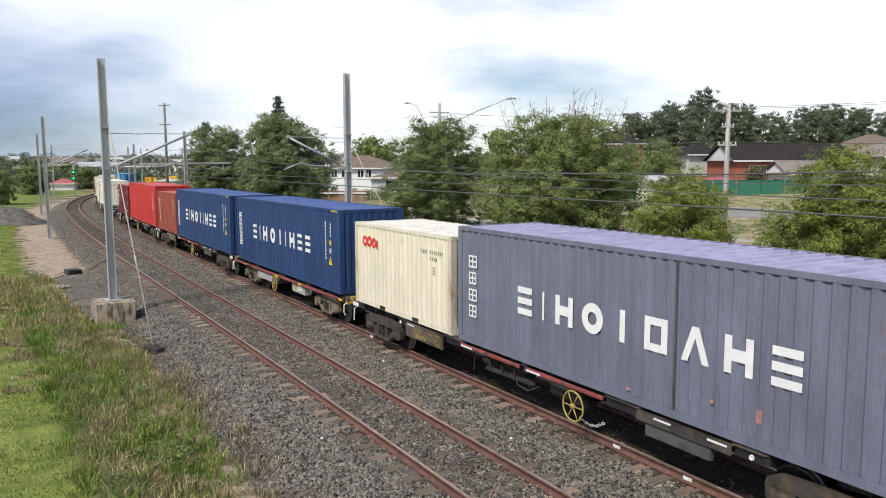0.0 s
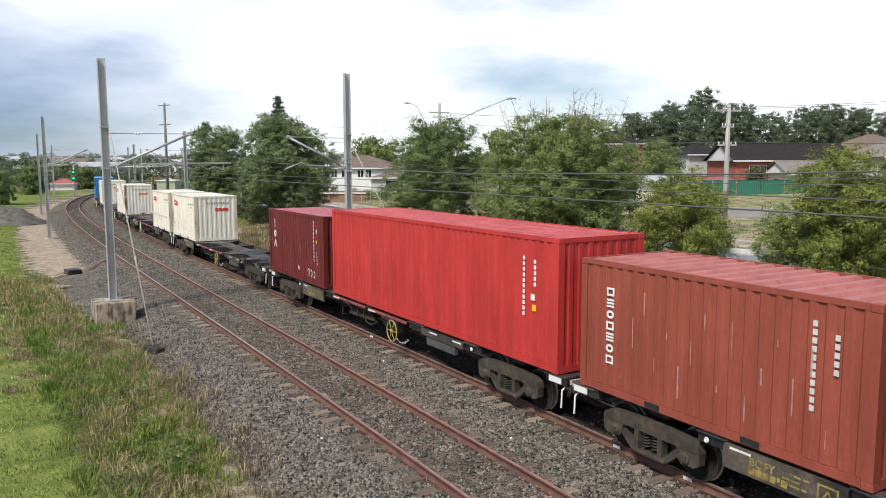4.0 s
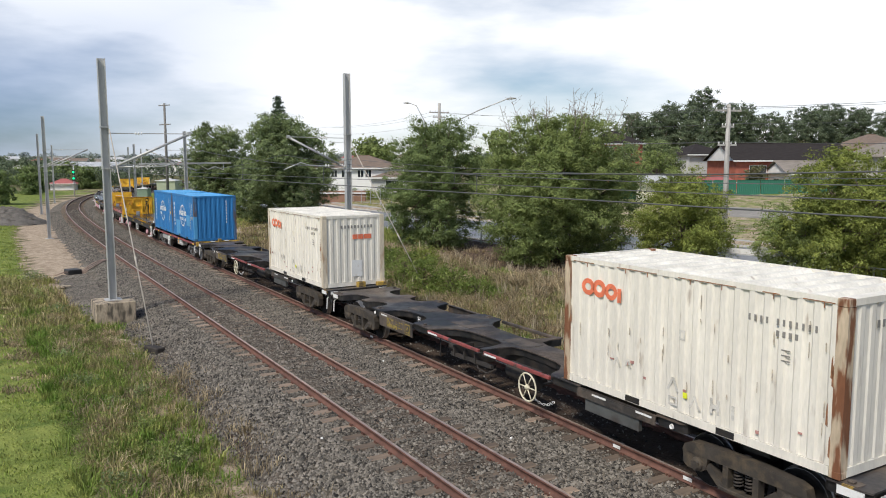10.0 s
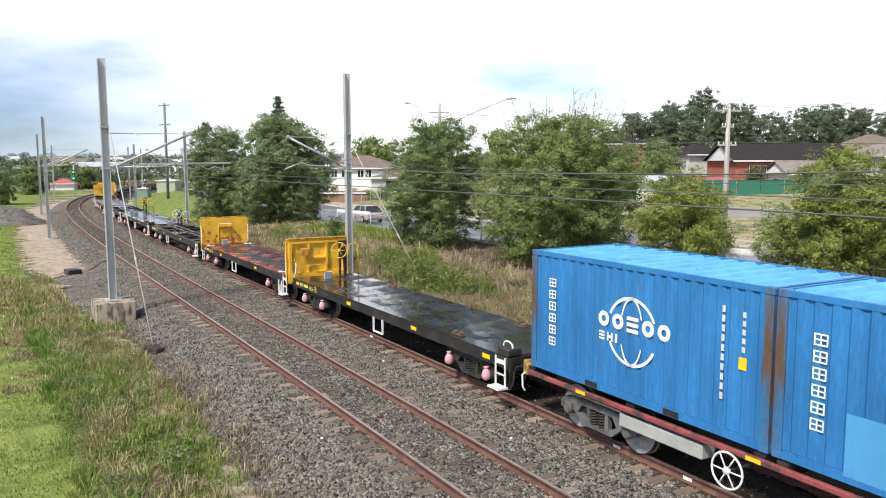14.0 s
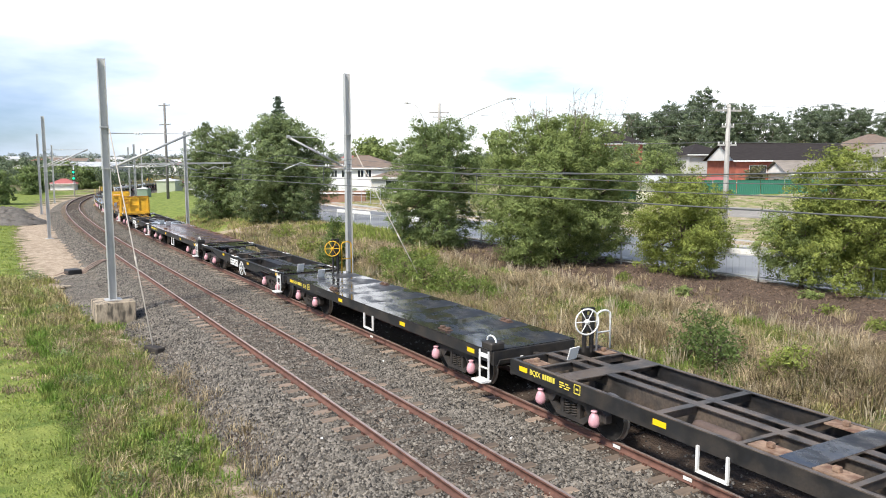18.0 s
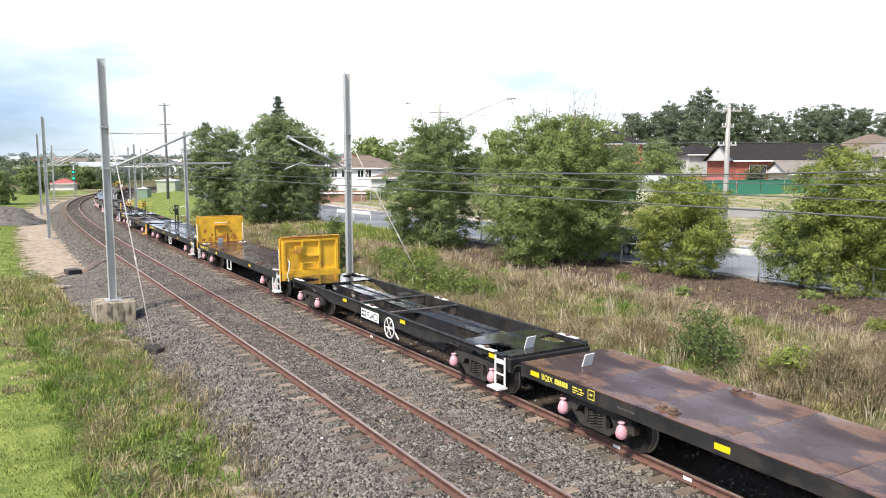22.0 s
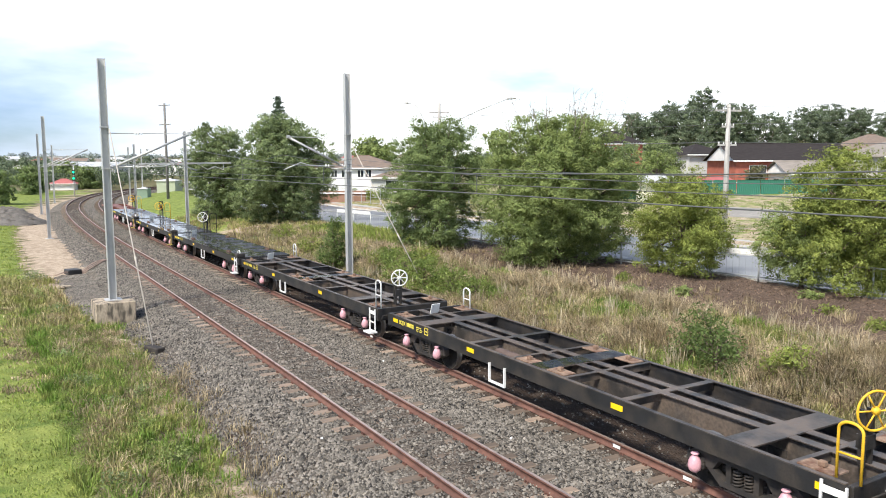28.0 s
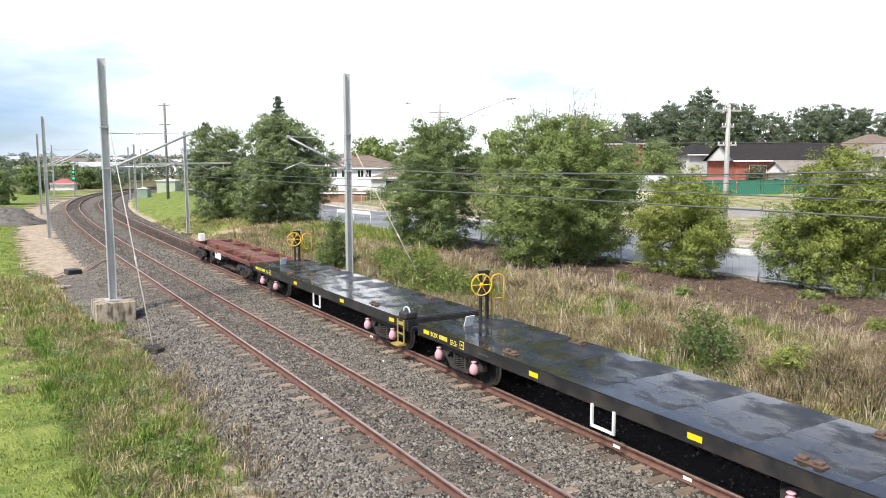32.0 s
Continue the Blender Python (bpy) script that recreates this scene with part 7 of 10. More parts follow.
for u0, wag in ((79.65, wag_e), (86.75, wag_f), (106.55, wag_g), (126.0, wag_h)):
    mats = (m_pale_box, m_pale_post, m_cream_roof) if u0 < 100 else (m_white_box, m_cream_post if u0 < 120 else m_pale_post, m_cream_roof)
    c = container(u0, E20, 2.591, mats, ("cream twenty foot container, red emblem, faintly stained posts" if u0 < 100 else "grubby white twenty foot container, orange emblem, " + ("rusty posts" if u0 < 120 else "rust-tinged posts")), wag)
    mk = m_red_mark if u0 < 100 else m_orange_mark
    blob_marks(c, u0, E20, [(u0 + 5.36, 0.37, 3.15, 0.33), (u0 + 5.04, 0.37, 3.15, 0.35), (u0 + 4.71, 0.34, 3.13, 0.32), (u0 + 4.41, 0.30, 3.09, 0.27)], mk, "plain emblem shape", "ooo|")
    side_marks(c, u0, E20, NUMBER(u0), m_small_dark)
    wear = random.Random(int(u0))
    ribs = [u0 + 0.32 + 0.278 * q for q in range(20)]
    side_marks(c, u0, E20, [(wear.choice(ribs) + wear.uniform(-0.02, 0.02), wear.uniform(0.008, 0.02), wear.uniform(1.35, 3.3), wear.uniform(0.05, 0.28)) for _ in range(38 if u0 < 100 else 30)], m_scuff, name="scuff")
    side_marks(c, u0, E20, [(wear.uniform(u0 + 0.4, u0 + 5.7), wear.uniform(0.05, 0.12), wear.uniform(1.3, 1.9), wear.uniform(0.03, 0.07)) for _ in range(7)], m_scrape, name="rust_patch")
    if u0 == 86.75:
        side_marks(c, u0, E20, [(u0 + 5.3, 0.75, 2.08, 0.07), (u0 + 4.5, 0.85, 2.04, 0.10), (u0 + 3.1, 2.4, 2.00, 0.09)], m_paint_over, "pale blue-grey band of touched-up paint", "paint_patch")
        side_marks(c, u0, E20, [(u0 + 3.45, 0.10, 1.98, 0.08)], m_blue_patch, "small blue sticker", "sticker")
    end_marks(c, E20, [(0.05, 0.2, 1.72, 0.17), (-0.17, 0.2, 1.72, 0.17), (-0.40, 0.3, 1.72, 0.17)], mk)
    end_marks(c, E20, [(0.5 - 0.13 * k, 0.06, 2.12, 0.11) for k in range(10)], m_small_dark)
    for k, ln in enumerate((0.5, 0.3, 0.9, 0.4, 0.7, 0.35, 0.6)):
        x = -2.75 + 0.8 * k + wear.uniform(-0.15, 0.15)
        part("rust_streak", Shape().box(x, x + ln, 1.2132, 1.2145, 2.50, 2.515).box(x + ln * 0.3, x + ln * 0.3 + 0.02, 1.2132, 1.2145, 2.42, 2.4995), m_streak, c, "brown rust along the top rail")
    for k in range(9 if u0 > 100 else 3):
        x, z = wear.choice((-2.86, -2.84, -2.80, 2.82, 2.84)), wear.uniform(0.2, 2.1)
        part("rust_streak", wall_plate(Shape(), [(x, z), (x + 0.035, z + 0.03), (x + 0.03, z + 0.26), (x + 0.012, z + 0.36)]), m_streak, c, "brown rust beside the corner post")
    if u0 > 100:
        side_marks(c, u0, E20, [(u0 + 3.25, 0.28, 1.62, 0.24), (u0 + 3.2, 0.2, 1.36, 0.16), (u0 + 2.75, 0.26, 1.42, 0.22), (u0 + 2.3, 0.2, 1.45, 0.26), (u0 + 1.95, 0.22, 1.45, 0.24), (u0 + 3.0, 0.13, 2.55, 0.18), (u0 + 4.6, 0.18, 1.75, 0.16), (u0 + 4.3, 0.16, 1.78, 0.16)], m_ghost, "faint grey trace of removed marks", "faded_mark", kinds="^f^d|f^^")
        side_marks(c, u0, E20, [(u0 + 2.88, 0.09, 1.55, 0.10)], m_lime, "yellow-green sticker", "sticker")
        end_marks(c, E20, [(0.1, 0.42, 0.35, 0.6)], m_white, "fresh_patch")
        for y0, y1, z1 in ((-0.36, -0.06, 0.16), (-1.2, -0.85, 0.10), (0.95, 1.2, -0.02)):
            part("lock_bracket", Shape().box(-E20 / 2 - 0.2, -E20 / 2 - 0.01, y0, y1, -0.14, z1, bevel=0.01), m_mustard, c, "mustard steel bracket")
for u0 in (145.5, 151.62):
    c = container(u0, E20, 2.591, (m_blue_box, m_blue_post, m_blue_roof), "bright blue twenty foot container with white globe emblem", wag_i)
    cu = u0 + 3.0
    for wide in (1.0, 0.45):
        ring_mark(c, u0, E20, cu, 2.45, 0.60, 0.66, m_mark, wide, 0.45, 2.7)
        ring_mark(c, u0, E20, cu, 2.45, 0.60, 0.66, m_mark, wide, 3.6, 5.83)
    side_marks(c, u0, E20, [(cu + 0.90 - 0.39 * k, 0.30, 2.44, 0.30) for k in range(5)], m_mark, kinds="oo=oo")
    side_marks(c, u0, E20, [(cu + 0.87 - 0.225 * k, 0.15 if k not in (2, 5) else 0.05, 2.17, 0.17) for k in range(8 if u0 < 150 else 3)], m_mark, kinds="=d|f|d|=")
    side_marks(c, u0, E20, [(u0 + 5.45, 0.22, 2.98 - 0.25 * k, 0.18) for k in range(6)], m_mark, kinds="#")
    side_marks(c, u0, E20, [(u0 + 0.95, 0.06, 1.75 + 0.16 * k, 0.11) for k in range(10)] + [(u0 + 0.55, 0.06, 2.6 + 0.14 * k, 0.09) for k in range(5)], m_small_mark)
    side_marks(c, u0, E20, [(u0 + 0.6, 0.15, 2.32, 0.2)], m_reflect)
    if u0 < 150:
        side_marks(c, u0, E20, [(u0 + 4.9, 1.1, 1.22, 0.9), (u0 + 2.0, 0.9, 1.9, 0.65)], m_blue_patch, "lighter blue repaired patch", "paint_patch")
        part("paint_patch", Shape().box(-E20 / 2 - 0.005, -E20 / 2 + 0.178, 1.04, 1.2235, 0.125, 1.42), m_blue_patch, c, "lighter blue repainted post")
        end_marks(c, E20, [(-0.62, 0.05, 1.0 + 0.17 * k, 0.11) for k in range(8)], m_mark)

flat_wagon(158.5, 172.9, "flat wagon with a wet black steel deck", m_deck, post=("yellow", m_yellow))
flat_wagon(173.5, 187.6, "flat wagon with a flaking red deck and yellow end walls", m_deck_red, bulkheads=True)
lattice_wagon(188.4, 202.8, "open-frame wagon with rusty lock plates", post=("white", m_white), hoop_rear=False)
flat_wagon(203.6, 218.0, "flat wagon with a wet black steel deck", m_deck, post=("yellow", m_yellow))
spine_wagon(218.7, 232.1, "black spine wagon with a white placard and handbrake wheel")
flat_wagon(232.7, 247.5, "flat wagon with a patched brown plate deck", m_deck_brown, post=None, inset=2.25)
spine_wagon(248.1, 262.6, "black spine wagon with a white placard and handbrake wheel")
flat_wagon(263.8, 278.1, "flat wagon with a wet brown deck and yellow end walls", m_deck_plum, bulkheads=True)
flat_wagon(278.8, 293.3, "flat wagon with a wet black steel deck", m_deck, post=("black", m_white))
lattice_wagon(294.2, 308.1, "open-frame wagon with black plates at its ends", "yellow", plates=((-6.9, -3.9), (4.2, 6.9)), post=("yellow", m_yellow))
lattice_wagon(309.0, 323.4, "open-frame wagon with a yellow handbrake wheel", plates=(), wheel_front="yellow")
lattice_wagon(324.2, 338.6, "open-frame wagon with a white handbrake wheel", plates=(), wheel_front="white")
flat_wagon(339.2, 353.6, "flat wagon with a wet black steel deck", m_deck, post=("white", m_black))
flat_wagon(354.2, 368.6, "flat wagon with a wet black steel deck", m_deck, step="yellow", post=("yellow", m_yellow))
flat_wagon(369.3, 383.8, "flat wagon with a wet black steel deck", m_deck, step="yellow", post=("yellow", m_yellow))


def last_wagon(u0, u1):
    w, mid, half = base(u0, u1, "short red-brown skeletal wagon at the train's tail", "", 1.5)
    for k in (-1, 1):
        part("side_rail", Shape().box(-half, half, 1.15 * k - 0.07, 1.15 * k + 0.07, 0.92, 1.08, bevel=0.012), m_brown_frame, w, "worn red-brown side rail")
    part("spine", Shape().box(-half, half, -0.38, 0.38, 0.62, 1.07, bevel=0.02), m_brown_frame, w, "red-brown centre girder")
    for x in (-half + 0.15, -half + 2.9, 0.0, half - 2.9, half - 0.15):
        part("cross_member", Shape().box(x - 0.16, x + 0.16, -1.25, 1.25, 0.9, 1.075, bevel=0.012), m_brown_frame, w)
    part("placard", Shape().box(-0.8, 0.3, 1.222, 1.234, 0.66, 0.98), m_white, w, "white data placard")
    part("end_box", Shape().box(half - 0.5, half - 0.1, 0.5, 0.8, 1.076, 1.5, bevel=0.02), m_white, w, "white end-of-train marker box")
    return w


last_wagon(384.5, 396.2)

# ---------------------------------------------------------------- masts, wires and poles
def h_column(s_, h, w=0.25, d=0.25, web=0.02, flange=0.022, z0=0.0):
    a, b, e = w / 2, d / 2, d / 2 - flange
    return s_.slab([(-a, -b), (a, -b), (a, -e), (web / 2, -e), (web / 2, e), (a, e), (a, b), (-a, b), (-a, e), (-web / 2, e), (-web / 2, -e), (-a, -e)], z0, h)


def insulator(name, parent, p, axis_to, n=3, size=0.075):
    p, q = Vector(p), Vector(axis_to)
    s_ = Shape()
    a = (q - p)
    s_.tube([p, q], 0.02, 6)
    for k in range(n):
        c = p + a * ((k + 0.6) / (n + 0.2))
        e = a.normalized() * 0.02
        s_.tube([c - e, c, c + e], [0.03, size, 0.03], 10)
    part(name, s_, m_porcelain, parent, "white porcelain insulator", smooth=True)


def mast(s, d, top, base_z, arm_side, reach=3.0, arm_z=6.15, label="galvanised steel overhead line mast", w=0.26, block=0.0, arms=True):
    """A steel mast with the arm that holds the wires over the track; arm_side: +1 towards larger d."""
    m = upon(s, d, base_z)
    t = thing("line_mast", label, "mast", "overhead line masts", m=m)
    h = top - base_z
    part("column", h_column(Shape(), h, w, w), m_galv, t)
    part("base_plate", Shape().box(-0.3, 0.3, -0.3, 0.3, 0.0, 0.035), m_galv, t)
    y = -1.0 * arm_side
    if arms:
        z1, z0 = arm_z - base_z, arm_z - 1.35 - base_z
        part("top_tie", Shape().tube([(0, y * 0.13, z1), (0, y * reach, z1 + 0.02)], 0.018, 6), m_galv, t)
        part("arm_strut", Shape().tube([(0, y * 0.45, z0 + 0.14), (0, y * reach, z1)], 0.05, 8), m_galv, t, smooth=True)
        insulator("insulator", t, (0, y * 0.13, z0), (0, y * 0.48, z0 + 0.15))
        insulator("insulator", t, (0, y * reach * 0.34, z1), (0, y * (reach * 0.34 + 0.34), z1))
        zr = 5.45 - base_z
        reg = Shape().tube([(0, y * 0.13, zr), (0, y * (reach - 1.0), zr + 0.03), (0, y * (reach - 0.55), zr + 0.16), (0, y * (reach + 0.25), zr - 0.15)], 0.024, 6)
        part("registration_arm", reg, m_galv, t, smooth=True)
        insulator("insulator", t, (0, y * 0.9, zr + 0.01), (0, y * 1.2, zr + 0.015), 2, 0.1)
        part("head_fitting", Shape().box(-0.06, 0.06, y * reach - 0.08, y * reach + 0.08, z1 - 0.04, z1 + 0.1, bevel=0.015), m_galv, t)
    for zz in (h * 0.55, h * 0.72):
        part("band", Shape().box(-w / 2 - 0.02, w / 2 + 0.02, -w / 2 - 0.02, w / 2 + 0.02, zz, zz + 0.05), m_galv, t)
    return t


mast(22.6, -7.35, 9.55, 0.28, 1, 3.15, 6.75, "tall galvanised steel mast standing on a concrete block", 0.28)
block = solo("mast_footing", Shape().box(-0.72, 0.72, -0.72, 0.72, -0.75, 0.28, bevel=0.03), m_concrete, "stained square concrete block under a steel mast", "footing", m=upon(22.6, -7.35, 0))
mast(24.2, 3.45, 9.75, -0.45, -1, 2.9, 6.75, w=0.27)
mast(59.8, -7.35, 9.35, -0.45, 1, 3.1, 6.7, w=0.25)
mast(58.6, 3.3, 8.3, -0.4, -1, 3.1, 6.7, w=0.25)
mast(93.0, -7.3, 9.1, -0.4, 1, 3.1, 6.5, w=0.25)
mast(93.4, 3.3, 8.0, -0.3, -1, 3.1, 6.5, w=0.25)
mast(121.0, -7.3, 8.4, -0.4, 1, 3.1, 6.5, w=0.22)
mast(124.0, 3.4, 8.2, -0.4, -1, 3.1, 6.5, w=0.22)
mast(150.0, 3.4, 8.4, -0.4, -1, 3.1, 6.5, w=0.22)
# a feeder boom behind the right-hand mast
boom = thing("signal_boom", "galvanised boom between masts over the tracks", "boom", m=upon(59.4, 3.1, 0))
part("beam", Shape().beam((0, 3.4, 5.55), (0, -4.3, 5.62), 0.14, 0.16), m_galv, boom)
part("hanger", Shape().tube([(0, -1.4, 5.55), (0, -2.2, 5.05), (0, -2.9, 5.3), (0, -3.6, 5.0), (0, -3.6, 5.6)], 0.035, 6), m_galv, boom, smooth=True)

# guys
def guy(p0, p1, label, mat=None, r=0.022):
    g = thing("guy_wire", label, "guy wire", "guy wires")
    p0, p1 = Vector(p0), Vector(p1)
    part("strand", Shape().tube([p0, p1], r, 6), mat or m_rope, g, smooth=True)
    mid = p0.lerp(p1, 0.62)
    part("guard", Shape().tube([mid, p0.lerp(p1, 0.66)], r * 1.6, 8), m_rope, g, smooth=True)
    return g


a_top, a_foot = place(22.4, -7.2, 6.9), place(16.7, -6.95, -0.45)
guy(a_top, a_foot, "pale guy wire from the tall mast to the ballast")
solo("guy_anchor", Shape().box(-0.45, 0.35, -0.16, 0.16, -0.2, 0.1, bevel=0.03), m_bogie, "rusty buried anchor block of a guy wire", "anchor", m=upon(16.6, -6.95, -0.48, 20))
b_top, b_foot = place(24.0, 3.6, 6.4), place(20.0, 5.3, -0.1)
guy(b_top, b_foot, "pale guy wire from the steel mast to the grass bank")


def strung(name, pts, r, label, mat=None, sag=0.0, group="overhead wires"):
    """A wire through supports, sagging between them."""
    full = []
    for a, b in zip(pts[:-1], pts[1:]):
        for k in range(8):
            t = k / 8
            p = Vector(a).lerp(Vector(b), t)
            full.append((p.x, p.y, p.z - sag * 4 * t * (1 - t)))
    full.append(tuple(pts[-1]))
    return solo(name, Shape().tube(full, r, 5), mat or m_wire, label, "wire", group, smooth=True)


MASTS_S = (-62, -20, 23.5, 59.2, 93.2, 122.0, 150.0, 185.0)
for d0, contact, carrier, sag in ((0.0, 5.02, 5.95, 0.75), (-APART, 5.06, 6.2, 0.80)):
    z_c = [contact] * len(MASTS_S)
    strung("contact_wire", [place(s, d0 + (0.18 if k % 2 else -0.18), contact) for k, s in enumerate(MASTS_S)], 0.010, "dark contact wire over the track")
    strung("carrier_wire", [place(s, d0, carrier) for s in MASTS_S], 0.009, "dark sagging carrier wire over the track", sag=sag)
    for (s0, s1) in zip(MASTS_S[1:4], MASTS_S[2:5]):
        for k in (1, 2, 3, 4, 5):
            t = k / 6
            s = s0 + (s1 - s0) * t
            p, q = place(s, d0, contact), place(s, d0, carrier - sag * 4 * t * (1 - t))
            solo("dropper", Shape().tube([p, q], 0.007, 4), m_wire, "thin dropper between two wires", "wire", "droppers")
strung("feeder_wire", [place(s, 3.3, 5.75) for s in MASTS_S], 0.008, "dark feeder wire along the masts", sag=0.5)


def timber_pole(s, d, z0, top, arms, label, lean=0.0, r=0.15, timber=m_wood_pole):
    t = thing("power_pole", label, "power pole", "power poles", m=upon(s, d, z0))
    h = top - z0
    part("pole", Shape().tube([(0, 0, -0.3), (lean * 0.5, 0, h * 0.5), (lean, 0, h)], [r * 1.15, r, r * 0.78], 12), timber, t, smooth=True)
    for z, half, turn in arms:
        a = part("cross_arm", Shape().box(-half, half, -0.05, 0.05, -0.06, 0.06), timber, t, m=pose(lean * z / h, 0.02, z, 0, 0, turn))
        for k in (-0.92, -0.4, 0.4, 0.92):
            part("insulator", Shape().lathe([(0.02, 0.06), (0.05, 0.09), (0.03, 0.14), (0.055, 0.17), (0.02, 0.22)], "z", 8, (half * k, 0, 0)), m_porcelain, a)
    return t


timber_pole(24.8, 31.0, 0.5, 9.35, ((8.45, 1.0, 75), (6.2, 0.7, 75), (7.4, 0.45, 75)), "pale weathered power pole with cross-arms and wires", r=0.17)
timber_pole(63.8, 31.2, 0.6, 12.0, ((10.4, 1.1, 75), (9.9, 0.7, 75)), "weathered power pole rising behind the roadside trees", r=0.2)
timber_pole(109.5, 8.6, 0.0, 14.25, ((13.95, 1.35, 30), (11.2, 1.35, 30)), "tall dark leaning power pole with two cross-arms", -0.1, 0.19, surface("dark_pole_timber", (0.175, 0.165, 0.155), 0.9, vary=0.25, scale=3, fine=24, bump=0.3, stretch=(4, 4, 0.25)))
timber_pole(-12.0, 31.0, 0.5, 9.5, ((8.7, 1.0, 75),), "pale weathered power pole with cross-arms and wires")
lamp_arm = thing("street_lamp", "street lamp on a long outreach arm above the road", "street lamp", "street lamps")
lp, lq = Vector((0.9, 84.8, 9.8)), Vector((6.7, 80.0, 12.1))
part("arm", Shape().tube([lp, lp.lerp(lq, 0.5) + Vector((0, 0, 0.12)), lq], 0.06, 8), m_galv, lamp_arm, smooth=True)
part("lantern", Shape().tube([lq, lq + Vector((0.3, -0.1, 0.02)), lq + Vector((0.85, -0.2, 0.0))], [0.07, 0.13, 0.06], 8), m_silver, lamp_arm, smooth=True)
lamp_2 = thing("street_lamp", "street lamp on a thin arm behind the trees", "street lamp", "street lamps")
lq2 = Vector((-4.0, 95.0, 12.8))
part("arm", Shape().tube([(-1.2, 95, 1.0), (-1.4, 95, 7.5), (-2.2, 95, 10.6), (-3.2, 95, 12.5), lq2], [0.1, 0.08, 0.06, 0.05, 0.05], 8), m_galv, lamp_2, smooth=True)
part("lantern", Shape().tube([lq2, lq2 + Vector((-0.3, 0, 0.05)), lq2 + Vector((-0.8, 0, 0.03))], [0.05, 0.12, 0.05], 8), m_silver, lamp_2, smooth=True)
for k, (dz, off) in enumerate(((8.6, 0.9), (8.6, -0.9), (6.4, 0.6), (7.6, 0.2), (6.4, -0.6))):
    strung("power_line", [place(-60, 31 + off, dz + 0.6), place(-12, 31 + off, dz + 0.7), place(24.8, 31 + off, dz + 0.5), place(63.8, 31.2 + off, dz + 2.4), place(105, 31.2 + off, dz + 2.4)], 0.012, "dark power line between roadside poles", sag=0.5, group="power lines")
# signal
sig = thing("railway_signal", "railway signal on a post showing two green lights", "signal", m=upon(142.5, -7.2, -0.3))
part("post", Shape().tube([(0, 0, 0), (0, 0, 5.6)], 0.08, 10), m_galv, sig, smooth=True)
part("ladder", Shape().beam((0.3, -0.2, 0), (0.3, -0.2, 4.6), 0.04, 0.04).beam((0.3, 0.2, 0), (0.3, 0.2, 4.6), 0.04, 0.04), m_galv, sig)
m_green_light = glow("green_signal_light", (0.0, 0.62, 0.22), 1.6)
for z in (4.3, 3.2):
    hd = part("signal_head", Shape().box(-0.2, 0.08, -0.24, 0.24, z - 0.42, z + 0.42, bevel=0.04), m_black, sig, "black signal head")
    part("lens", Shape().lathe([(0.19, -0.215), (0.17, -0.235)], "x", 16, (0, 0, z + 0.05)), m_green_light, hd, "lit green lens")

# ---------------------------------------------------------------- trees and plants
def leaf_mat(name, dark, light, translucent=0.25):
    return surface(name, tuple((a + b) / 2 for a, b in zip(dark, light)), 0.55, vary=0.34, scale=0.7, fine=5.0, bump=0.0, other=light, other_amount=0.42, other_sharp=0.26, other_scale=1.5, island=True, random=0.26, world_space=True, specular=0.14, translucent=translucent)


m_bark = surface("grey_brown_bark", (0.14, 0.105, 0.08), 0.9, vary=0.3, scale=4, fine=30, bump=0.5, stretch=(1, 1, 0.3))
m_twig = surface("pale_bare_twigs", (0.21, 0.17, 0.14), 0.9, vary=0.25, scale=4, fine=30, bump=0.1)
m_leaf_mid = leaf_mat("mid_green_leaves", (0.075, 0.118, 0.040), (0.285, 0.340, 0.115))
m_leaf_dark = leaf_mat("dark_green_leaves", (0.092, 0.134, 0.060), (0.262, 0.318, 0.140))
m_leaf_deep = leaf_mat("deep_green_leaves", (0.070, 0.110, 0.042), (0.245, 0.309, 0.117))
m_leaf_yellow = leaf_mat("yellow_green_leaves", (0.098, 0.143, 0.035), (0.290, 0.325, 0.080))
m_leaf_fresh = leaf_mat("fresh_green_leaves", (0.080, 0.130, 0.032), (0.24, 0.30, 0.080))
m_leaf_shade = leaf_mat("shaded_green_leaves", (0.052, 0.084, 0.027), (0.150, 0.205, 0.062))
m_leaf_pine = leaf_mat("blue_green_needles", (0.04, 0.07, 0.04), (0.09, 0.13, 0.075))
# Greyed for far trees: distance haze put into the leaf colour.
m_leaf_far = leaf_mat("hazed_green_leaves", (0.075, 0.105, 0.062), (0.17, 0.21, 0.125))
m_leaf_dry = leaf_mat("thin_pale_leaves", (0.08, 0.085, 0.035), (0.20, 0.19, 0.10))


def leaves(points, size, rng, droop=0.3, outs=None):
    """Small pointed leaves at points: vertices and faces; outs: the way that each one's face looks."""
    n = len(points)
    if outs is None:
        a = rng.uniform(0, 2 * np.pi, n)
        e = rng.uniform(-0.9, 0.9, n) - droop
        ax = np.stack([np.cos(a) * np.cos(e), np.sin(a) * np.cos(e), np.sin(e)], 1)
        up = rng.normal(0, 1, (n, 3)) + np.array([0, 0, 0.8])
        side = np.cross(ax, up)
    else:
        face = outs + rng.normal(0, 0.42, (n, 3)) + np.array([0, 0, 0.25])
        ax = np.cross(face, rng.normal(0, 1, (n, 3)))
        ax /= np.linalg.norm(ax, axis=1)[:, None] + 1e-9
        side = np.cross(face, ax)
    side /= np.linalg.norm(side, axis=1)[:, None] + 1e-9
    ln = size * rng.uniform(0.6, 1.4, n)[:, None]
    w = ln * rng.uniform(0.24, 0.38, n)[:, None]
    v = np.stack([points - side * w, points + side * w * 0.8, points + ax * ln], 1).reshape(-1, 3)
    f = np.arange(3 * n).reshape(n, 3)
    return v, f


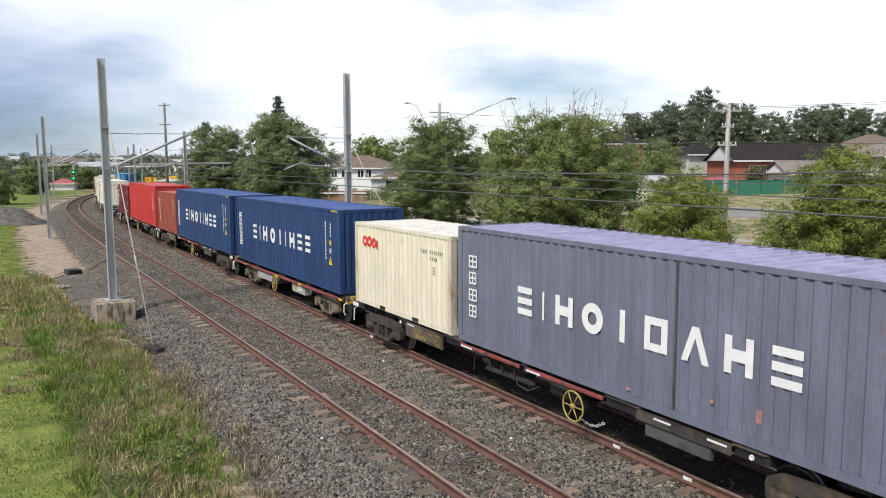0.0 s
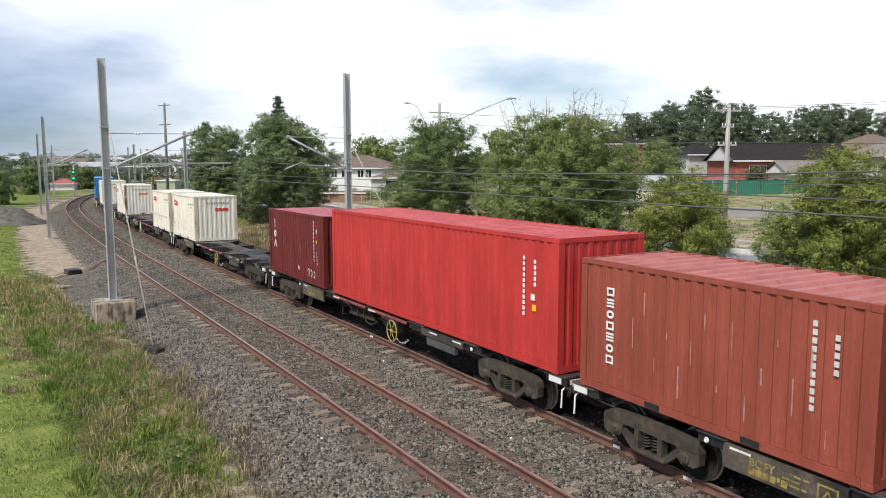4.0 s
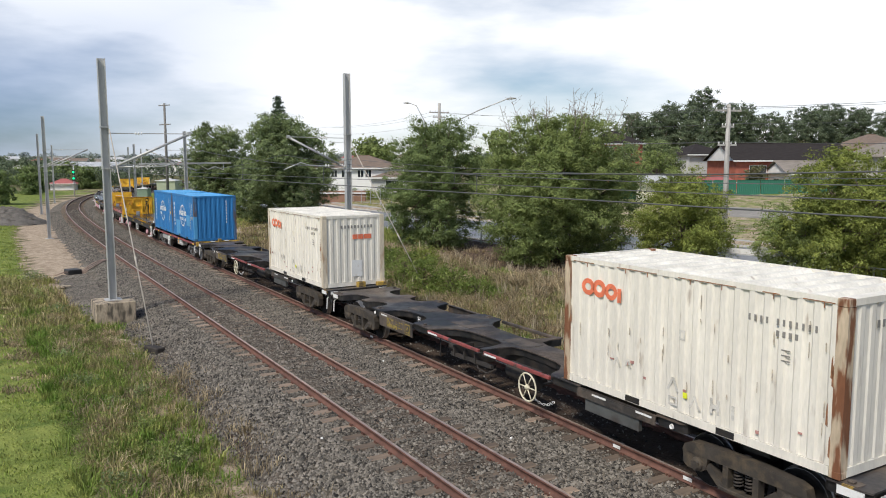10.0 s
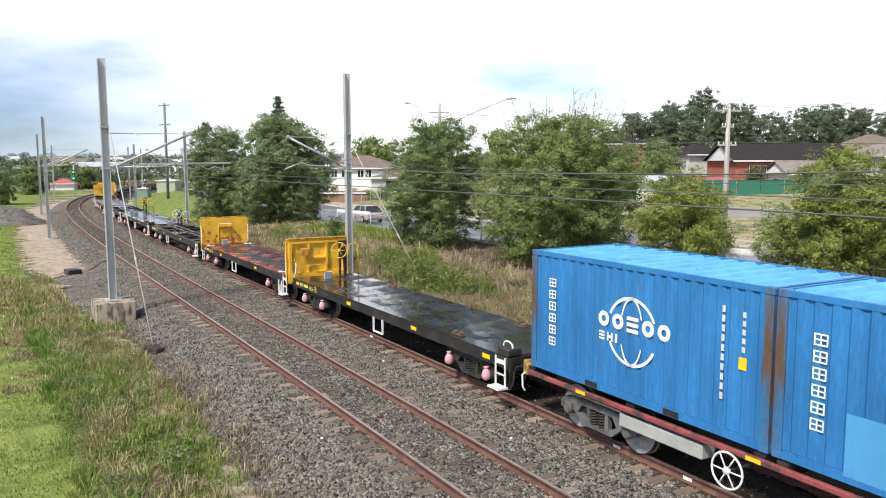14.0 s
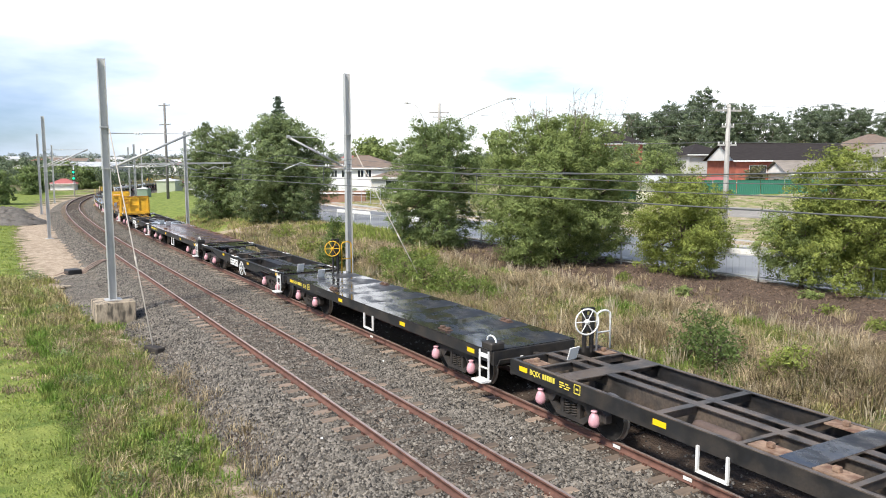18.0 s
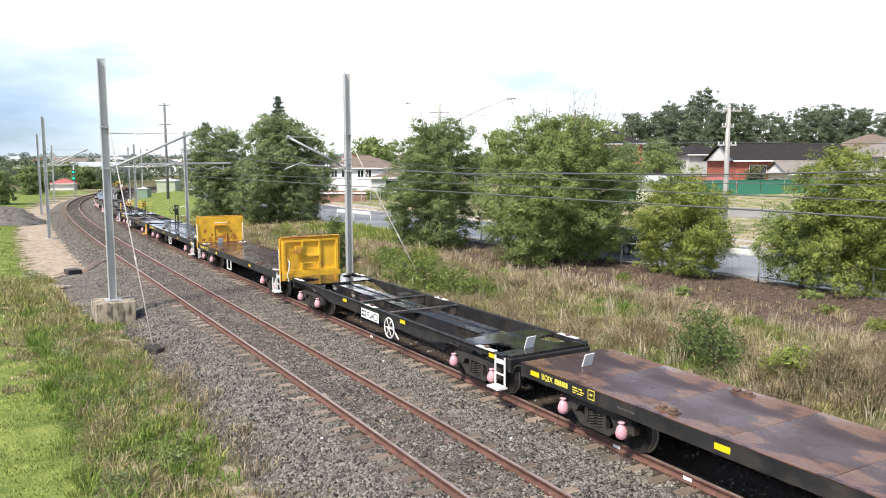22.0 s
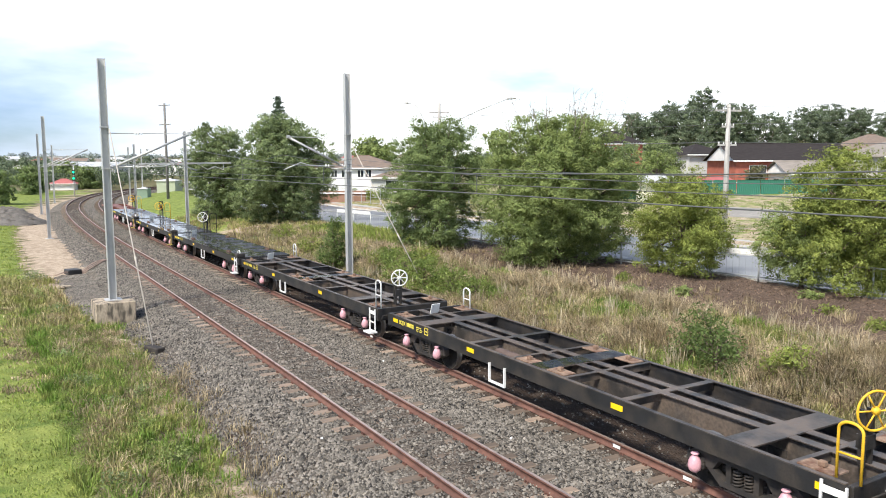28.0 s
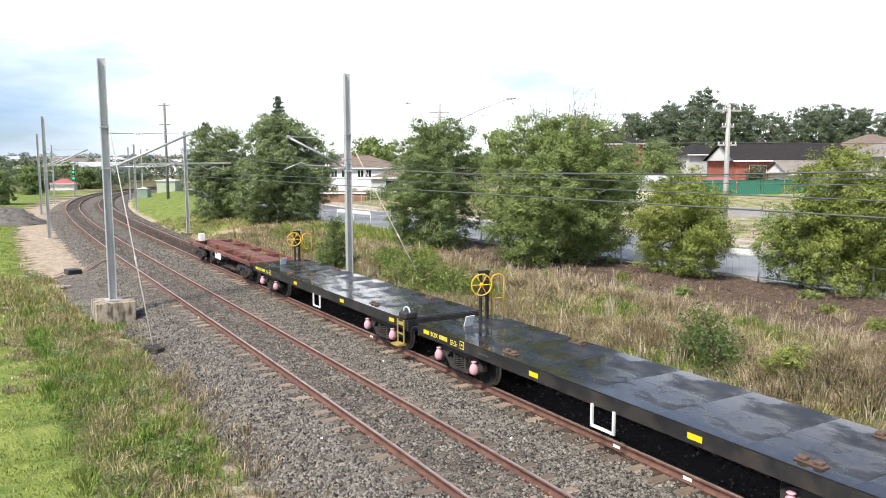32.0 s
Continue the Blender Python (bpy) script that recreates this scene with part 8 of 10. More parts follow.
def crown_points(lobes, per_area, rng, clump=0.5, inner=0.28):
    """Points in clumps over the shells of ellipsoids (cx, cy, cz, rx, ry, rz), and the way out of each clump."""
    out, ways = [], []
    for cx, cy, cz, rx, ry, rz in lobes:
        area = 4 * np.pi * ((rx * ry) ** 1.6 / 3 + (rx * rz) ** 1.6 / 3 + (ry * rz) ** 1.6 / 3) ** (1 / 1.6)
        n_clump = max(8, int(area * 1.9 / (clump * clump) * 0.26))
        u = rng.normal(0, 1, (n_clump, 3))
        u /= np.linalg.norm(u, axis=1)[:, None]
        rad = np.where(rng.random(n_clump) < inner, rng.uniform(0.4, 0.85, n_clump), rng.uniform(0.86, 1.14, n_clump))
        c = u * rad[:, None] * np.array([rx, ry, rz]) + np.array([cx, cy, cz])
        k = max(3, int(area * per_area / n_clump))
        sz = clump * rng.uniform(0.5, 1.25, n_clump)
        off = rng.normal(0, 0.40, (n_clump, k, 3))
        p = c[:, None, :] + off * sz[:, None, None] * np.array([1, 1, 0.62])
        way = off * 1.5 + u[:, None, :] * 0.6
        out.append(p.reshape(-1, 3))
        ways.append((way / (np.linalg.norm(way, axis=2)[..., None] + 1e-9)).reshape(-1, 3))
    return np.concatenate(out), np.concatenate(ways)


def limbs(s_, base_r, top, tips, rng, wob=0.15):
    s_.tube([(0, 0, -0.2), (rng.uniform(-wob, wob), rng.uniform(-wob, wob), top * 0.35), (rng.uniform(-wob, wob), rng.uniform(-wob, wob), top * 0.7), (0, 0, top)], [base_r * 1.25, base_r, base_r * 0.8, base_r * 0.55], 9)
    for t in tips:
        k = rng.uniform(0.3, 0.95)
        a = Vector((0, 0, top * k))
        b = Vector(t)
        mid = a.lerp(b, 0.5) + Vector((rng.uniform(-wob, wob) * 2, rng.uniform(-wob, wob) * 2, rng.uniform(0, wob) * 2))
        s_.tube([a, mid, b], [base_r * 0.5, base_r * 0.3, base_r * 0.08], 6)




def seen_at(px, depth, z=0.0):
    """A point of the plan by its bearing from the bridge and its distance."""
    return Vector(((px - 784) / 1357.0 * depth, depth, z))


def fit_lobes(height, width, low, rng, n=11, shape_fn=None):
    span = (0.46, 0.62) if n < 16 else (0.26, 0.44)
    lobes = []
    for k in range(n):
        h = low + (0.95 - low) * (k + 0.5) / n
        f = shape_fn(h) if shape_fn else math.sin(math.pi * min(1.0, 0.12 + 0.80 * h)) ** 0.55
        a = k * 2.4 + rng.uniform(-0.6, 0.6)
        r = width / 2 * f * rng.uniform(*span)
        off = max(0.0, width / 2 * f - r) * (rng.uniform(0.75, 1.08) if k % 4 else rng.uniform(0.0, 0.4))
        rz = max(height * 0.09, r * rng.uniform(0.55, 0.75))
        lobes.append((off * math.cos(a), off * math.sin(a), min(height * h, height - rz), r, r, rz))
    return lobes


def grown(name, p, height, width, mat, label, seed, density=55, leaf=0.2, low=0.1, n=12, trunk_r=0.16, clump=0.5, shape_fn=None, group="trees", category="tree", twigs=0, gap=0.0):
    """A tree or shrub: trunk and limbs, and a crown of leaves in uneven lobes with gaps."""
    rng = random.Random(seed)
    nrng = np.random.default_rng(seed)
    t = thing(name, label, category, group, m=pose(p[0], p[1], p[2], 0, 0, seed * 37 % 360))
    lobes = fit_lobes(height, width, low, rng, n, shape_fn)
    sh = Shape()
    limbs(sh, trunk_r, height * 0.6, [(l[0], l[1], l[2]) for l in lobes], rng, 0.06 * width / 4)
    part_twigs, sprig = Shape(), []
    for k in range(twigs):
        a, r = rng.uniform(0, 6.28), width * 0.36 * math.sqrt(rng.random())
        foot = Vector((r * math.cos(a), r * math.sin(a), height * (0.97 - 0.5 * (r / width) ** 1.2)))
        top = foot + Vector((foot.x * 0.22 + rng.uniform(-0.3, 0.3), foot.y * 0.22 + rng.uniform(-0.3, 0.3), height * rng.uniform(0.12, 0.27)))
        bend = foot.lerp(top, 0.5) + Vector((rng.uniform(-0.1, 0.1), rng.uniform(-0.1, 0.1), 0))
        part_twigs.tube([foot, bend, top], [0.016, 0.011, 0.006], 4)
        for q in range(6):
            p0 = bend.lerp(top, rng.uniform(-0.6, 0.8)) if q else bend
            p1 = p0 + Vector((rng.uniform(-0.42, 0.42), rng.uniform(-0.42, 0.42), rng.uniform(0.12, 0.42)))
            part_twigs.tube([p0, p1], [0.008, 0.005], 3)
            sprig += [p0.lerp(p1, nrng.random()) + Vector(nrng.normal(0, 0.04, 3)) for _ in range(3)]
    part("trunk", sh, m_bark, t, "grey-brown trunk and limbs", smooth=True)
    pts, ways = crown_points(lobes, density, nrng, clump)
    keep = pts[:, 2] > 0.05
    if gap:
        g = np.sin(pts[:, 0] * 2.1 + seed) * np.cos(pts[:, 1] * 1.9) + np.sin(pts[:, 2] * 2.3 + pts[:, 0])
        keep &= g > -2 + gap * 2
    v, f = leaves(pts[keep], leaf, nrng, 0.3, ways[keep])
    part("crown", raw_mesh("crown", v, f, mat), None, t, "leafy crown")
    if twigs:
        part("twig_spray", part_twigs, m_twig, t, "pale bare twigs above the crown")
        v, f = leaves(np.array([tuple(q) for q in sprig]), leaf * 0.55, nrng)
        tagged(part("thin_top", raw_mesh("thin_top", v, f, m_leaf_dry), None, t, "sparse small leaves on the bare twigs"), kind="stuff")
    return t


grown("tree", seen_at(775, 45.0, 0.55), 7.6, 6.6, m_leaf_deep, "dense dark green tree behind the grass bank", 21, 270, 0.092, 0.03, 44, clump=0.46)
grown("tree", seen_at(990, 38.6, 0.55), 7.3, 8.8, m_leaf_mid, "broad mid-green tree standing in bark mulch", 22, 240, 0.095, 0.03, 56, 0.2, clump=0.46, twigs=34, gap=0.12)
grown("tree", seen_at(1212, 34.2, 0.55), 4.8, 5.6, m_leaf_yellow, "low yellow-green tree beside the road fence", 23, 270, 0.088, 0.08, 34, 0.1, clump=0.42, gap=0.36, shape_fn=lambda h: math.sin(math.pi * min(1.0, 0.16 + 0.82 * h)) ** 0.8)
grown("tree", seen_at(1545, 29.6, 0.55), 5.6, 7.6, m_leaf_yellow, "spreading yellow-green tree beside the road fence", 24, 230, 0.085, 0.06, 40, 0.12, clump=0.42, gap=0.36)
grown("tree", seen_at(1425, 31.0, 0.55), 3.6, 4.2, m_leaf_mid, "low bushy green tree beside the road fence", 45, 210, 0.085, 0.06, 26, 0.08, clump=0.42, gap=0.35)
grown("tree", seen_at(390, 73.5, 0.3), 9.1, 7.4, m_leaf_dark, "dark rounded tree beside the railway", 25, 120, 0.15, 0.03, 40, clump=0.5)
grown("tree", seen_at(503, 66.5, 0.35), 9.3, 9.5, m_leaf_dark, "tall dark rounded tree beside the railway and the road", 26, 115, 0.15, 0.03, 50, clump=0.5)


def pine(p, height, reach, seed):
    """A tiered pine: whorls of drooping boughs that shorten towards the top."""
    rng, nrng = random.Random(seed), np.random.default_rng(seed)
    t = thing("norfolk_pine", "tiered pine rising behind a rounded tree", "pine", "trees", m=pose(*p))
    sh, pts = Shape().tube([(0, 0, 0), (0, 0, height * 0.6), (0, 0, height)], [0.25, 0.14, 0.03], 8), []
    tiers = 13
    for k in range(tiers):
        z = height * (0.42 + 0.56 * k / (tiers - 1))
        r = reach * (1.0 - 0.86 * k / (tiers - 1))
        for q in range(7):
            a = q * 0.8976 + k * 0.45 + rng.uniform(-0.2, 0.2)
            tip = Vector((r * math.cos(a), r * math.sin(a), z + 0.12 * r))
            sh.tube([(0, 0, z), tip], [0.04, 0.015], 4)
            n = int(16 + 46 * r / reach)
            w = nrng.random((n, 1)) ** 0.7
            pts.append(w * np.array(tip) + (1 - w) * np.array((0, 0, z)) + nrng.normal(0, 0.16, (n, 3)))
    part("trunk", sh, m_bark, t, "straight trunk with whorled boughs")
    v, f = leaves(np.concatenate(pts), 0.34, nrng)
    part("crown", raw_mesh("crown", v, f, m_leaf_pine), None, t, "dark needled crown")


pine(seen_at(497, 118, 1.0), 14.6, 2.6, 27)
grown("tree", seen_at(660, 140, 2.5), 7.6, 10.0, m_leaf_mid, "pale green tree behind the white house", 28, 14, 0.5, 0.2, 10, clump=0.9, gap=0.3)
grown("tree", seen_at(885, 95, 1.8), 8.2, 6.0, m_leaf_mid, "green tree behind the roadside trees", 29, 18, 0.4, 0.2, 9, clump=0.7)
grown("tree", seen_at(738, 62, 0.5), 7.4, 3.4, m_leaf_mid, "slim green tree behind the roadside trees", 30, 30, 0.25, 0.2, 9, clump=0.5)
# far trees on the rise behind the houses
FAR_TREES = ((1118, 150, 12.0, 8, m_leaf_deep), (1142, 152, 10.5, 9, m_leaf_deep), (1168, 158, 12.5, 9, m_leaf_deep), (1165, 92, 6.6, 6.5, m_leaf_dark), (1190, 160, 14.0, 10, m_leaf_deep), (1238, 165, 17.0, 10, m_leaf_deep), (1276, 156, 13.6, 9, m_leaf_dark), (1300, 160, 13.5, 11, m_leaf_deep), (1225, 150, 12.5, 7, m_leaf_mid),
             (1355, 180, 12.0, 12, m_leaf_dark), (1420, 190, 13.5, 13, m_leaf_deep), (1465, 195, 14.5, 14, m_leaf_deep), (1520, 190, 13.0, 13, m_leaf_dark), (1575, 170, 11.5, 10, m_leaf_deep), (1640, 160, 12, 11, m_leaf_dark),
             (1160, 82, 5.4, 6, m_leaf_mid), (1100, 100, 6.2, 7, m_leaf_dark), (1335, 86, 3.2, 3.5, m_leaf_dry), (1195, 78, 3.4, 4, m_leaf_mid), (1420, 105, 5.4, 6, m_leaf_dry))
for k, (px, dist, h, wd, mat) in enumerate(FAR_TREES):
    q = seen_at(px, dist)
    sd = near_line([q.x], [q.y])
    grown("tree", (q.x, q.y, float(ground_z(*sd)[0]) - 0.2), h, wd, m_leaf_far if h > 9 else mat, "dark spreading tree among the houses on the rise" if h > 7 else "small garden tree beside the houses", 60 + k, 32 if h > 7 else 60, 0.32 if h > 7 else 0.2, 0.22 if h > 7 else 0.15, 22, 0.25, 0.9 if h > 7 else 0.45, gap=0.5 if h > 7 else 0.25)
# left side
grown("tree", seen_at(-6, 112, -0.4), 5.2, 6.5, m_leaf_deep, "dark round bush beside the railway", 90, 20, 0.4, 0.05, 9, clump=0.6, category="bush")
grown("tree", seen_at(60, 150, -0.4), 5.6, 6.5, m_leaf_deep, "dark tree near a distant street", 91, 26, 0.34, 0.05, 14, clump=0.9)
grown("tree", seen_at(160, 185, -0.3), 5.0, 11, m_leaf_deep, "dark trees behind the railway curve", 92, 20, 0.4, 0.05, 12, clump=1.0)
grown("tree", seen_at(120, 200, -0.3), 6.5, 9, m_leaf_deep, "dark trees behind the railway curve", 93, 12, 0.5, 0.1, 10, clump=0.8)

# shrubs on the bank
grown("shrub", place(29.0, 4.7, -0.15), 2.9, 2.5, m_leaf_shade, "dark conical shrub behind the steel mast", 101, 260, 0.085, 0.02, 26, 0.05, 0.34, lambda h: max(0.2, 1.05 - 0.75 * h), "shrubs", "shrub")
for k, (s, d, h, wd, mat) in enumerate(((22.5, 5.6, 1.7, 2.8, m_leaf_fresh), (20.4, 5.4, 1.6, 2.6, m_leaf_fresh), (25.0, 6.2, 1.4, 2.4, m_leaf_fresh), (18.4, 5.6, 1.3, 2.2, m_leaf_fresh), (16.9, 5.9, 1.0, 1.7, m_leaf_fresh), (24.0, 7.6, 1.2, 2.0, m_leaf_yellow), (27.0, 6.6, 1.0, 1.8, m_leaf_yellow),
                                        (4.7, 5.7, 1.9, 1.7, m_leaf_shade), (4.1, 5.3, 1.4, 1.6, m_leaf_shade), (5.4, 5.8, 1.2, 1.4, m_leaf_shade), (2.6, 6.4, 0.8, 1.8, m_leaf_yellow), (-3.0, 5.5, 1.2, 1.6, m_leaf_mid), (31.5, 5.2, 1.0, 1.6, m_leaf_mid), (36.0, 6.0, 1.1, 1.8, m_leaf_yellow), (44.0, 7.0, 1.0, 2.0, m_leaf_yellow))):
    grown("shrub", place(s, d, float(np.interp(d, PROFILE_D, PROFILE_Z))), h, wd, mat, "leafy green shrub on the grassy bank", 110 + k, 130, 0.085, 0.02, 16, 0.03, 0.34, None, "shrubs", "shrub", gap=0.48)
for k, (s, d) in enumerate(((10.6, 11.2), (14.4, 11.8), (11.8, 9.8), (5.5, 12.4), (7.6, 14.6), (3.4, 11.4), (16.8, 9.6))):
    grown("weed_clump", place(s, d, 0.5), 0.38, 1.0, m_leaf_yellow if k % 2 else m_leaf_mid, "low green weed clump in the bark mulch", 130 + k, 160, 0.10, 0.0, 6, 0.01, 0.18, None, "weed clumps", "weed")
for k, (s, d, h, wd) in enumerate(((8.5, -8.6, 0.45, 0.9), (10.6, -9.0, 0.4, 0.8), (13.0, -9.4, 0.5, 1.0), (6.2, -8.4, 0.5, 1.1), (16.5, -9.6, 0.45, 1.0), (11.6, -8.2, 0.35, 0.7), (20.0, -9.4, 0.5, 1.2), (5.4, -9.6, 0.4, 0.9), (24.5, -9.2, 0.6, 1.3), (29.0, -9.6, 0.6, 1.4), (35, -9.5, 0.7, 1.6))):
    grown("weed_clump", place(s, d, -0.55), h, wd, m_leaf_mid if k % 3 == 0 else m_leaf_dark, "leafy green weed clump on the verge", 150 + k, 110, 0.06, 0.0, 7, 0.01, 0.26, None, "weed clumps", "weed")

# grass
m_blade_green = surface("green_grass_blades", (0.225, 0.30, 0.062), 0.6, vary=0.25, scale=0.9, fine=6, bump=0, other=(0.33, 0.345, 0.10), other_amount=0.45, other_sharp=0.3, island=True, random=0.45, world_space=True, specular=0.2, translucent=0.3)
m_blade_dry = surface("dry_straw_blades", (0.47, 0.385, 0.25), 0.8, vary=0.35, scale=0.8, fine=5, bump=0, other=(0.28, 0.22, 0.13), other_amount=0.5, other_sharp=0.2, island=True, random=0.5, world_space=True, specular=0.12, translucent=0.25)
m_blade_mix = surface("weedy_grass_blades", (0.25, 0.27, 0.08), 0.7, vary=0.4, scale=0.9, fine=5, bump=0, other=(0.44, 0.36, 0.20), other_amount=0.5, other_sharp=0.25, island=True, random=0.42, world_space=True, specular=0.15, translucent=0.25)
m_blade_verge = surface("verge_green_blades", (0.15, 0.24, 0.045), 0.7, vary=0.4, scale=0.9, fine=5, bump=0, other=(0.34, 0.35, 0.11), other_amount=0.4, other_sharp=0.25, island=True, random=0.42, world_space=True, specular=0.15, translucent=0.25)
m_blade_brown = surface("brown_dead_blades", (0.27, 0.205, 0.135), 0.85, vary=0.4, scale=0.8, fine=5, bump=0, other=(0.13, 0.115, 0.055), other_amount=0.5, other_sharp=0.25, island=True, random=0.6, world_space=True, specular=0.1, translucent=0.2)
m_seed_stalk = surface("pale_seed_stalks", (0.50, 0.43, 0.31), 0.8, vary=0.2, scale=0.8, fine=5, bump=0, island=True, random=0.4, world_space=True, specular=0.1, translucent=0.2)


def meadow(name, count, s_lo, s_hi, d_lo, d_hi, tall, mat, label, seed, tuft=7, power=1.0, patch=0.0, width=0.012, spread_r=0.12, phase=0.0, lean_by=0.5, ragged=0.0, clear=-9.0):
    """Thin blades in tufts, denser in patches; ragged thins them out towards the ballast."""
    rng = np.random.default_rng(seed)
    n = count // tuft
    s = s_lo + (s_hi - s_lo) * rng.random(n * 3) ** power
    d = rng.uniform(d_lo, d_hi, n * 3)
    ok = np.ones(n * 3, bool)
    if patch:
        g = np.sin(s * 0.9 + phase + 1.5 * np.sin(d * 1.1)) + np.cos(d * 1.6 + phase * 2 + s * 0.35) + 0.7 * np.sin(s * 2.7 + phase) * np.cos(d * 3.3)
        ok &= (g > -2.4 + 4.6 * patch * rng.random(n * 3)) & (g > clear + 0.5 * rng.normal(0, 1, n * 3))
    if ragged:
        edge = (d - d_lo) / (d_hi - d_lo) if d_hi < 0 else (d_hi - d) / (d_hi - d_lo)
        ok &= rng.random(n * 3) > ragged * np.clip(edge, 0, 1) ** 1.2
    s, d = s[ok][:n], d[ok][:n]
    n = len(s)
    x, y, a = line_at(s)
    cx, cy = x + np.sin(a) * d, y - np.cos(a) * d
    cz = np.where((d > -8.0) & (d < 3.4), np.maximum(ground_z(s, d), bed_z(d)), ground_z(s, d))
    h0 = tall * rng.uniform(0.35, 1.25, n)
    m = n * tuft
    size = spread_r * rng.uniform(0.4, 1.3, n)
    cx, cy, cz, h0, size = (np.repeat(q, tuft) for q in (cx, cy, cz, h0, size))
    th, rad = rng.uniform(0, 6.28, m), size * np.sqrt(rng.random(m)) * 1.6
    bx, by = cx + rad * np.cos(th), cy + rad * np.sin(th)
    h = h0 * rng.uniform(0.4, 1.15, m)
    lt, lean = th + rng.normal(0, 0.9, m), h * rng.uniform(0.02, 1.0, m) * lean_by
    w = width * rng.uniform(0.6, 1.4, m)
    ft = rng.uniform(0, 6.28, m)
    fx, fy = np.cos(ft), np.sin(ft)
    ex, ey = np.cos(lt) * lean, np.sin(lt) * lean
    foot = np.stack([bx, by, cz - 0.03], 1)
    side = np.stack([fx * w, fy * w, np.zeros(m)], 1)
    knee = np.stack([bx + ex * 0.35, by + ey * 0.35, cz + h * 0.62], 1)
    tip = np.stack([bx + ex, by + ey, cz + h * (1.0 - 0.22 * min(1.0, lean_by))], 1)
    v = np.stack([foot - side, foot + side, knee + side * 0.75, knee - side * 0.75, tip], 1).reshape(-1, 3)
    f = (np.array([(0, 1, 2), (0, 2, 3), (3, 2, 4)])[None] + 5 * np.arange(m)[:, None, None]).reshape(-1, 3)
    return tagged(new(name, raw_mesh(name, v, f, mat)), label, "grass", kind="stuff")


def low_weeds(count, s_lo, s_hi, d_lo, d_hi, tall, leaf, mat, label, seed, phase=0.0, patch=1.0):
    """Creeping broad-leaved weeds."""
    rng = np.random.default_rng(seed)
    n = count // 22
    s, d = rng.uniform(s_lo, s_hi, n * 3), rng.uniform(d_lo, d_hi, n * 3)
    g = np.sin(s * 1.1 + phase + np.sin(d * 1.7)) + np.cos(d * 1.9 + phase * 2 + s * 0.5)
    ok = g > -2 + 4 * patch * rng.random(n * 3)
    s, d = s[ok][:n], d[ok][:n]
    x, y, a = line_at(s)
    c = np.stack([x + np.sin(a) * d, y - np.cos(a) * d, ground_z(s, d)], 1)
    sz = rng.uniform(0.10, 0.32, len(c))
    p = np.repeat(c, 22, axis=0) + rng.normal(0, 1, (len(c) * 22, 3)) * np.repeat(sz, 22)[:, None] * np.array([1, 1, 0.05]) + np.array([0, 0, 1]) * (np.abs(rng.normal(0.4, 0.4, len(c) * 22)) * tall * np.repeat(sz / 0.3, 22))[:, None]
    v, f = leaves(p, leaf, rng, 0.0)
    return tagged(new("weeds", raw_mesh("weeds", v, f, mat)), label, "weeds", kind="stuff")


meadow("lawn_grass", 90000, -9, 30, -16, -8.8, 0.075, m_blade_green, "short bright green lawn grass", 201, 5, 1.5, 0.2, width=0.010, spread_r=0.12, lean_by=1.8)
meadow("lawn_grass", 20000, 28, 80, -18, -9.6, 0.12, m_blade_green, "short bright green lawn grass", 202, 8, width=0.02, spread_r=0.2)
meadow("verge_weeds", 26000, -9, 24, -9.9, -7.0, 0.28, m_blade_mix, "weedy half-dry grass beside the ballast", 203, 26, 1.3, 0.95, 0.0085, 0.13, lean_by=1.0, ragged=0.9, clear=-0.9)
meadow("verge_weeds", 34000, -9, 26, -10.4, -7.3, 0.32, m_blade_verge, "tall green grass tufts beside the ballast", 204, 30, 1.3, 0.95, 0.0095, 0.13, 1.9, 0.9, ragged=0.7, clear=-0.5)
meadow("dry_grass", 26000, -9, 24, -9.8, -6.6, 0.36, m_blade_dry, "dry straw-coloured grass beside the ballast", 205, 34, 1.2, 1.0, 0.0075, 0.16, 3.7, 1.3, ragged=0.75, clear=0.3)
meadow("dry_grass", 5000, -9, 18, -8.0, -6.2, 0.24, m_blade_dry, "thin dry grass on the edge of the ballast", 215, 16, 1.0, 1.0, 0.005, 0.16, 0.7, 1.0, ragged=0.9)
meadow("verge_weeds", 8000, 20, 35, -11.0, -8.6, 0.36, m_blade_mix, "weedy half-dry grass beside the gravel", 206, 20, 1.0, 0.7, 0.014, 0.2, lean_by=0.8)
meadow("verge_weeds", 3000, 26, 38, -13.0, -8.9, 0.22, m_blade_mix, "yellow-green weeds beside the gravel", 213, 16, 1.0, 0.7, 0.022, 0.22)
meadow("dry_grass", 96000, 0.5, 34, 2.9, 9.6, 0.56, m_blade_dry, "tall dry straw-coloured grass on the bank", 207, 36, 1.25, 0.85, 0.0072, 0.15, lean_by=1.6, ragged=0.3, clear=-0.7)
meadow("dry_grass", 30000, -9, 3, 2.9, 9.0, 0.62, m_blade_brown, "dull brown dead grass on the bank", 220, 36, 1.0, 0.8, 0.0080, 0.16, 0.6, 1.2, clear=-0.8)
meadow("bank_grass", 30000, 1, 34, 2.9, 9.4, 0.34, m_blade_verge, "green grass patches on the bank", 214, 28, 1.2, 1.0, 0.0085, 0.14, 4.4, 0.9, clear=0.0)
meadow("bank_grass", 40000, 0, 34, 2.8, 9.0, 0.36, m_blade_mix, "weedy green grass on the bank", 208, 28, 1.2, 0.9, 0.0080, 0.14, 2.1, 0.9, clear=-0.4)
meadow("seed_stalks", 5000, -9, 34, 3.4, 10.2, 0.72, m_seed_stalk, "tall pale seed stalks standing out of the grass", 216, 14, 1.1, 1.0, 0.010, 0.14, 5.1, 0.4)
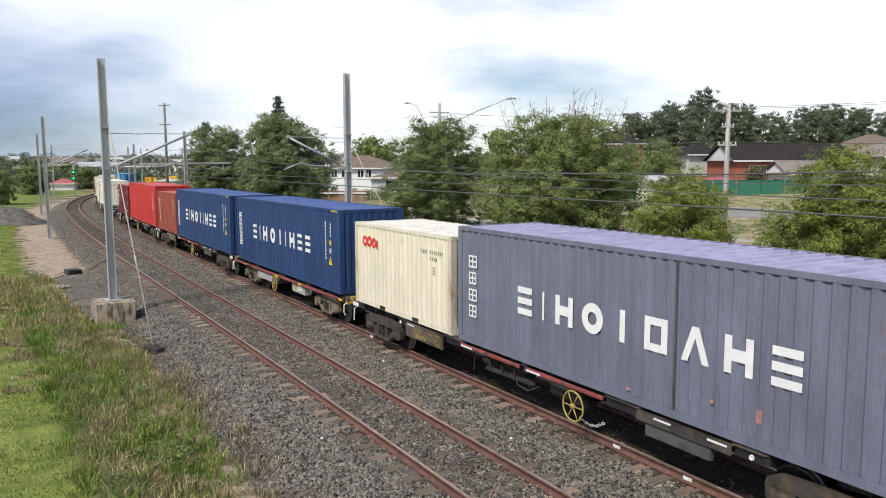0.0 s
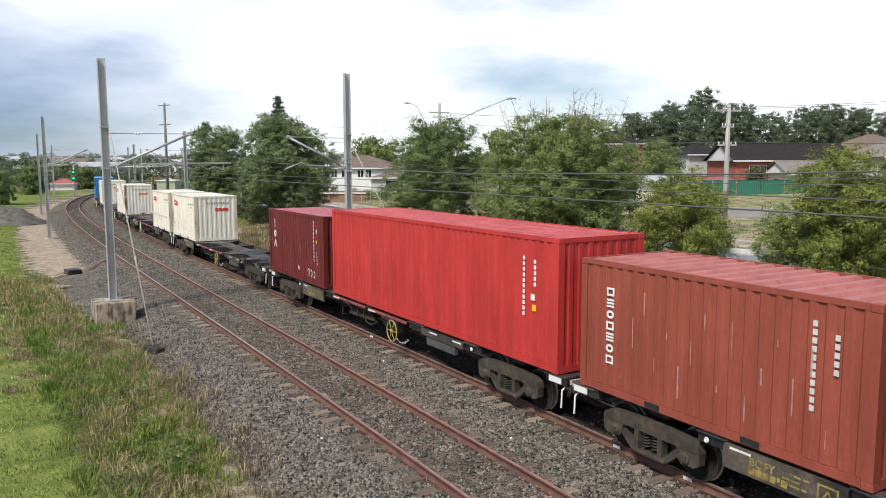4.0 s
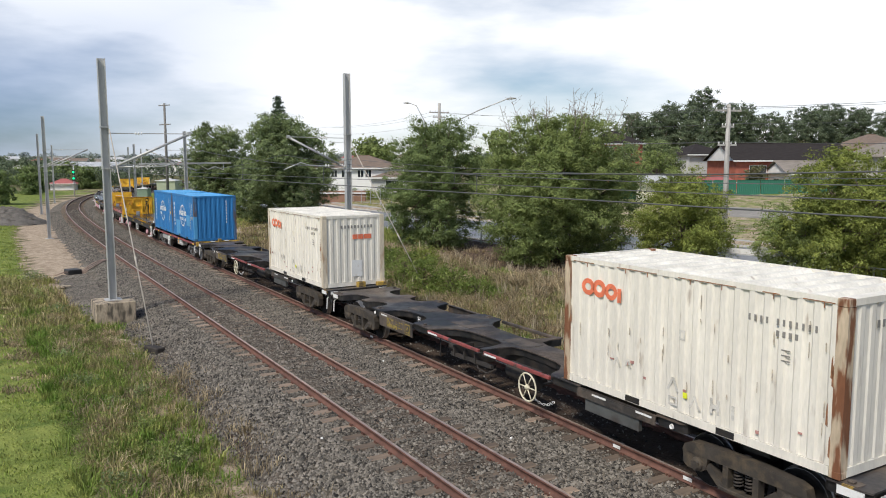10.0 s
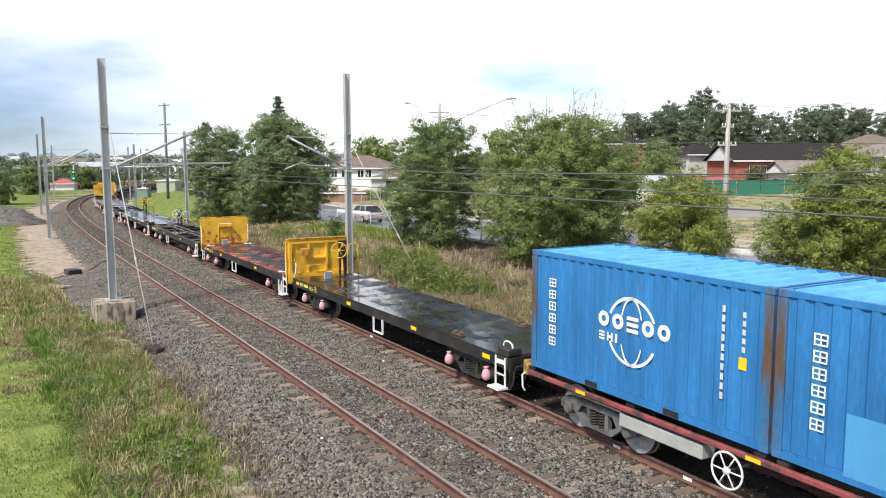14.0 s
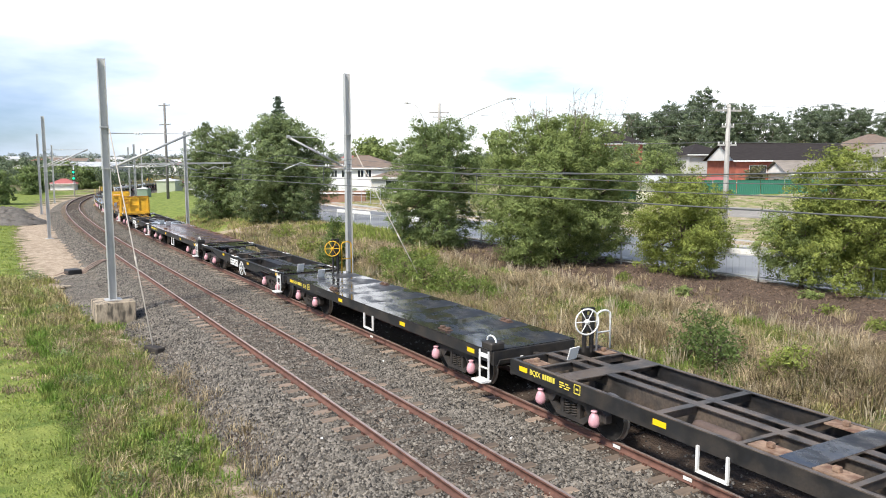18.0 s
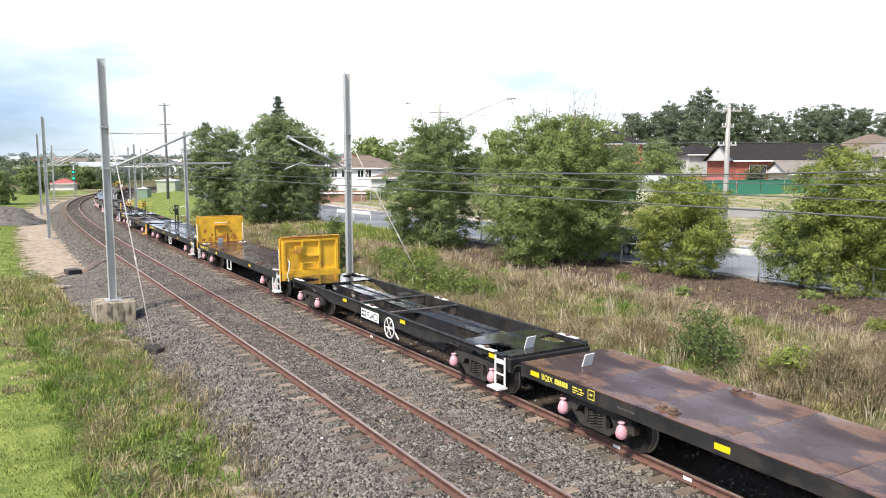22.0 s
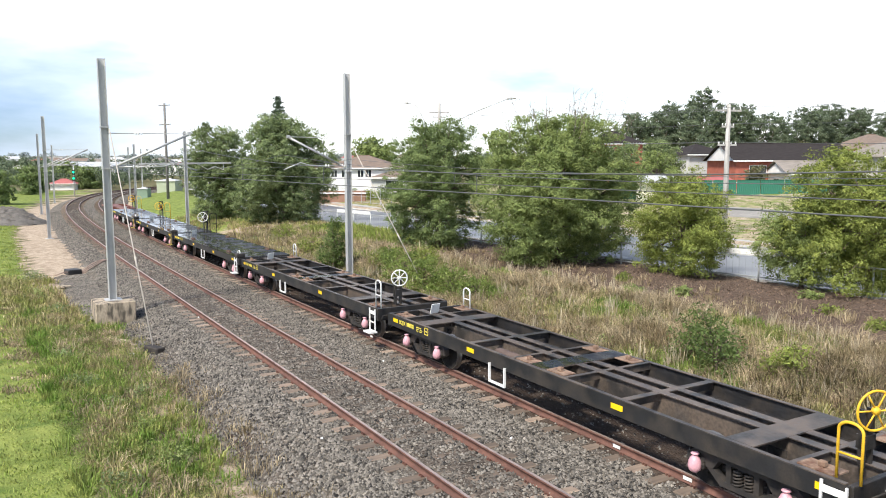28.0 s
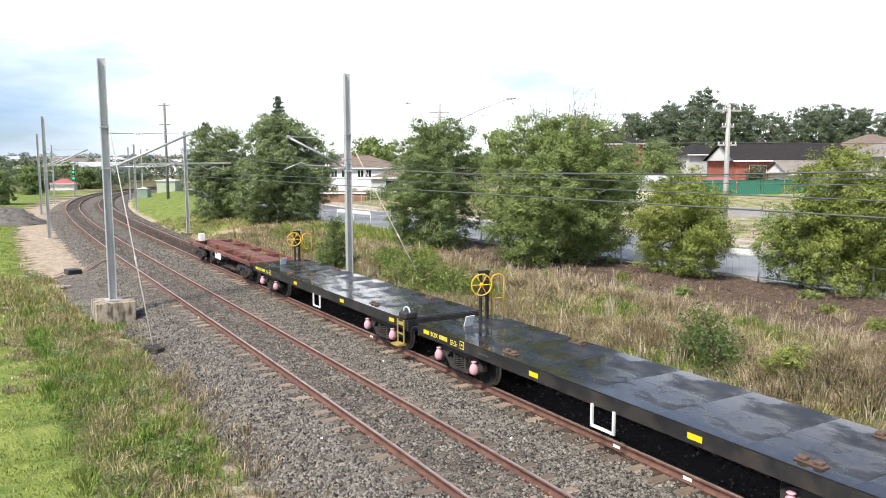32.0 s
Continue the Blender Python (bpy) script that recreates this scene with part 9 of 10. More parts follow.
meadow("bank_grass", 26000, 28, 75, 3.0, 13.0, 0.36, m_blade_mix, "olive green grass on the bank", 209, 18, 1.0, 0.6, 0.02, 0.22)
meadow("dry_grass", 9000, 30, 52, 3.0, 9.4, 0.5, m_blade_dry, "dry straw-coloured grass on the bank", 210, 18, 1.0, 0.8, 0.016, 0.2, 1.0, 0.9)
meadow("dry_grass", 8000, -6, 32, 8.6, 12.6, 0.34, m_blade_dry, "thin dry grass tufts in the bark mulch", 211, 22, 1.0, 1.0, 0.008, 0.12, 2.0, 0.8, ragged=0.9)
meadow("verge_grass", 14000, 0, 90, 27.0, 38.0, 0.12, m_blade_mix, "mown green verge behind the road", 212, 9, 1.0, width=0.04, spread_r=0.25)
meadow("bank_grass", 9000, 33, 47, 9.2, 13.6, 0.5, m_blade_green, "bright yellow-green grass beside the road fence", 221, 20, 1.0, 0.5, 0.016, 0.2, 0.4, 0.6)
low_weeds(56000, -8, 24, -10.2, -7.3, 0.24, 0.045, m_leaf_fresh, "low broad-leaved weeds beside the ballast", 217, 1.0)
low_weeds(24000, -8, 30, 3.2, 9.0, 0.3, 0.06, m_leaf_mid, "low broad-leaved weeds on the bank", 218, 2.6)
meadow("dry_grass", 10000, 13, 32, -11.2, -9.0, 0.10, m_blade_dry, "short dry yellowish grass on the lawn's edge", 219, 20, 1.0, 0.9, 0.013, 0.22, 2.2, 1.0, clear=-0.3)


def litter(name, count, s_lo, s_hi, d_lo, d_hi, size, mat, label, seed):
    """Flat chips lying at odd tilts on the ground."""
    rng = np.random.default_rng(seed)
    q, d = rng.uniform(s_lo, s_hi, count), rng.uniform(d_lo, d_hi, count)
    x, y, a = line_at(q)
    c = np.stack([x + np.sin(a) * d, y - np.cos(a) * d, ground_z(q, d) + 0.012], 1)
    turn, tip = rng.uniform(0, 6.28, count), rng.normal(0, 0.45, count)
    ln, wd = size * rng.uniform(0.5, 1.6, count), size * rng.uniform(0.2, 0.5, count)
    u = np.stack([np.cos(turn) * np.cos(tip), np.sin(turn) * np.cos(tip), np.sin(tip)], 1) * ln[:, None]
    w = np.stack([-np.sin(turn), np.cos(turn), rng.normal(0, 0.3, count)], 1) * wd[:, None]
    lift = np.abs(u[:, 2:3]) * np.array([[0, 0, 1]])
    v = np.stack([c + lift - u - w, c + lift + u - w * 0.6, c + lift + u * 0.9 + w, c + lift - u * 0.8 + w], 1).reshape(-1, 3)
    f = np.arange(4 * count).reshape(-1, 4)
    return tagged(new(name, raw_mesh(name, v, f, mat)), label, "litter", kind="stuff")


m_chip = surface("bark_chips", (0.135, 0.092, 0.066), 0.9, vary=0.4, scale=1.2, fine=8, bump=0, other=(0.27, 0.20, 0.15), other_amount=0.4, other_sharp=0.25, island=True, random=0.7, world_space=True, specular=0.1)
litter("bark_chips", 30000, -8, 36, 9.0, 17.0, 0.034, m_chip, "loose brown bark chips and dead leaves under the trees", 231)

# earth heap with cut branches
bp_rng = random.Random(8)
heap_at = seen_at(14, 77, -0.5)
hv, hf, rings, sides = [(0, 0, 1.75)], [], 9, 28
hn = np.random.default_rng(12).normal(0, 0.07, (rings, sides))
for i in range(rings):
    r = (i + 1) / rings
    for k in range(sides):
        a = 2 * math.pi * k / sides
        hv.append((4.2 * r * math.cos(a) * (1 + hn[i, k]), 2.4 * r * math.sin(a) * (1 + hn[i, k]), 1.75 * (1 - r ** 1.4) * (1 + 1.3 * hn[i, k]) - 0.15 * r))
hf += [(0, 1 + k, 1 + (k + 1) % sides) for k in range(sides)]
for i in range(rings - 1):
    hf += [(1 + i * sides + k, 1 + (i + 1) * sides + k, 1 + (i + 1) * sides + (k + 1) % sides, 1 + i * sides + (k + 1) % sides) for k in range(sides)]
pile = thing("earth_heap", "grey heap of earth and cut branches on the grass", "earth heap", m=pose(*heap_at))
part("earth", Shape().add(hv, hf), surface("grey_heaped_earth", (0.125, 0.115, 0.105), 0.95, vary=0.3, scale=1.5, fine=9, bump=0.6, bump_size=0.06), pile, smooth=True)
heap = Shape()
for k in range(420):
    a, r = bp_rng.uniform(0, 6.28), bp_rng.uniform(0, 1) ** 0.6
    x, y = 3.6 * r * math.cos(a), 2.0 * r * math.sin(a)
    z = 1.75 * (1 - r ** 1.4) + bp_rng.uniform(-0.05, 0.12)
    tt, ln = bp_rng.uniform(0, 6.28), bp_rng.uniform(0.4, 1.2)
    heap.tube([(x, y, z), (x + ln * math.cos(tt), y + ln * math.sin(tt), z + ln * bp_rng.uniform(-0.4, 0.15))], [0.02, 0.008], 4)
tagged(part("brush", heap, surface("dead_branches", (0.20, 0.175, 0.15), 0.9, vary=0.3, scale=2, fine=12, bump=0.1), pile), kind="stuff")
meadow("dry_grass", 5000, 79, 90, -18.5, -10.5, 0.95, m_seed_stalk, "tall dry reeds behind the earth heap", 222, 16, 1.0, 0.3, 0.02, 0.3, 0.5, 0.3)

# roadside fence
m_fence = surface("weathered_galvanised_pipe", (0.42, 0.43, 0.42), 0.5, metal=0.4, vary=0.15, scale=2, fine=20, bump=0.05)
fence = thing("roadside_fence", "galvanised pipe fence with white rails beside the road", "fence")
F_PTS = ((-14, 18.0), (10.5, 17.0), (19.0, 15.6), (41.5, 14.6), (54.0, 12.4), (72.0, 11.6))
f_s = np.arange(-12, 71, 2.35)
f_d = np.interp(f_s, [p[0] for p in F_PTS], [p[1] for p in F_PTS])
post_mesh = Shape().tube([(0, 0, -0.2), (0, 0, 1.12)], 0.045, 8).mesh("post", m_fence, True)
tops = []
for s, d in zip(f_s, f_d):
    p = place(float(s), float(d), 0.5)
    part("post", post_mesh, None, fence, m=pose(p.x, p.y, p.z))
    tops.append(p)
for z, r in ((1.10, 0.035), (0.18, 0.03)):
    part("rail", Shape().tube([p + Vector((0, 0, z)) for p in tops], r, 7), m_fence, fence, smooth=True)
for a, b in ((9, 10), (10, 11), (14, 15), (24, 25), (25, 26), (29, 30), (30, 31)):
    part("guard_board", Shape().beam(tops[a] + Vector((0, 0, 1.2)), tops[b] + Vector((0, 0, 1.2)), 0.06, 0.26), m_white, fence, "white painted board on the fence")
mesh_fence = Shape()
for a, b in zip(tops[:-1], tops[1:]):
    for k in range(1, 8):
        q = a.lerp(b, k / 8)
        mesh_fence.tube([q + Vector((0, 0, 0.18)), q + Vector((0, 0, 1.1))], 0.006, 4)
tagged(part("infill_bars", mesh_fence, m_fence, fence), kind="stuff")
chain = thing("chain_fence", "grey chain-wire fence behind the road", "fence")
c_tops = []
for s in np.arange(46, 100, 3.0):
    p = place(float(s), 32.6 + float(road_shift(s)), 0.55)
    part("post", Shape().tube([(0, 0, 0), (0, 0, 1.7)], 0.04, 6).mesh("post", m_fence), None, chain, m=pose(p.x, p.y, p.z))
    c_tops.append(p)
for z in (1.68, 0.9, 0.2):
    part("rail", Shape().tube([p + Vector((0, 0, z)) for p in c_tops], 0.022, 5), m_fence, chain)

# ---------------------------------------------------------------- houses
m_brick = surface("red_brick_wall", (0.36, 0.11, 0.075), 0.85, vary=0.15, scale=1.5, fine=16, bump=0.2)
m_brick_dull = surface("dull_brown_brick", (0.27, 0.155, 0.105), 0.85, vary=0.15, scale=1.5, fine=16, bump=0.2)
m_render = surface("white_render", (0.74, 0.73, 0.70), 0.8, vary=0.06, scale=1, fine=14, bump=0.1)
m_board = surface("white_weatherboard", (0.76, 0.76, 0.74), 0.65, vary=0.06, scale=1, fine=10, bump=0.1, stretch=(0.3, 0.3, 8))
m_grey_wall = surface("pale_grey_wall", (0.52, 0.52, 0.50), 0.8, vary=0.08, scale=1, fine=12, bump=0.1)
m_dark_roof = surface("dark_tile_roof", (0.036, 0.031, 0.030), 0.85, specular=0.15, vary=0.2, scale=1.5, fine=8, bump=0.4, stretch=(1, 3, 3))
m_tile_roof = surface("weathered_tile_roof", (0.22, 0.155, 0.115), 0.8, vary=0.2, scale=1.2, fine=7, bump=0.4, stretch=(1, 3, 3), other=(0.15, 0.13, 0.11), other_amount=0.4, other_sharp=0.3)
m_tile_grey = surface("grey_brown_tile_roof", (0.24, 0.21, 0.18), 0.8, vary=0.2, scale=1.2, fine=7, bump=0.4, stretch=(1, 3, 3))
m_iron_roof = surface("pale_iron_roof", (0.58, 0.59, 0.60), 0.5, metal=0.2, vary=0.08, scale=1, fine=10, bump=0.1)
m_red_roof_h = surface("red_iron_roof", (0.38, 0.115, 0.105), 0.6, vary=0.12, scale=1, fine=10, bump=0.1)
m_glass = surface("dark_window_glass", (0.03, 0.035, 0.04), 0.08, vary=0.1, scale=1, fine=5, bump=0.0, specular=0.8)
m_green_fence = surface("green_steel_fence", (0.03, 0.16, 0.105), 0.5, vary=0.08, scale=1, fine=14, bump=0.05)


def house(p, w, dep, wall_h, roof_h, turn, wall_mat, roof_mat, label, hip=True, windows=(), name="house", over=0.45, gable_mat=None, category="house", chimney=None, group="houses"):
    """A house: walls, a pitched roof with eaves, windows with frames and panes on the front (y = -dep / 2) and left side."""
    t = thing(name, label, category, group, m=pose(p[0], p[1], p[2], 0, 0, turn))
    part("wall", Shape().box(-w / 2, w / 2, -dep / 2, dep / 2, -1.5, wall_h), wall_mat, t)
    hw, hd = w / 2 + over, dep / 2 + over
    r = Shape()
    z0, z1 = wall_h - 0.05, wall_h + roof_h
    run = max(0.05, hw - hd) if hip else hw
    vs = [(-hw, -hd, z0), (hw, -hd, z0), (hw, hd, z0), (-hw, hd, z0), (-run, 0, z1), (run, 0, z1)]
    fs = [(0, 1, 5, 4), (2, 3, 4, 5), (1, 2, 5), (3, 0, 4), (3, 2, 1, 0)] if hip else [(0, 1, 5, 4), (2, 3, 4, 5), (3, 2, 1, 0)]
    r.add(vs, fs)
    roof = part("roof", r, roof_mat, t)
    part("ridge", Shape().tube([(-run, 0, z1 + 0.02), (run, 0, z1 + 0.02)], 0.09, 6), roof_mat, roof)
    part("gutter", Shape().box(-hw - 0.06, hw + 0.06, -hd - 0.1, -hd, z0 - 0.1, z0 + 0.06), m_white, t)
    if not hip:
        for x, k in ((-w / 2, -1), (w / 2, 1)):
            g = Shape().add([(x, -dep / 2, wall_h - 0.02), (x, dep / 2, wall_h - 0.02), (x, 0, wall_h + roof_h * (dep / 2) / hd)], [(0, 1, 2)])
            g.add([(x + 0.14 * k, -dep / 2, wall_h - 0.02), (x + 0.14 * k, dep / 2, wall_h - 0.02), (x + 0.14 * k, 0, wall_h + roof_h * (dep / 2) / hd)], [(0, 1, 2)])
            part("gable", g, gable_mat or wall_mat, t)
    for side, a, z, ww, hh in windows:
        m = pose(a, -dep / 2, z) if side == "f" else pose(-w / 2, -a, z, 0, 0, -90)
        fr = Shape().box(-ww / 2 - 0.07, ww / 2 + 0.07, -0.06, 0.02, -0.07, 0.0).box(-ww / 2 - 0.07, ww / 2 + 0.07, -0.06, 0.02, hh, hh + 0.07).box(-ww / 2 - 0.07, -ww / 2, -0.06, 0.02, 0, hh).box(ww / 2, ww / 2 + 0.07, -0.06, 0.02, 0, hh).box(-0.03, 0.03, -0.05, 0.02, 0, hh)
        wn_ = part("window", fr, m_white, t, "white framed window", m=m)
        part("pane", Shape().box(-ww / 2, ww / 2, -0.03, 0.0, 0, hh), m_glass, wn_)
    if chimney:
        part("chimney", Shape().box(chimney[0] - 0.3, chimney[0] + 0.3, chimney[1] - 0.3, chimney[1] + 0.3, wall_h, wall_h + roof_h + 0.7).box(chimney[0] - 0.36, chimney[0] + 0.36, chimney[1] - 0.36, chimney[1] + 0.36, wall_h + roof_h + 0.6, wall_h + roof_h + 0.75), m_brick, roof)
    return t


house(seen_at(1374, 97, 3.0), 14.6, 9.0, 2.75, 2.05, 2, m_brick, m_dark_roof, "red brick house with a dark roof and white gable", False, (("f", -4.6, 0.8, 2.0, 1.3), ("f", -1.2, 1.5, 2.2, 0.7), ("f", 1.6, 0.8, 1.2, 1.3), ("f", 4.2, 1.2, 2.2, 0.8)), gable_mat=m_render, chimney=None)
house(seen_at(1228, 108, 3.7), 6.0, 8.0, 2.9, 1.5, 10, m_grey_wall, m_dark_roof, "pale grey house with a low dark roof", True, (("f", 0.6, 0.9, 1.5, 1.2),))
house(seen_at(1436, 91, 2.3), 9.0, 5.5, 1.9, 1.45, 6, m_render, m_tile_grey, "low outbuilding with a weathered tile roof", False, (("l", 0.0, 0.5, 1.2, 0.8),), name="outbuilding", category="outbuilding")
house(seen_at(1535, 128, 5.0), 11.0, 9.0, 2.6, 2.4, 20, m_brick, m_tile_roof, "brick house with a brown tiled hip roof", True)
house(seen_at(1578, 98, 3.6), 10.0, 8.0, 2.6, 2.0, 12, m_grey_wall, m_tile_grey, "house with a grey-brown tiled hip roof", True)
house(seen_at(1080, 112, 3.6), 8.0, 7.0, 4.6, 1.8, -8, m_brick, m_dark_roof, "two-storey brick house partly hidden by trees", True, (("f", 2.4, 3.2, 1.1, 1.0), ("f", -0.5, 3.2, 1.1, 1.0)))
house(seen_at(1160, 80, 1.9), 3.2, 2.6, 1.7, 0.5, 8, surface("cream_shed_steel", (0.70, 0.68, 0.52), 0.6, vary=0.06, scale=1, fine=10, bump=0.05), m_iron_roof, "small cream garden shed behind the green fence", False, name="shed", category="shed")
house(seen_at(1243, 86, 1.9), 5.0, 3.0, 1.5, 0.5, 4, m_grey_wall, m_red_roof_h, "low shed with a rusty red iron roof", False, name="shed", category="shed")
house(seen_at(646, 113, 1.9), 10.8, 9.0, 3.0, 1.7, -6, m_board, m_tile_roof, "white weatherboard house with a brown tiled roof", True, (("f", -3.4, 1.7, 0.8, 0.95), ("f", -1.9, 1.7, 0.8, 0.95), ("f", 0.4, 1.7, 0.8, 0.95), ("f", 1.5, 1.7, 0.8, 0.95)))
house(seen_at(700, 108, 1.4), 5.6, 6.0, 2.2, 1.0, -6, m_grey_wall, m_tile_roof, "low pale garage beside the white house", True, (("f", 0.4, 0.3, 2.4, 1.5),), name="garage", category="garage")
house(seen_at(600, 99, 0.9), 7.0, 0.5, 0.9, 0.12, -4, m_brick_dull, m_brick_dull, "low red brick garden wall", False, name="garden_wall", over=0.05, category="wall")
house(seen_at(745, 150, 3.4), 10, 8, 3.0, 2.0, 10, m_board, m_tile_roof, "distant house with a brown roof", True)
house(seen_at(1325, 190, 7.2), 8, 7, 2.4, 1.3, 0, m_board, m_iron_roof, "distant pale house on the rise", True)
house(seen_at(1400, 200, 7.6), 8, 7, 2.4, 1.3, 0, m_board, m_tile_grey, "distant pale house on the rise", True)
house(seen_at(1447, 195, 7.4), 8, 7, 2.4, 1.4, 0, m_grey_wall, m_tile_roof, "distant house with a brown roof on the rise", True)
hut = house(seen_at(302, 142, -0.2), 3.6, 2.8, 2.7, 0.25, -8, surface("pale_green_hut_steel", (0.35, 0.385, 0.275), 0.6, vary=0.06, scale=1, fine=10, bump=0.05), m_iron_roof, "pale green relay hut beside the track", True, name="relay_hut", over=0.12, category="hut")
house(seen_at(340, 150, -0.2), 1.8, 1.6, 2.2, 0.15, -8, m_silver, m_silver, "grey equipment cabinet beside the relay hut", True, name="equipment_cabinet", over=0.05, category="cabinet")
house(seen_at(256, 128, -0.3), 1.9, 1.2, 1.8, 0.1, -8, surface("green_cabinet_steel", (0.22, 0.30, 0.22), 0.6, vary=0.06, scale=1, fine=10, bump=0.05), m_iron_roof, "green equipment cabinet beside the track", True, name="equipment_cabinet", over=0.04, category="cabinet")
house(seen_at(116, 176, -0.4), 5.0, 3.5, 1.5, 1.0, 12, m_render, m_red_roof_h, "small building with a pinkish red roof", True, name="shed", category="shed")
house(seen_at(175, 240, 1.6), 16.0, 14, 3.2, 1.2, 4, m_grey_wall, m_iron_roof, "long low warehouse with a pale roof", False, name="warehouse", category="warehouse")

# green fence panels
gf = thing("green_fence", "dark green corrugated steel boundary fence", "fence")
panel = Shape()
gp = []
for k in range(25):
    x = k * 2.4 / 24
    gp.append((x, 0.02 if k % 2 else -0.02))
panel.add([(x, y, -0.5) for x, y in gp] + [(x, y, 1.8) for x, y in gp], [(i, i + 1, 26 + i, 25 + i) for i in range(24)])
panel.box(0, 2.4, -0.035, 0.035, 1.77, 1.83).box(0, 2.4, -0.035, 0.035, 0.02, 0.08).box(-0.035, 0.035, -0.035, 0.035, 0, 1.85)
panel_mesh = panel.mesh("fence_panel", m_green_fence)
g0, g1 = seen_at(1095, 84, 1.75), seen_at(1560, 82, 1.9)
n_panels = int((g1 - g0).length / 2.4)
for k in range(n_panels):
    q = g0.lerp(g1, k / n_panels)
    part("fence_panel", panel_mesh, None, gf, m=pose(q.x, q.y, q.z, 0, 0, math.degrees(math.atan2(g1.y - g0.y, g1.x - g0.x))))

# the town in the distance
t_rng = random.Random(77)
roofs = (m_iron_roof, m_tile_roof, m_tile_grey, m_red_roof_h, m_iron_roof)
walls = (m_render, m_board, m_grey_wall, m_brick)
for k in range(46):
    px = t_rng.uniform(-60, 350) if k < 36 else t_rng.uniform(420, 900)
    dist = t_rng.uniform(330, 900)
    q = seen_at(px, dist)
    big = t_rng.random() < 0.25
    z = 5.6 - (t_rng.uniform(289, 300) - 288) / 1357 * dist
    house((q.x, q.y, z - 1.2), t_rng.uniform(16, 34) if big else t_rng.uniform(9, 15), t_rng.uniform(8, 12), t_rng.uniform(2.6, 4.6), t_rng.uniform(0.8, 2.4), t_rng.uniform(-30, 30), t_rng.choice(walls), t_rng.choice(roofs),
          "distant pale building of the town behind the railway", not big, (("f", -2, 1, 1.5, 1.2), ("f", 2, 1, 1.5, 1.2)), over=0.4, group="distant houses")


def far_woods(seed, n, px_lo, px_hi, near, far, mat, name="far_woods", h=(5, 9), rows=(280, 293), wide=(5, 12), leaf=1.3, standing=False, each=200):
    """Crowns of distant trees, spread by bearing and distance; standing: on the level ground clear of the line."""
    rng = np.random.default_rng(seed)
    pts, ways = [], []
    for k in range(n):
        px, dist = rng.uniform(px_lo, px_hi), rng.uniform(near, far)
        x, y = (px - 784) / 1357 * dist, dist
        w, hh = rng.uniform(*wide), rng.uniform(*h)
        z = -1.0 if standing else 5.6 - (rng.uniform(*rows) - 288) / 1357 * dist - 4
        if standing and abs(near_line([x], [y])[1][0]) < 9 + w * 0.6:
            continue
        for q in range(5):
            u = rng.normal(0, 1, (each // 5, 3))
            u /= np.linalg.norm(u, axis=1)[:, None]
            c = np.array([x + rng.uniform(-0.4, 0.4) * w, y + rng.uniform(-0.4, 0.4) * w, z + hh * rng.uniform(0.35, 0.72)])
            pts.append(u * np.array([w * 0.34, w * 0.34, hh * 0.27]) * rng.uniform(0.7, 1.05, (each // 5, 1)) + c)
            ways.append(u)
    v, f = leaves(np.concatenate(pts), leaf, rng, 0.3, np.concatenate(ways))
    return tagged(new(name, raw_mesh(name, v, f, mat)), "dark distant trees of the town", "woods", kind="stuff")


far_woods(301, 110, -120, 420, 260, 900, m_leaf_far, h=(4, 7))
far_woods(302, 70, 380, 1000, 220, 700, m_leaf_mid, h=(4, 7))
far_woods(303, 40, 950, 1800, 300, 520, m_leaf_deep, h=(6, 9))
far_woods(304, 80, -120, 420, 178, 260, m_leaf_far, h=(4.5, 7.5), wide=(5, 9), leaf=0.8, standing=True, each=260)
# Ridge leaves are paled, so their colour holds the haze of distance.
far_woods(305, 150, -120, 1000, 1300, 2200, leaf_mat("hazed_pale_leaves", (0.17, 0.205, 0.185), (0.28, 0.32, 0.29)), h=(9, 17), rows=(277, 284), wide=(14, 34), leaf=3.6, each=160)
for k in range(26):
    dist = t_rng.uniform(950, 1500)
    q = seen_at(t_rng.uniform(-60, 420), dist)
    house((q.x, q.y, 5.6 - (t_rng.uniform(280, 288) - 288) / 1357 * dist - 4), t_rng.uniform(14, 40), 12, t_rng.uniform(4, 6), t_rng.uniform(2, 4), t_rng.uniform(-20, 20), t_rng.choice(walls[:3]), t_rng.choice((m_iron_roof, m_tile_grey, m_iron_roof)), "distant pale building of the town behind the railway", True, (), group="distant houses")

# ---------------------------------------------------------------- cables and small things by the line
m_cable = surface("pinkish_cable_sheath", (0.46, 0.33, 0.26), 0.7, vary=0.15, scale=4, fine=30, bump=0.05)
cab = thing("cable_loop", "pinkish cables running from a pit to the track", "cable")
for k in range(3):
    pts = []
    for j in range(10):
        t = j / 9
        d = -7.43 + 2.1 * t
        pts.append(place(36.9 + 3.1 * t + 0.3 * (k - 1) * math.sin(t * 3.14), d, float(max(ground_z(37, d), bed_z(d))) + 0.04 + 0.16 * math.sin(t * 3.14) * (0.6 + 0.3 * k)))
    part("cable", Shape().tube(pts, 0.028, 6), m_cable, cab, smooth=True)
part("cable", Shape().tube([place(36.9 - 1.0 * t, -7.5 - 1.0 * t, -0.38 + 0.1 * math.sin(t * 3)) for t in (0, 0.25, 0.5, 0.75, 1.0)], 0.028, 6), m_cable, cab, smooth=True)
solo("cable_pit", Shape().box(-0.42, 0.42, -0.36, 0.36, -0.1, 0.30, bevel=0.04), m_black, "small dark cable pit box on the ballast", "pit", m=upon(37.0, -7.5, -0.5, 12))
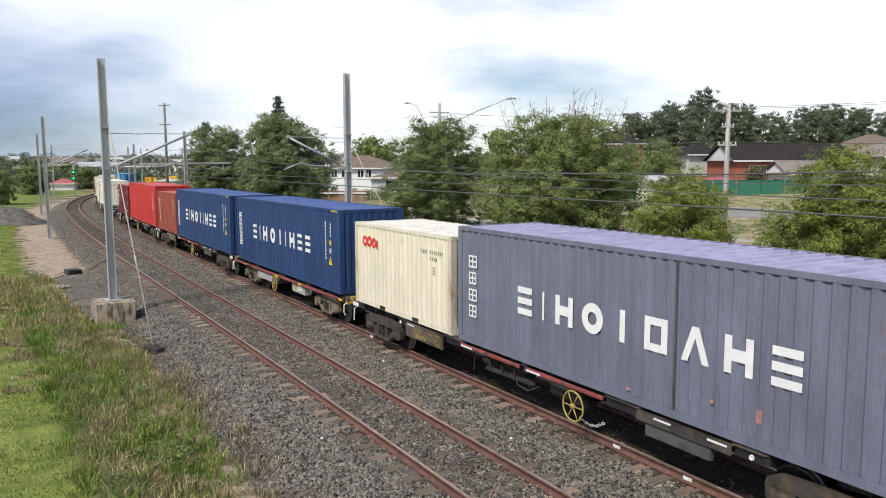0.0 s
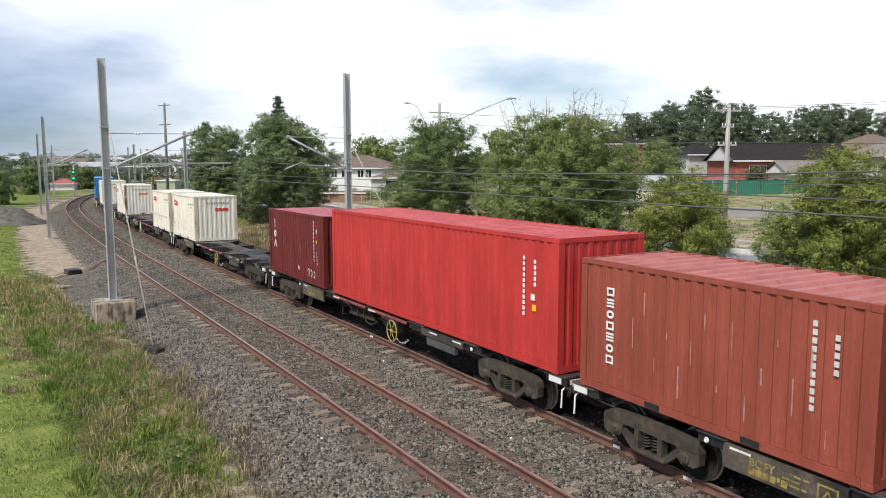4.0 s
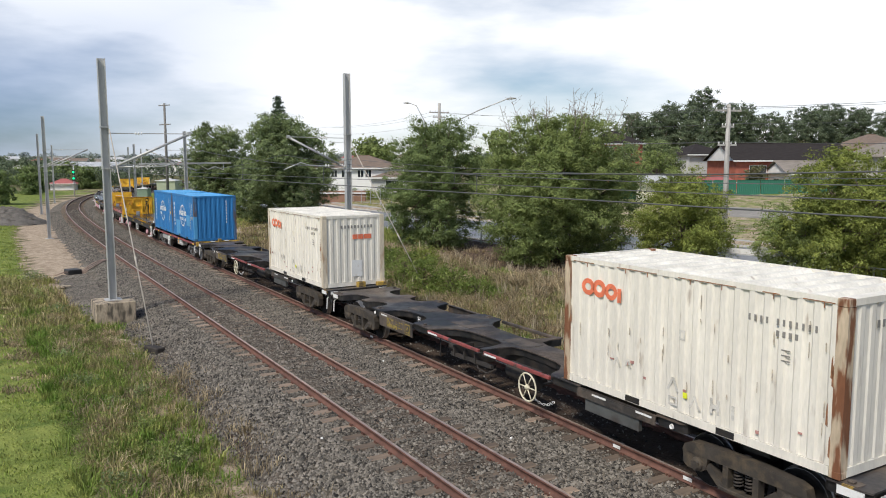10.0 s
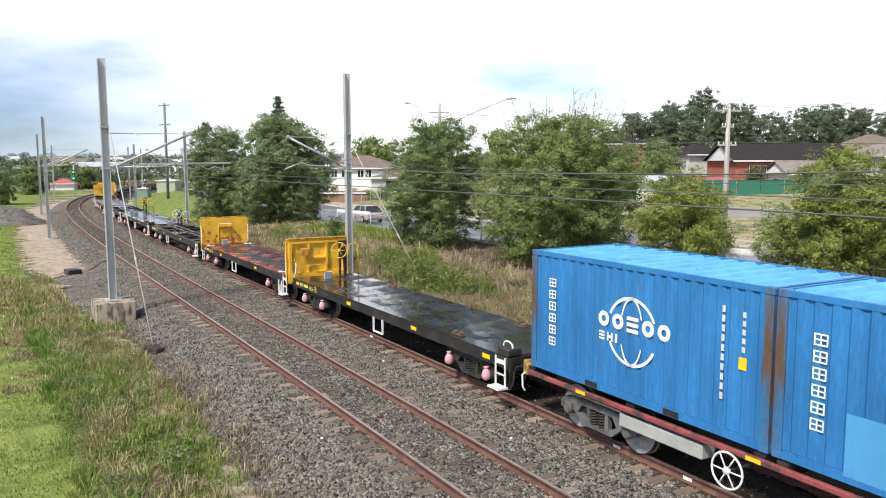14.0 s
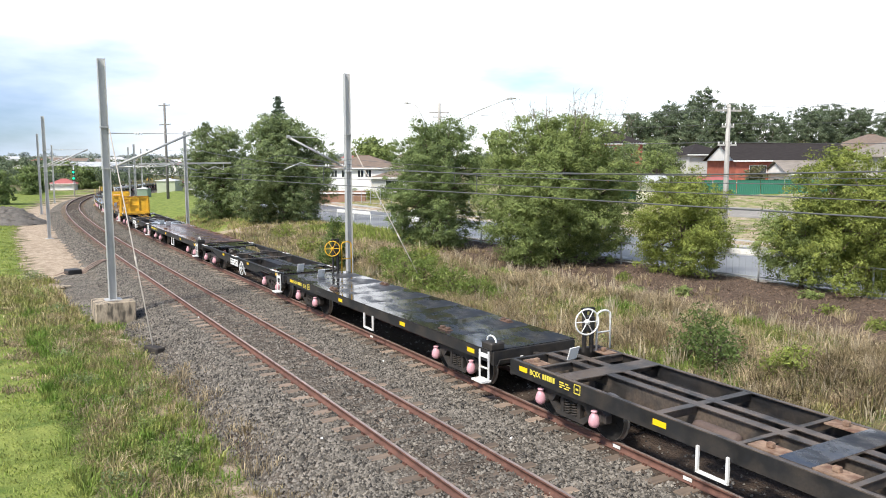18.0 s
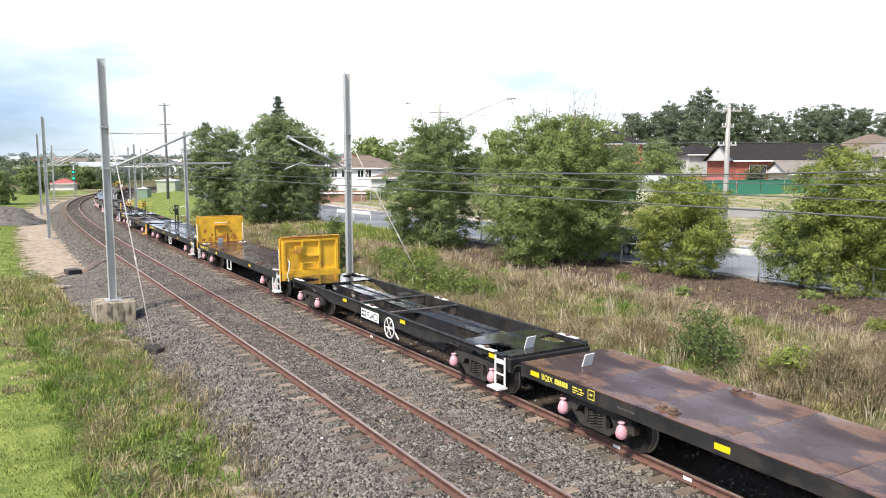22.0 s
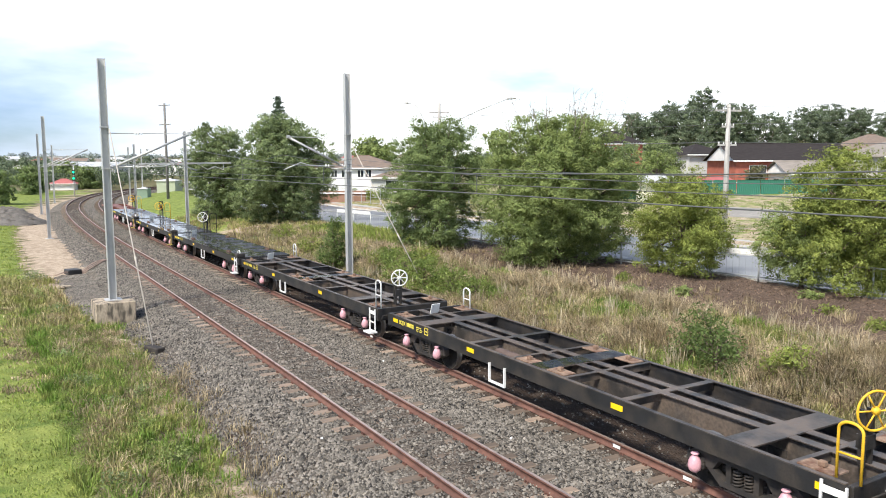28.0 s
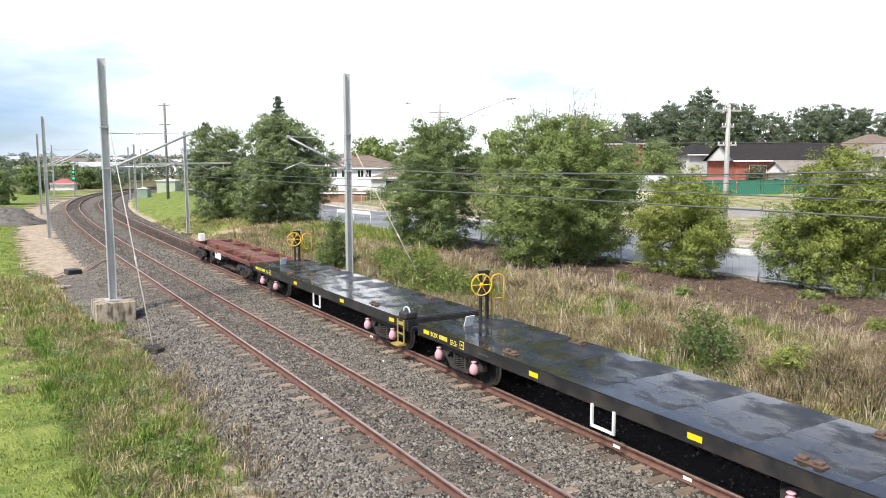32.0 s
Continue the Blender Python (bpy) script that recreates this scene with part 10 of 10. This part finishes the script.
solo("ground_marker", Shape().box(-0.3, 0.3, -0.2, 0.2, -0.05, 0.06, bevel=0.02), m_concrete, "low concrete slab on the gravel", "slab", m=upon(32.0, -8.3, -0.42, 20))
for k in range(9):
    s, d = t_rng.uniform(2, 30), t_rng.uniform(-9.5, 12)
    if d < -6.5 or d > 8:
        solo("litter", Shape().box(-0.1, 0.1, -0.06, 0.06, 0, 0.03, bevel=0.01), m_white, "small piece of pale litter on the ground", "litter", "litter", m=upon(s, d, float(ground_z(s, d)) + 0.03, 50 * k))


# ---------------------------------------------------------------- cars on the road
def car(color, label, dark=False):
    t = thing("car", label, "car", "cars on the road")
    paint = surface("car_paint", color, 0.25, vary=0.03, scale=2, fine=10, bump=0.0, specular=0.6)
    body = Shape()
    secs = [(-2.15, 0.62, 0.35, 0.62), (-2.05, 0.78, 0.28, 0.78), (-1.2, 0.86, 0.22, 0.88), (0.0, 0.87, 0.22, 0.92), (1.4, 0.86, 0.24, 0.95), (2.0, 0.80, 0.30, 0.90), (2.12, 0.66, 0.42, 0.75)]
    vs, fs = [], []
    for x, w, z0, z1 in secs:
        vs += [(x, -w, z0), (x, -w - 0.02, (z0 + z1) / 2), (x, -w * 0.94, z1), (x, w * 0.94, z1), (x, w + 0.02, (z0 + z1) / 2), (x, w, z0)]
    for i in range(len(secs) - 1):
        for k in range(6):
            q = (k + 1) % 6
            fs.append((i * 6 + k, i * 6 + q, i * 6 + 6 + q, i * 6 + 6 + k))
    fs += [tuple(range(5, -1, -1)), tuple(range(len(secs) * 6 - 6, len(secs) * 6))]
    part("body", body.add(vs, fs), paint, t, smooth=False)
    cabin = Shape().add([(-1.1, -0.78, 0.88), (1.85, -0.78, 0.92), (1.85, 0.78, 0.92), (-1.1, 0.78, 0.88), (-0.35, -0.62, 1.42), (1.35, -0.62, 1.44), (1.35, 0.62, 1.44), (-0.35, 0.62, 1.42)],
                        [(4, 5, 6, 7), (0, 1, 5, 4), (1, 2, 6, 5), (2, 3, 7, 6), (3, 0, 4, 7)])
    part("windows", cabin, m_glass, t, "dark car glass")
    part("roof", Shape().box(-0.4, 1.4, -0.63, 0.63, 1.425, 1.47, bevel=0.02), paint, t)
    for x in (-1.05, 0.45, 1.75):
        for y in (-1, 1):
            part("pillar", Shape().beam((x, 0.79 * y, 0.9), (max(-0.35, min(1.35, x * 0.78 + 0.1)), 0.63 * y, 1.43), 0.08, 0.05), paint, t)
    for x in (-1.35, 1.3):
        for y in (-0.8, 0.8):
            wl_ = part("wheel", Shape().lathe([(0.2, -0.11), (0.31, -0.1), (0.32, 0.0), (0.31, 0.1), (0.2, 0.11)], "y", 18), m_black, t, m=pose(x, y, 0.32))
            part("rim", Shape().lathe([(0.05, -0.115), (0.19, -0.113), (0.2, 0.113), (0.05, 0.115)], "y", 14), m_silver, wl_)
    for y in (-0.6, 0.6):
        part("tail_light", Shape().box(2.06, 2.12, y - 0.13, y + 0.13, 0.66, 0.8), m_red_mark, t)
        part("headlight", Shape().box(-2.14, -2.07, y - 0.15, y + 0.15, 0.56, 0.68), m_porcelain, t)
    return t


def drive(s_at, t_at, speed, d=20.2):
    """Away from the camera along the near lane."""
    return [(k * 0.5, upon(s_at + speed * (k * 0.5 - t_at), d + float(road_shift(s_at + speed * (k * 0.5 - t_at))), 0.37, 180)) for k in range(65)]


CARS = [(car((0.75, 0.75, 0.75), "white hatchback driving along the wet road"), drive(56.0, 19.0, 11.5)),
        (car((0.035, 0.04, 0.05), "dark car driving along the wet road"), drive(64.0, 25.4, 12.0)),
        (car((0.42, 0.36, 0.35), "pale pinkish-silver car on the wet road"), drive(53.0, 14.0, 11.5))]

for px_, far, turn, col, what in ((553, 103, 20, (0.76, 0.76, 0.75), "white car parked before a garden"), (683, 106, 172, (0.74, 0.74, 0.74), "white car parked in a driveway")):
    q = seen_at(px_, far)
    sd = near_line([q.x], [q.y])
    car(col, what).matrix_basis = pose(q.x, q.y, float(ground_z(*sd)[0]) + 0.02, 0, 0, turn)
for k, (px_, far, h, wd, mat) in enumerate(((586, 103, 1.3, 2.4, m_leaf_yellow), (604, 102, 1.1, 2.0, m_leaf_mid), (627, 102, 1.7, 1.6, m_leaf_deep), (655, 101, 1.3, 2.4, m_leaf_yellow), (672, 100, 1.2, 2.2, m_leaf_mid), (690, 100, 1.6, 2.6, m_leaf_deep))):
    q = seen_at(px_, far)
    sd = near_line([q.x], [q.y])
    grown("shrub", (q.x, q.y, float(ground_z(*sd)[0])), h, wd, mat, "rounded garden shrub before the white house", 180 + k, 60, 0.13, 0.02, 10, 0.03, 0.4, None, "garden shrubs", "shrub", gap=0.2)

# ---------------------------------------------------------------- motion
def wagon_pose(u, half, t):
    s = u - gone(t)
    x0, y0, _ = line_at(s - half)
    x1, y1, _ = line_at(s + half)
    a = math.atan2(y1 - y0, x1 - x0)
    return pose(float(x0 + x1) / 2, float(y0 + y1) / 2, 0, 0, 0, math.degrees(a))


def motions():
    times = [k * 0.5 for k in range(65)]
    for ob, u, half, offset in LINKS:
        walk(ob, [(t, wagon_pose(u, half, t) @ offset) for t in times])
    for w, k, u in ROLLING:
        rows, last = [], None
        for n in range(0, 961):
            t = n / 30
            s = u - gone(t)
            seen = -14 < s < 95
            if not (seen or n in (0, 960)):
                continue
            turn = gone(t) / WHEEL_R
            rows.append((t, pose(k, 0, WHEEL_R, 0, -math.degrees(turn) % 360, 0)))
        walk(w, rows)
    for ob, rows in CARS:
        walk(ob, rows)


motions()
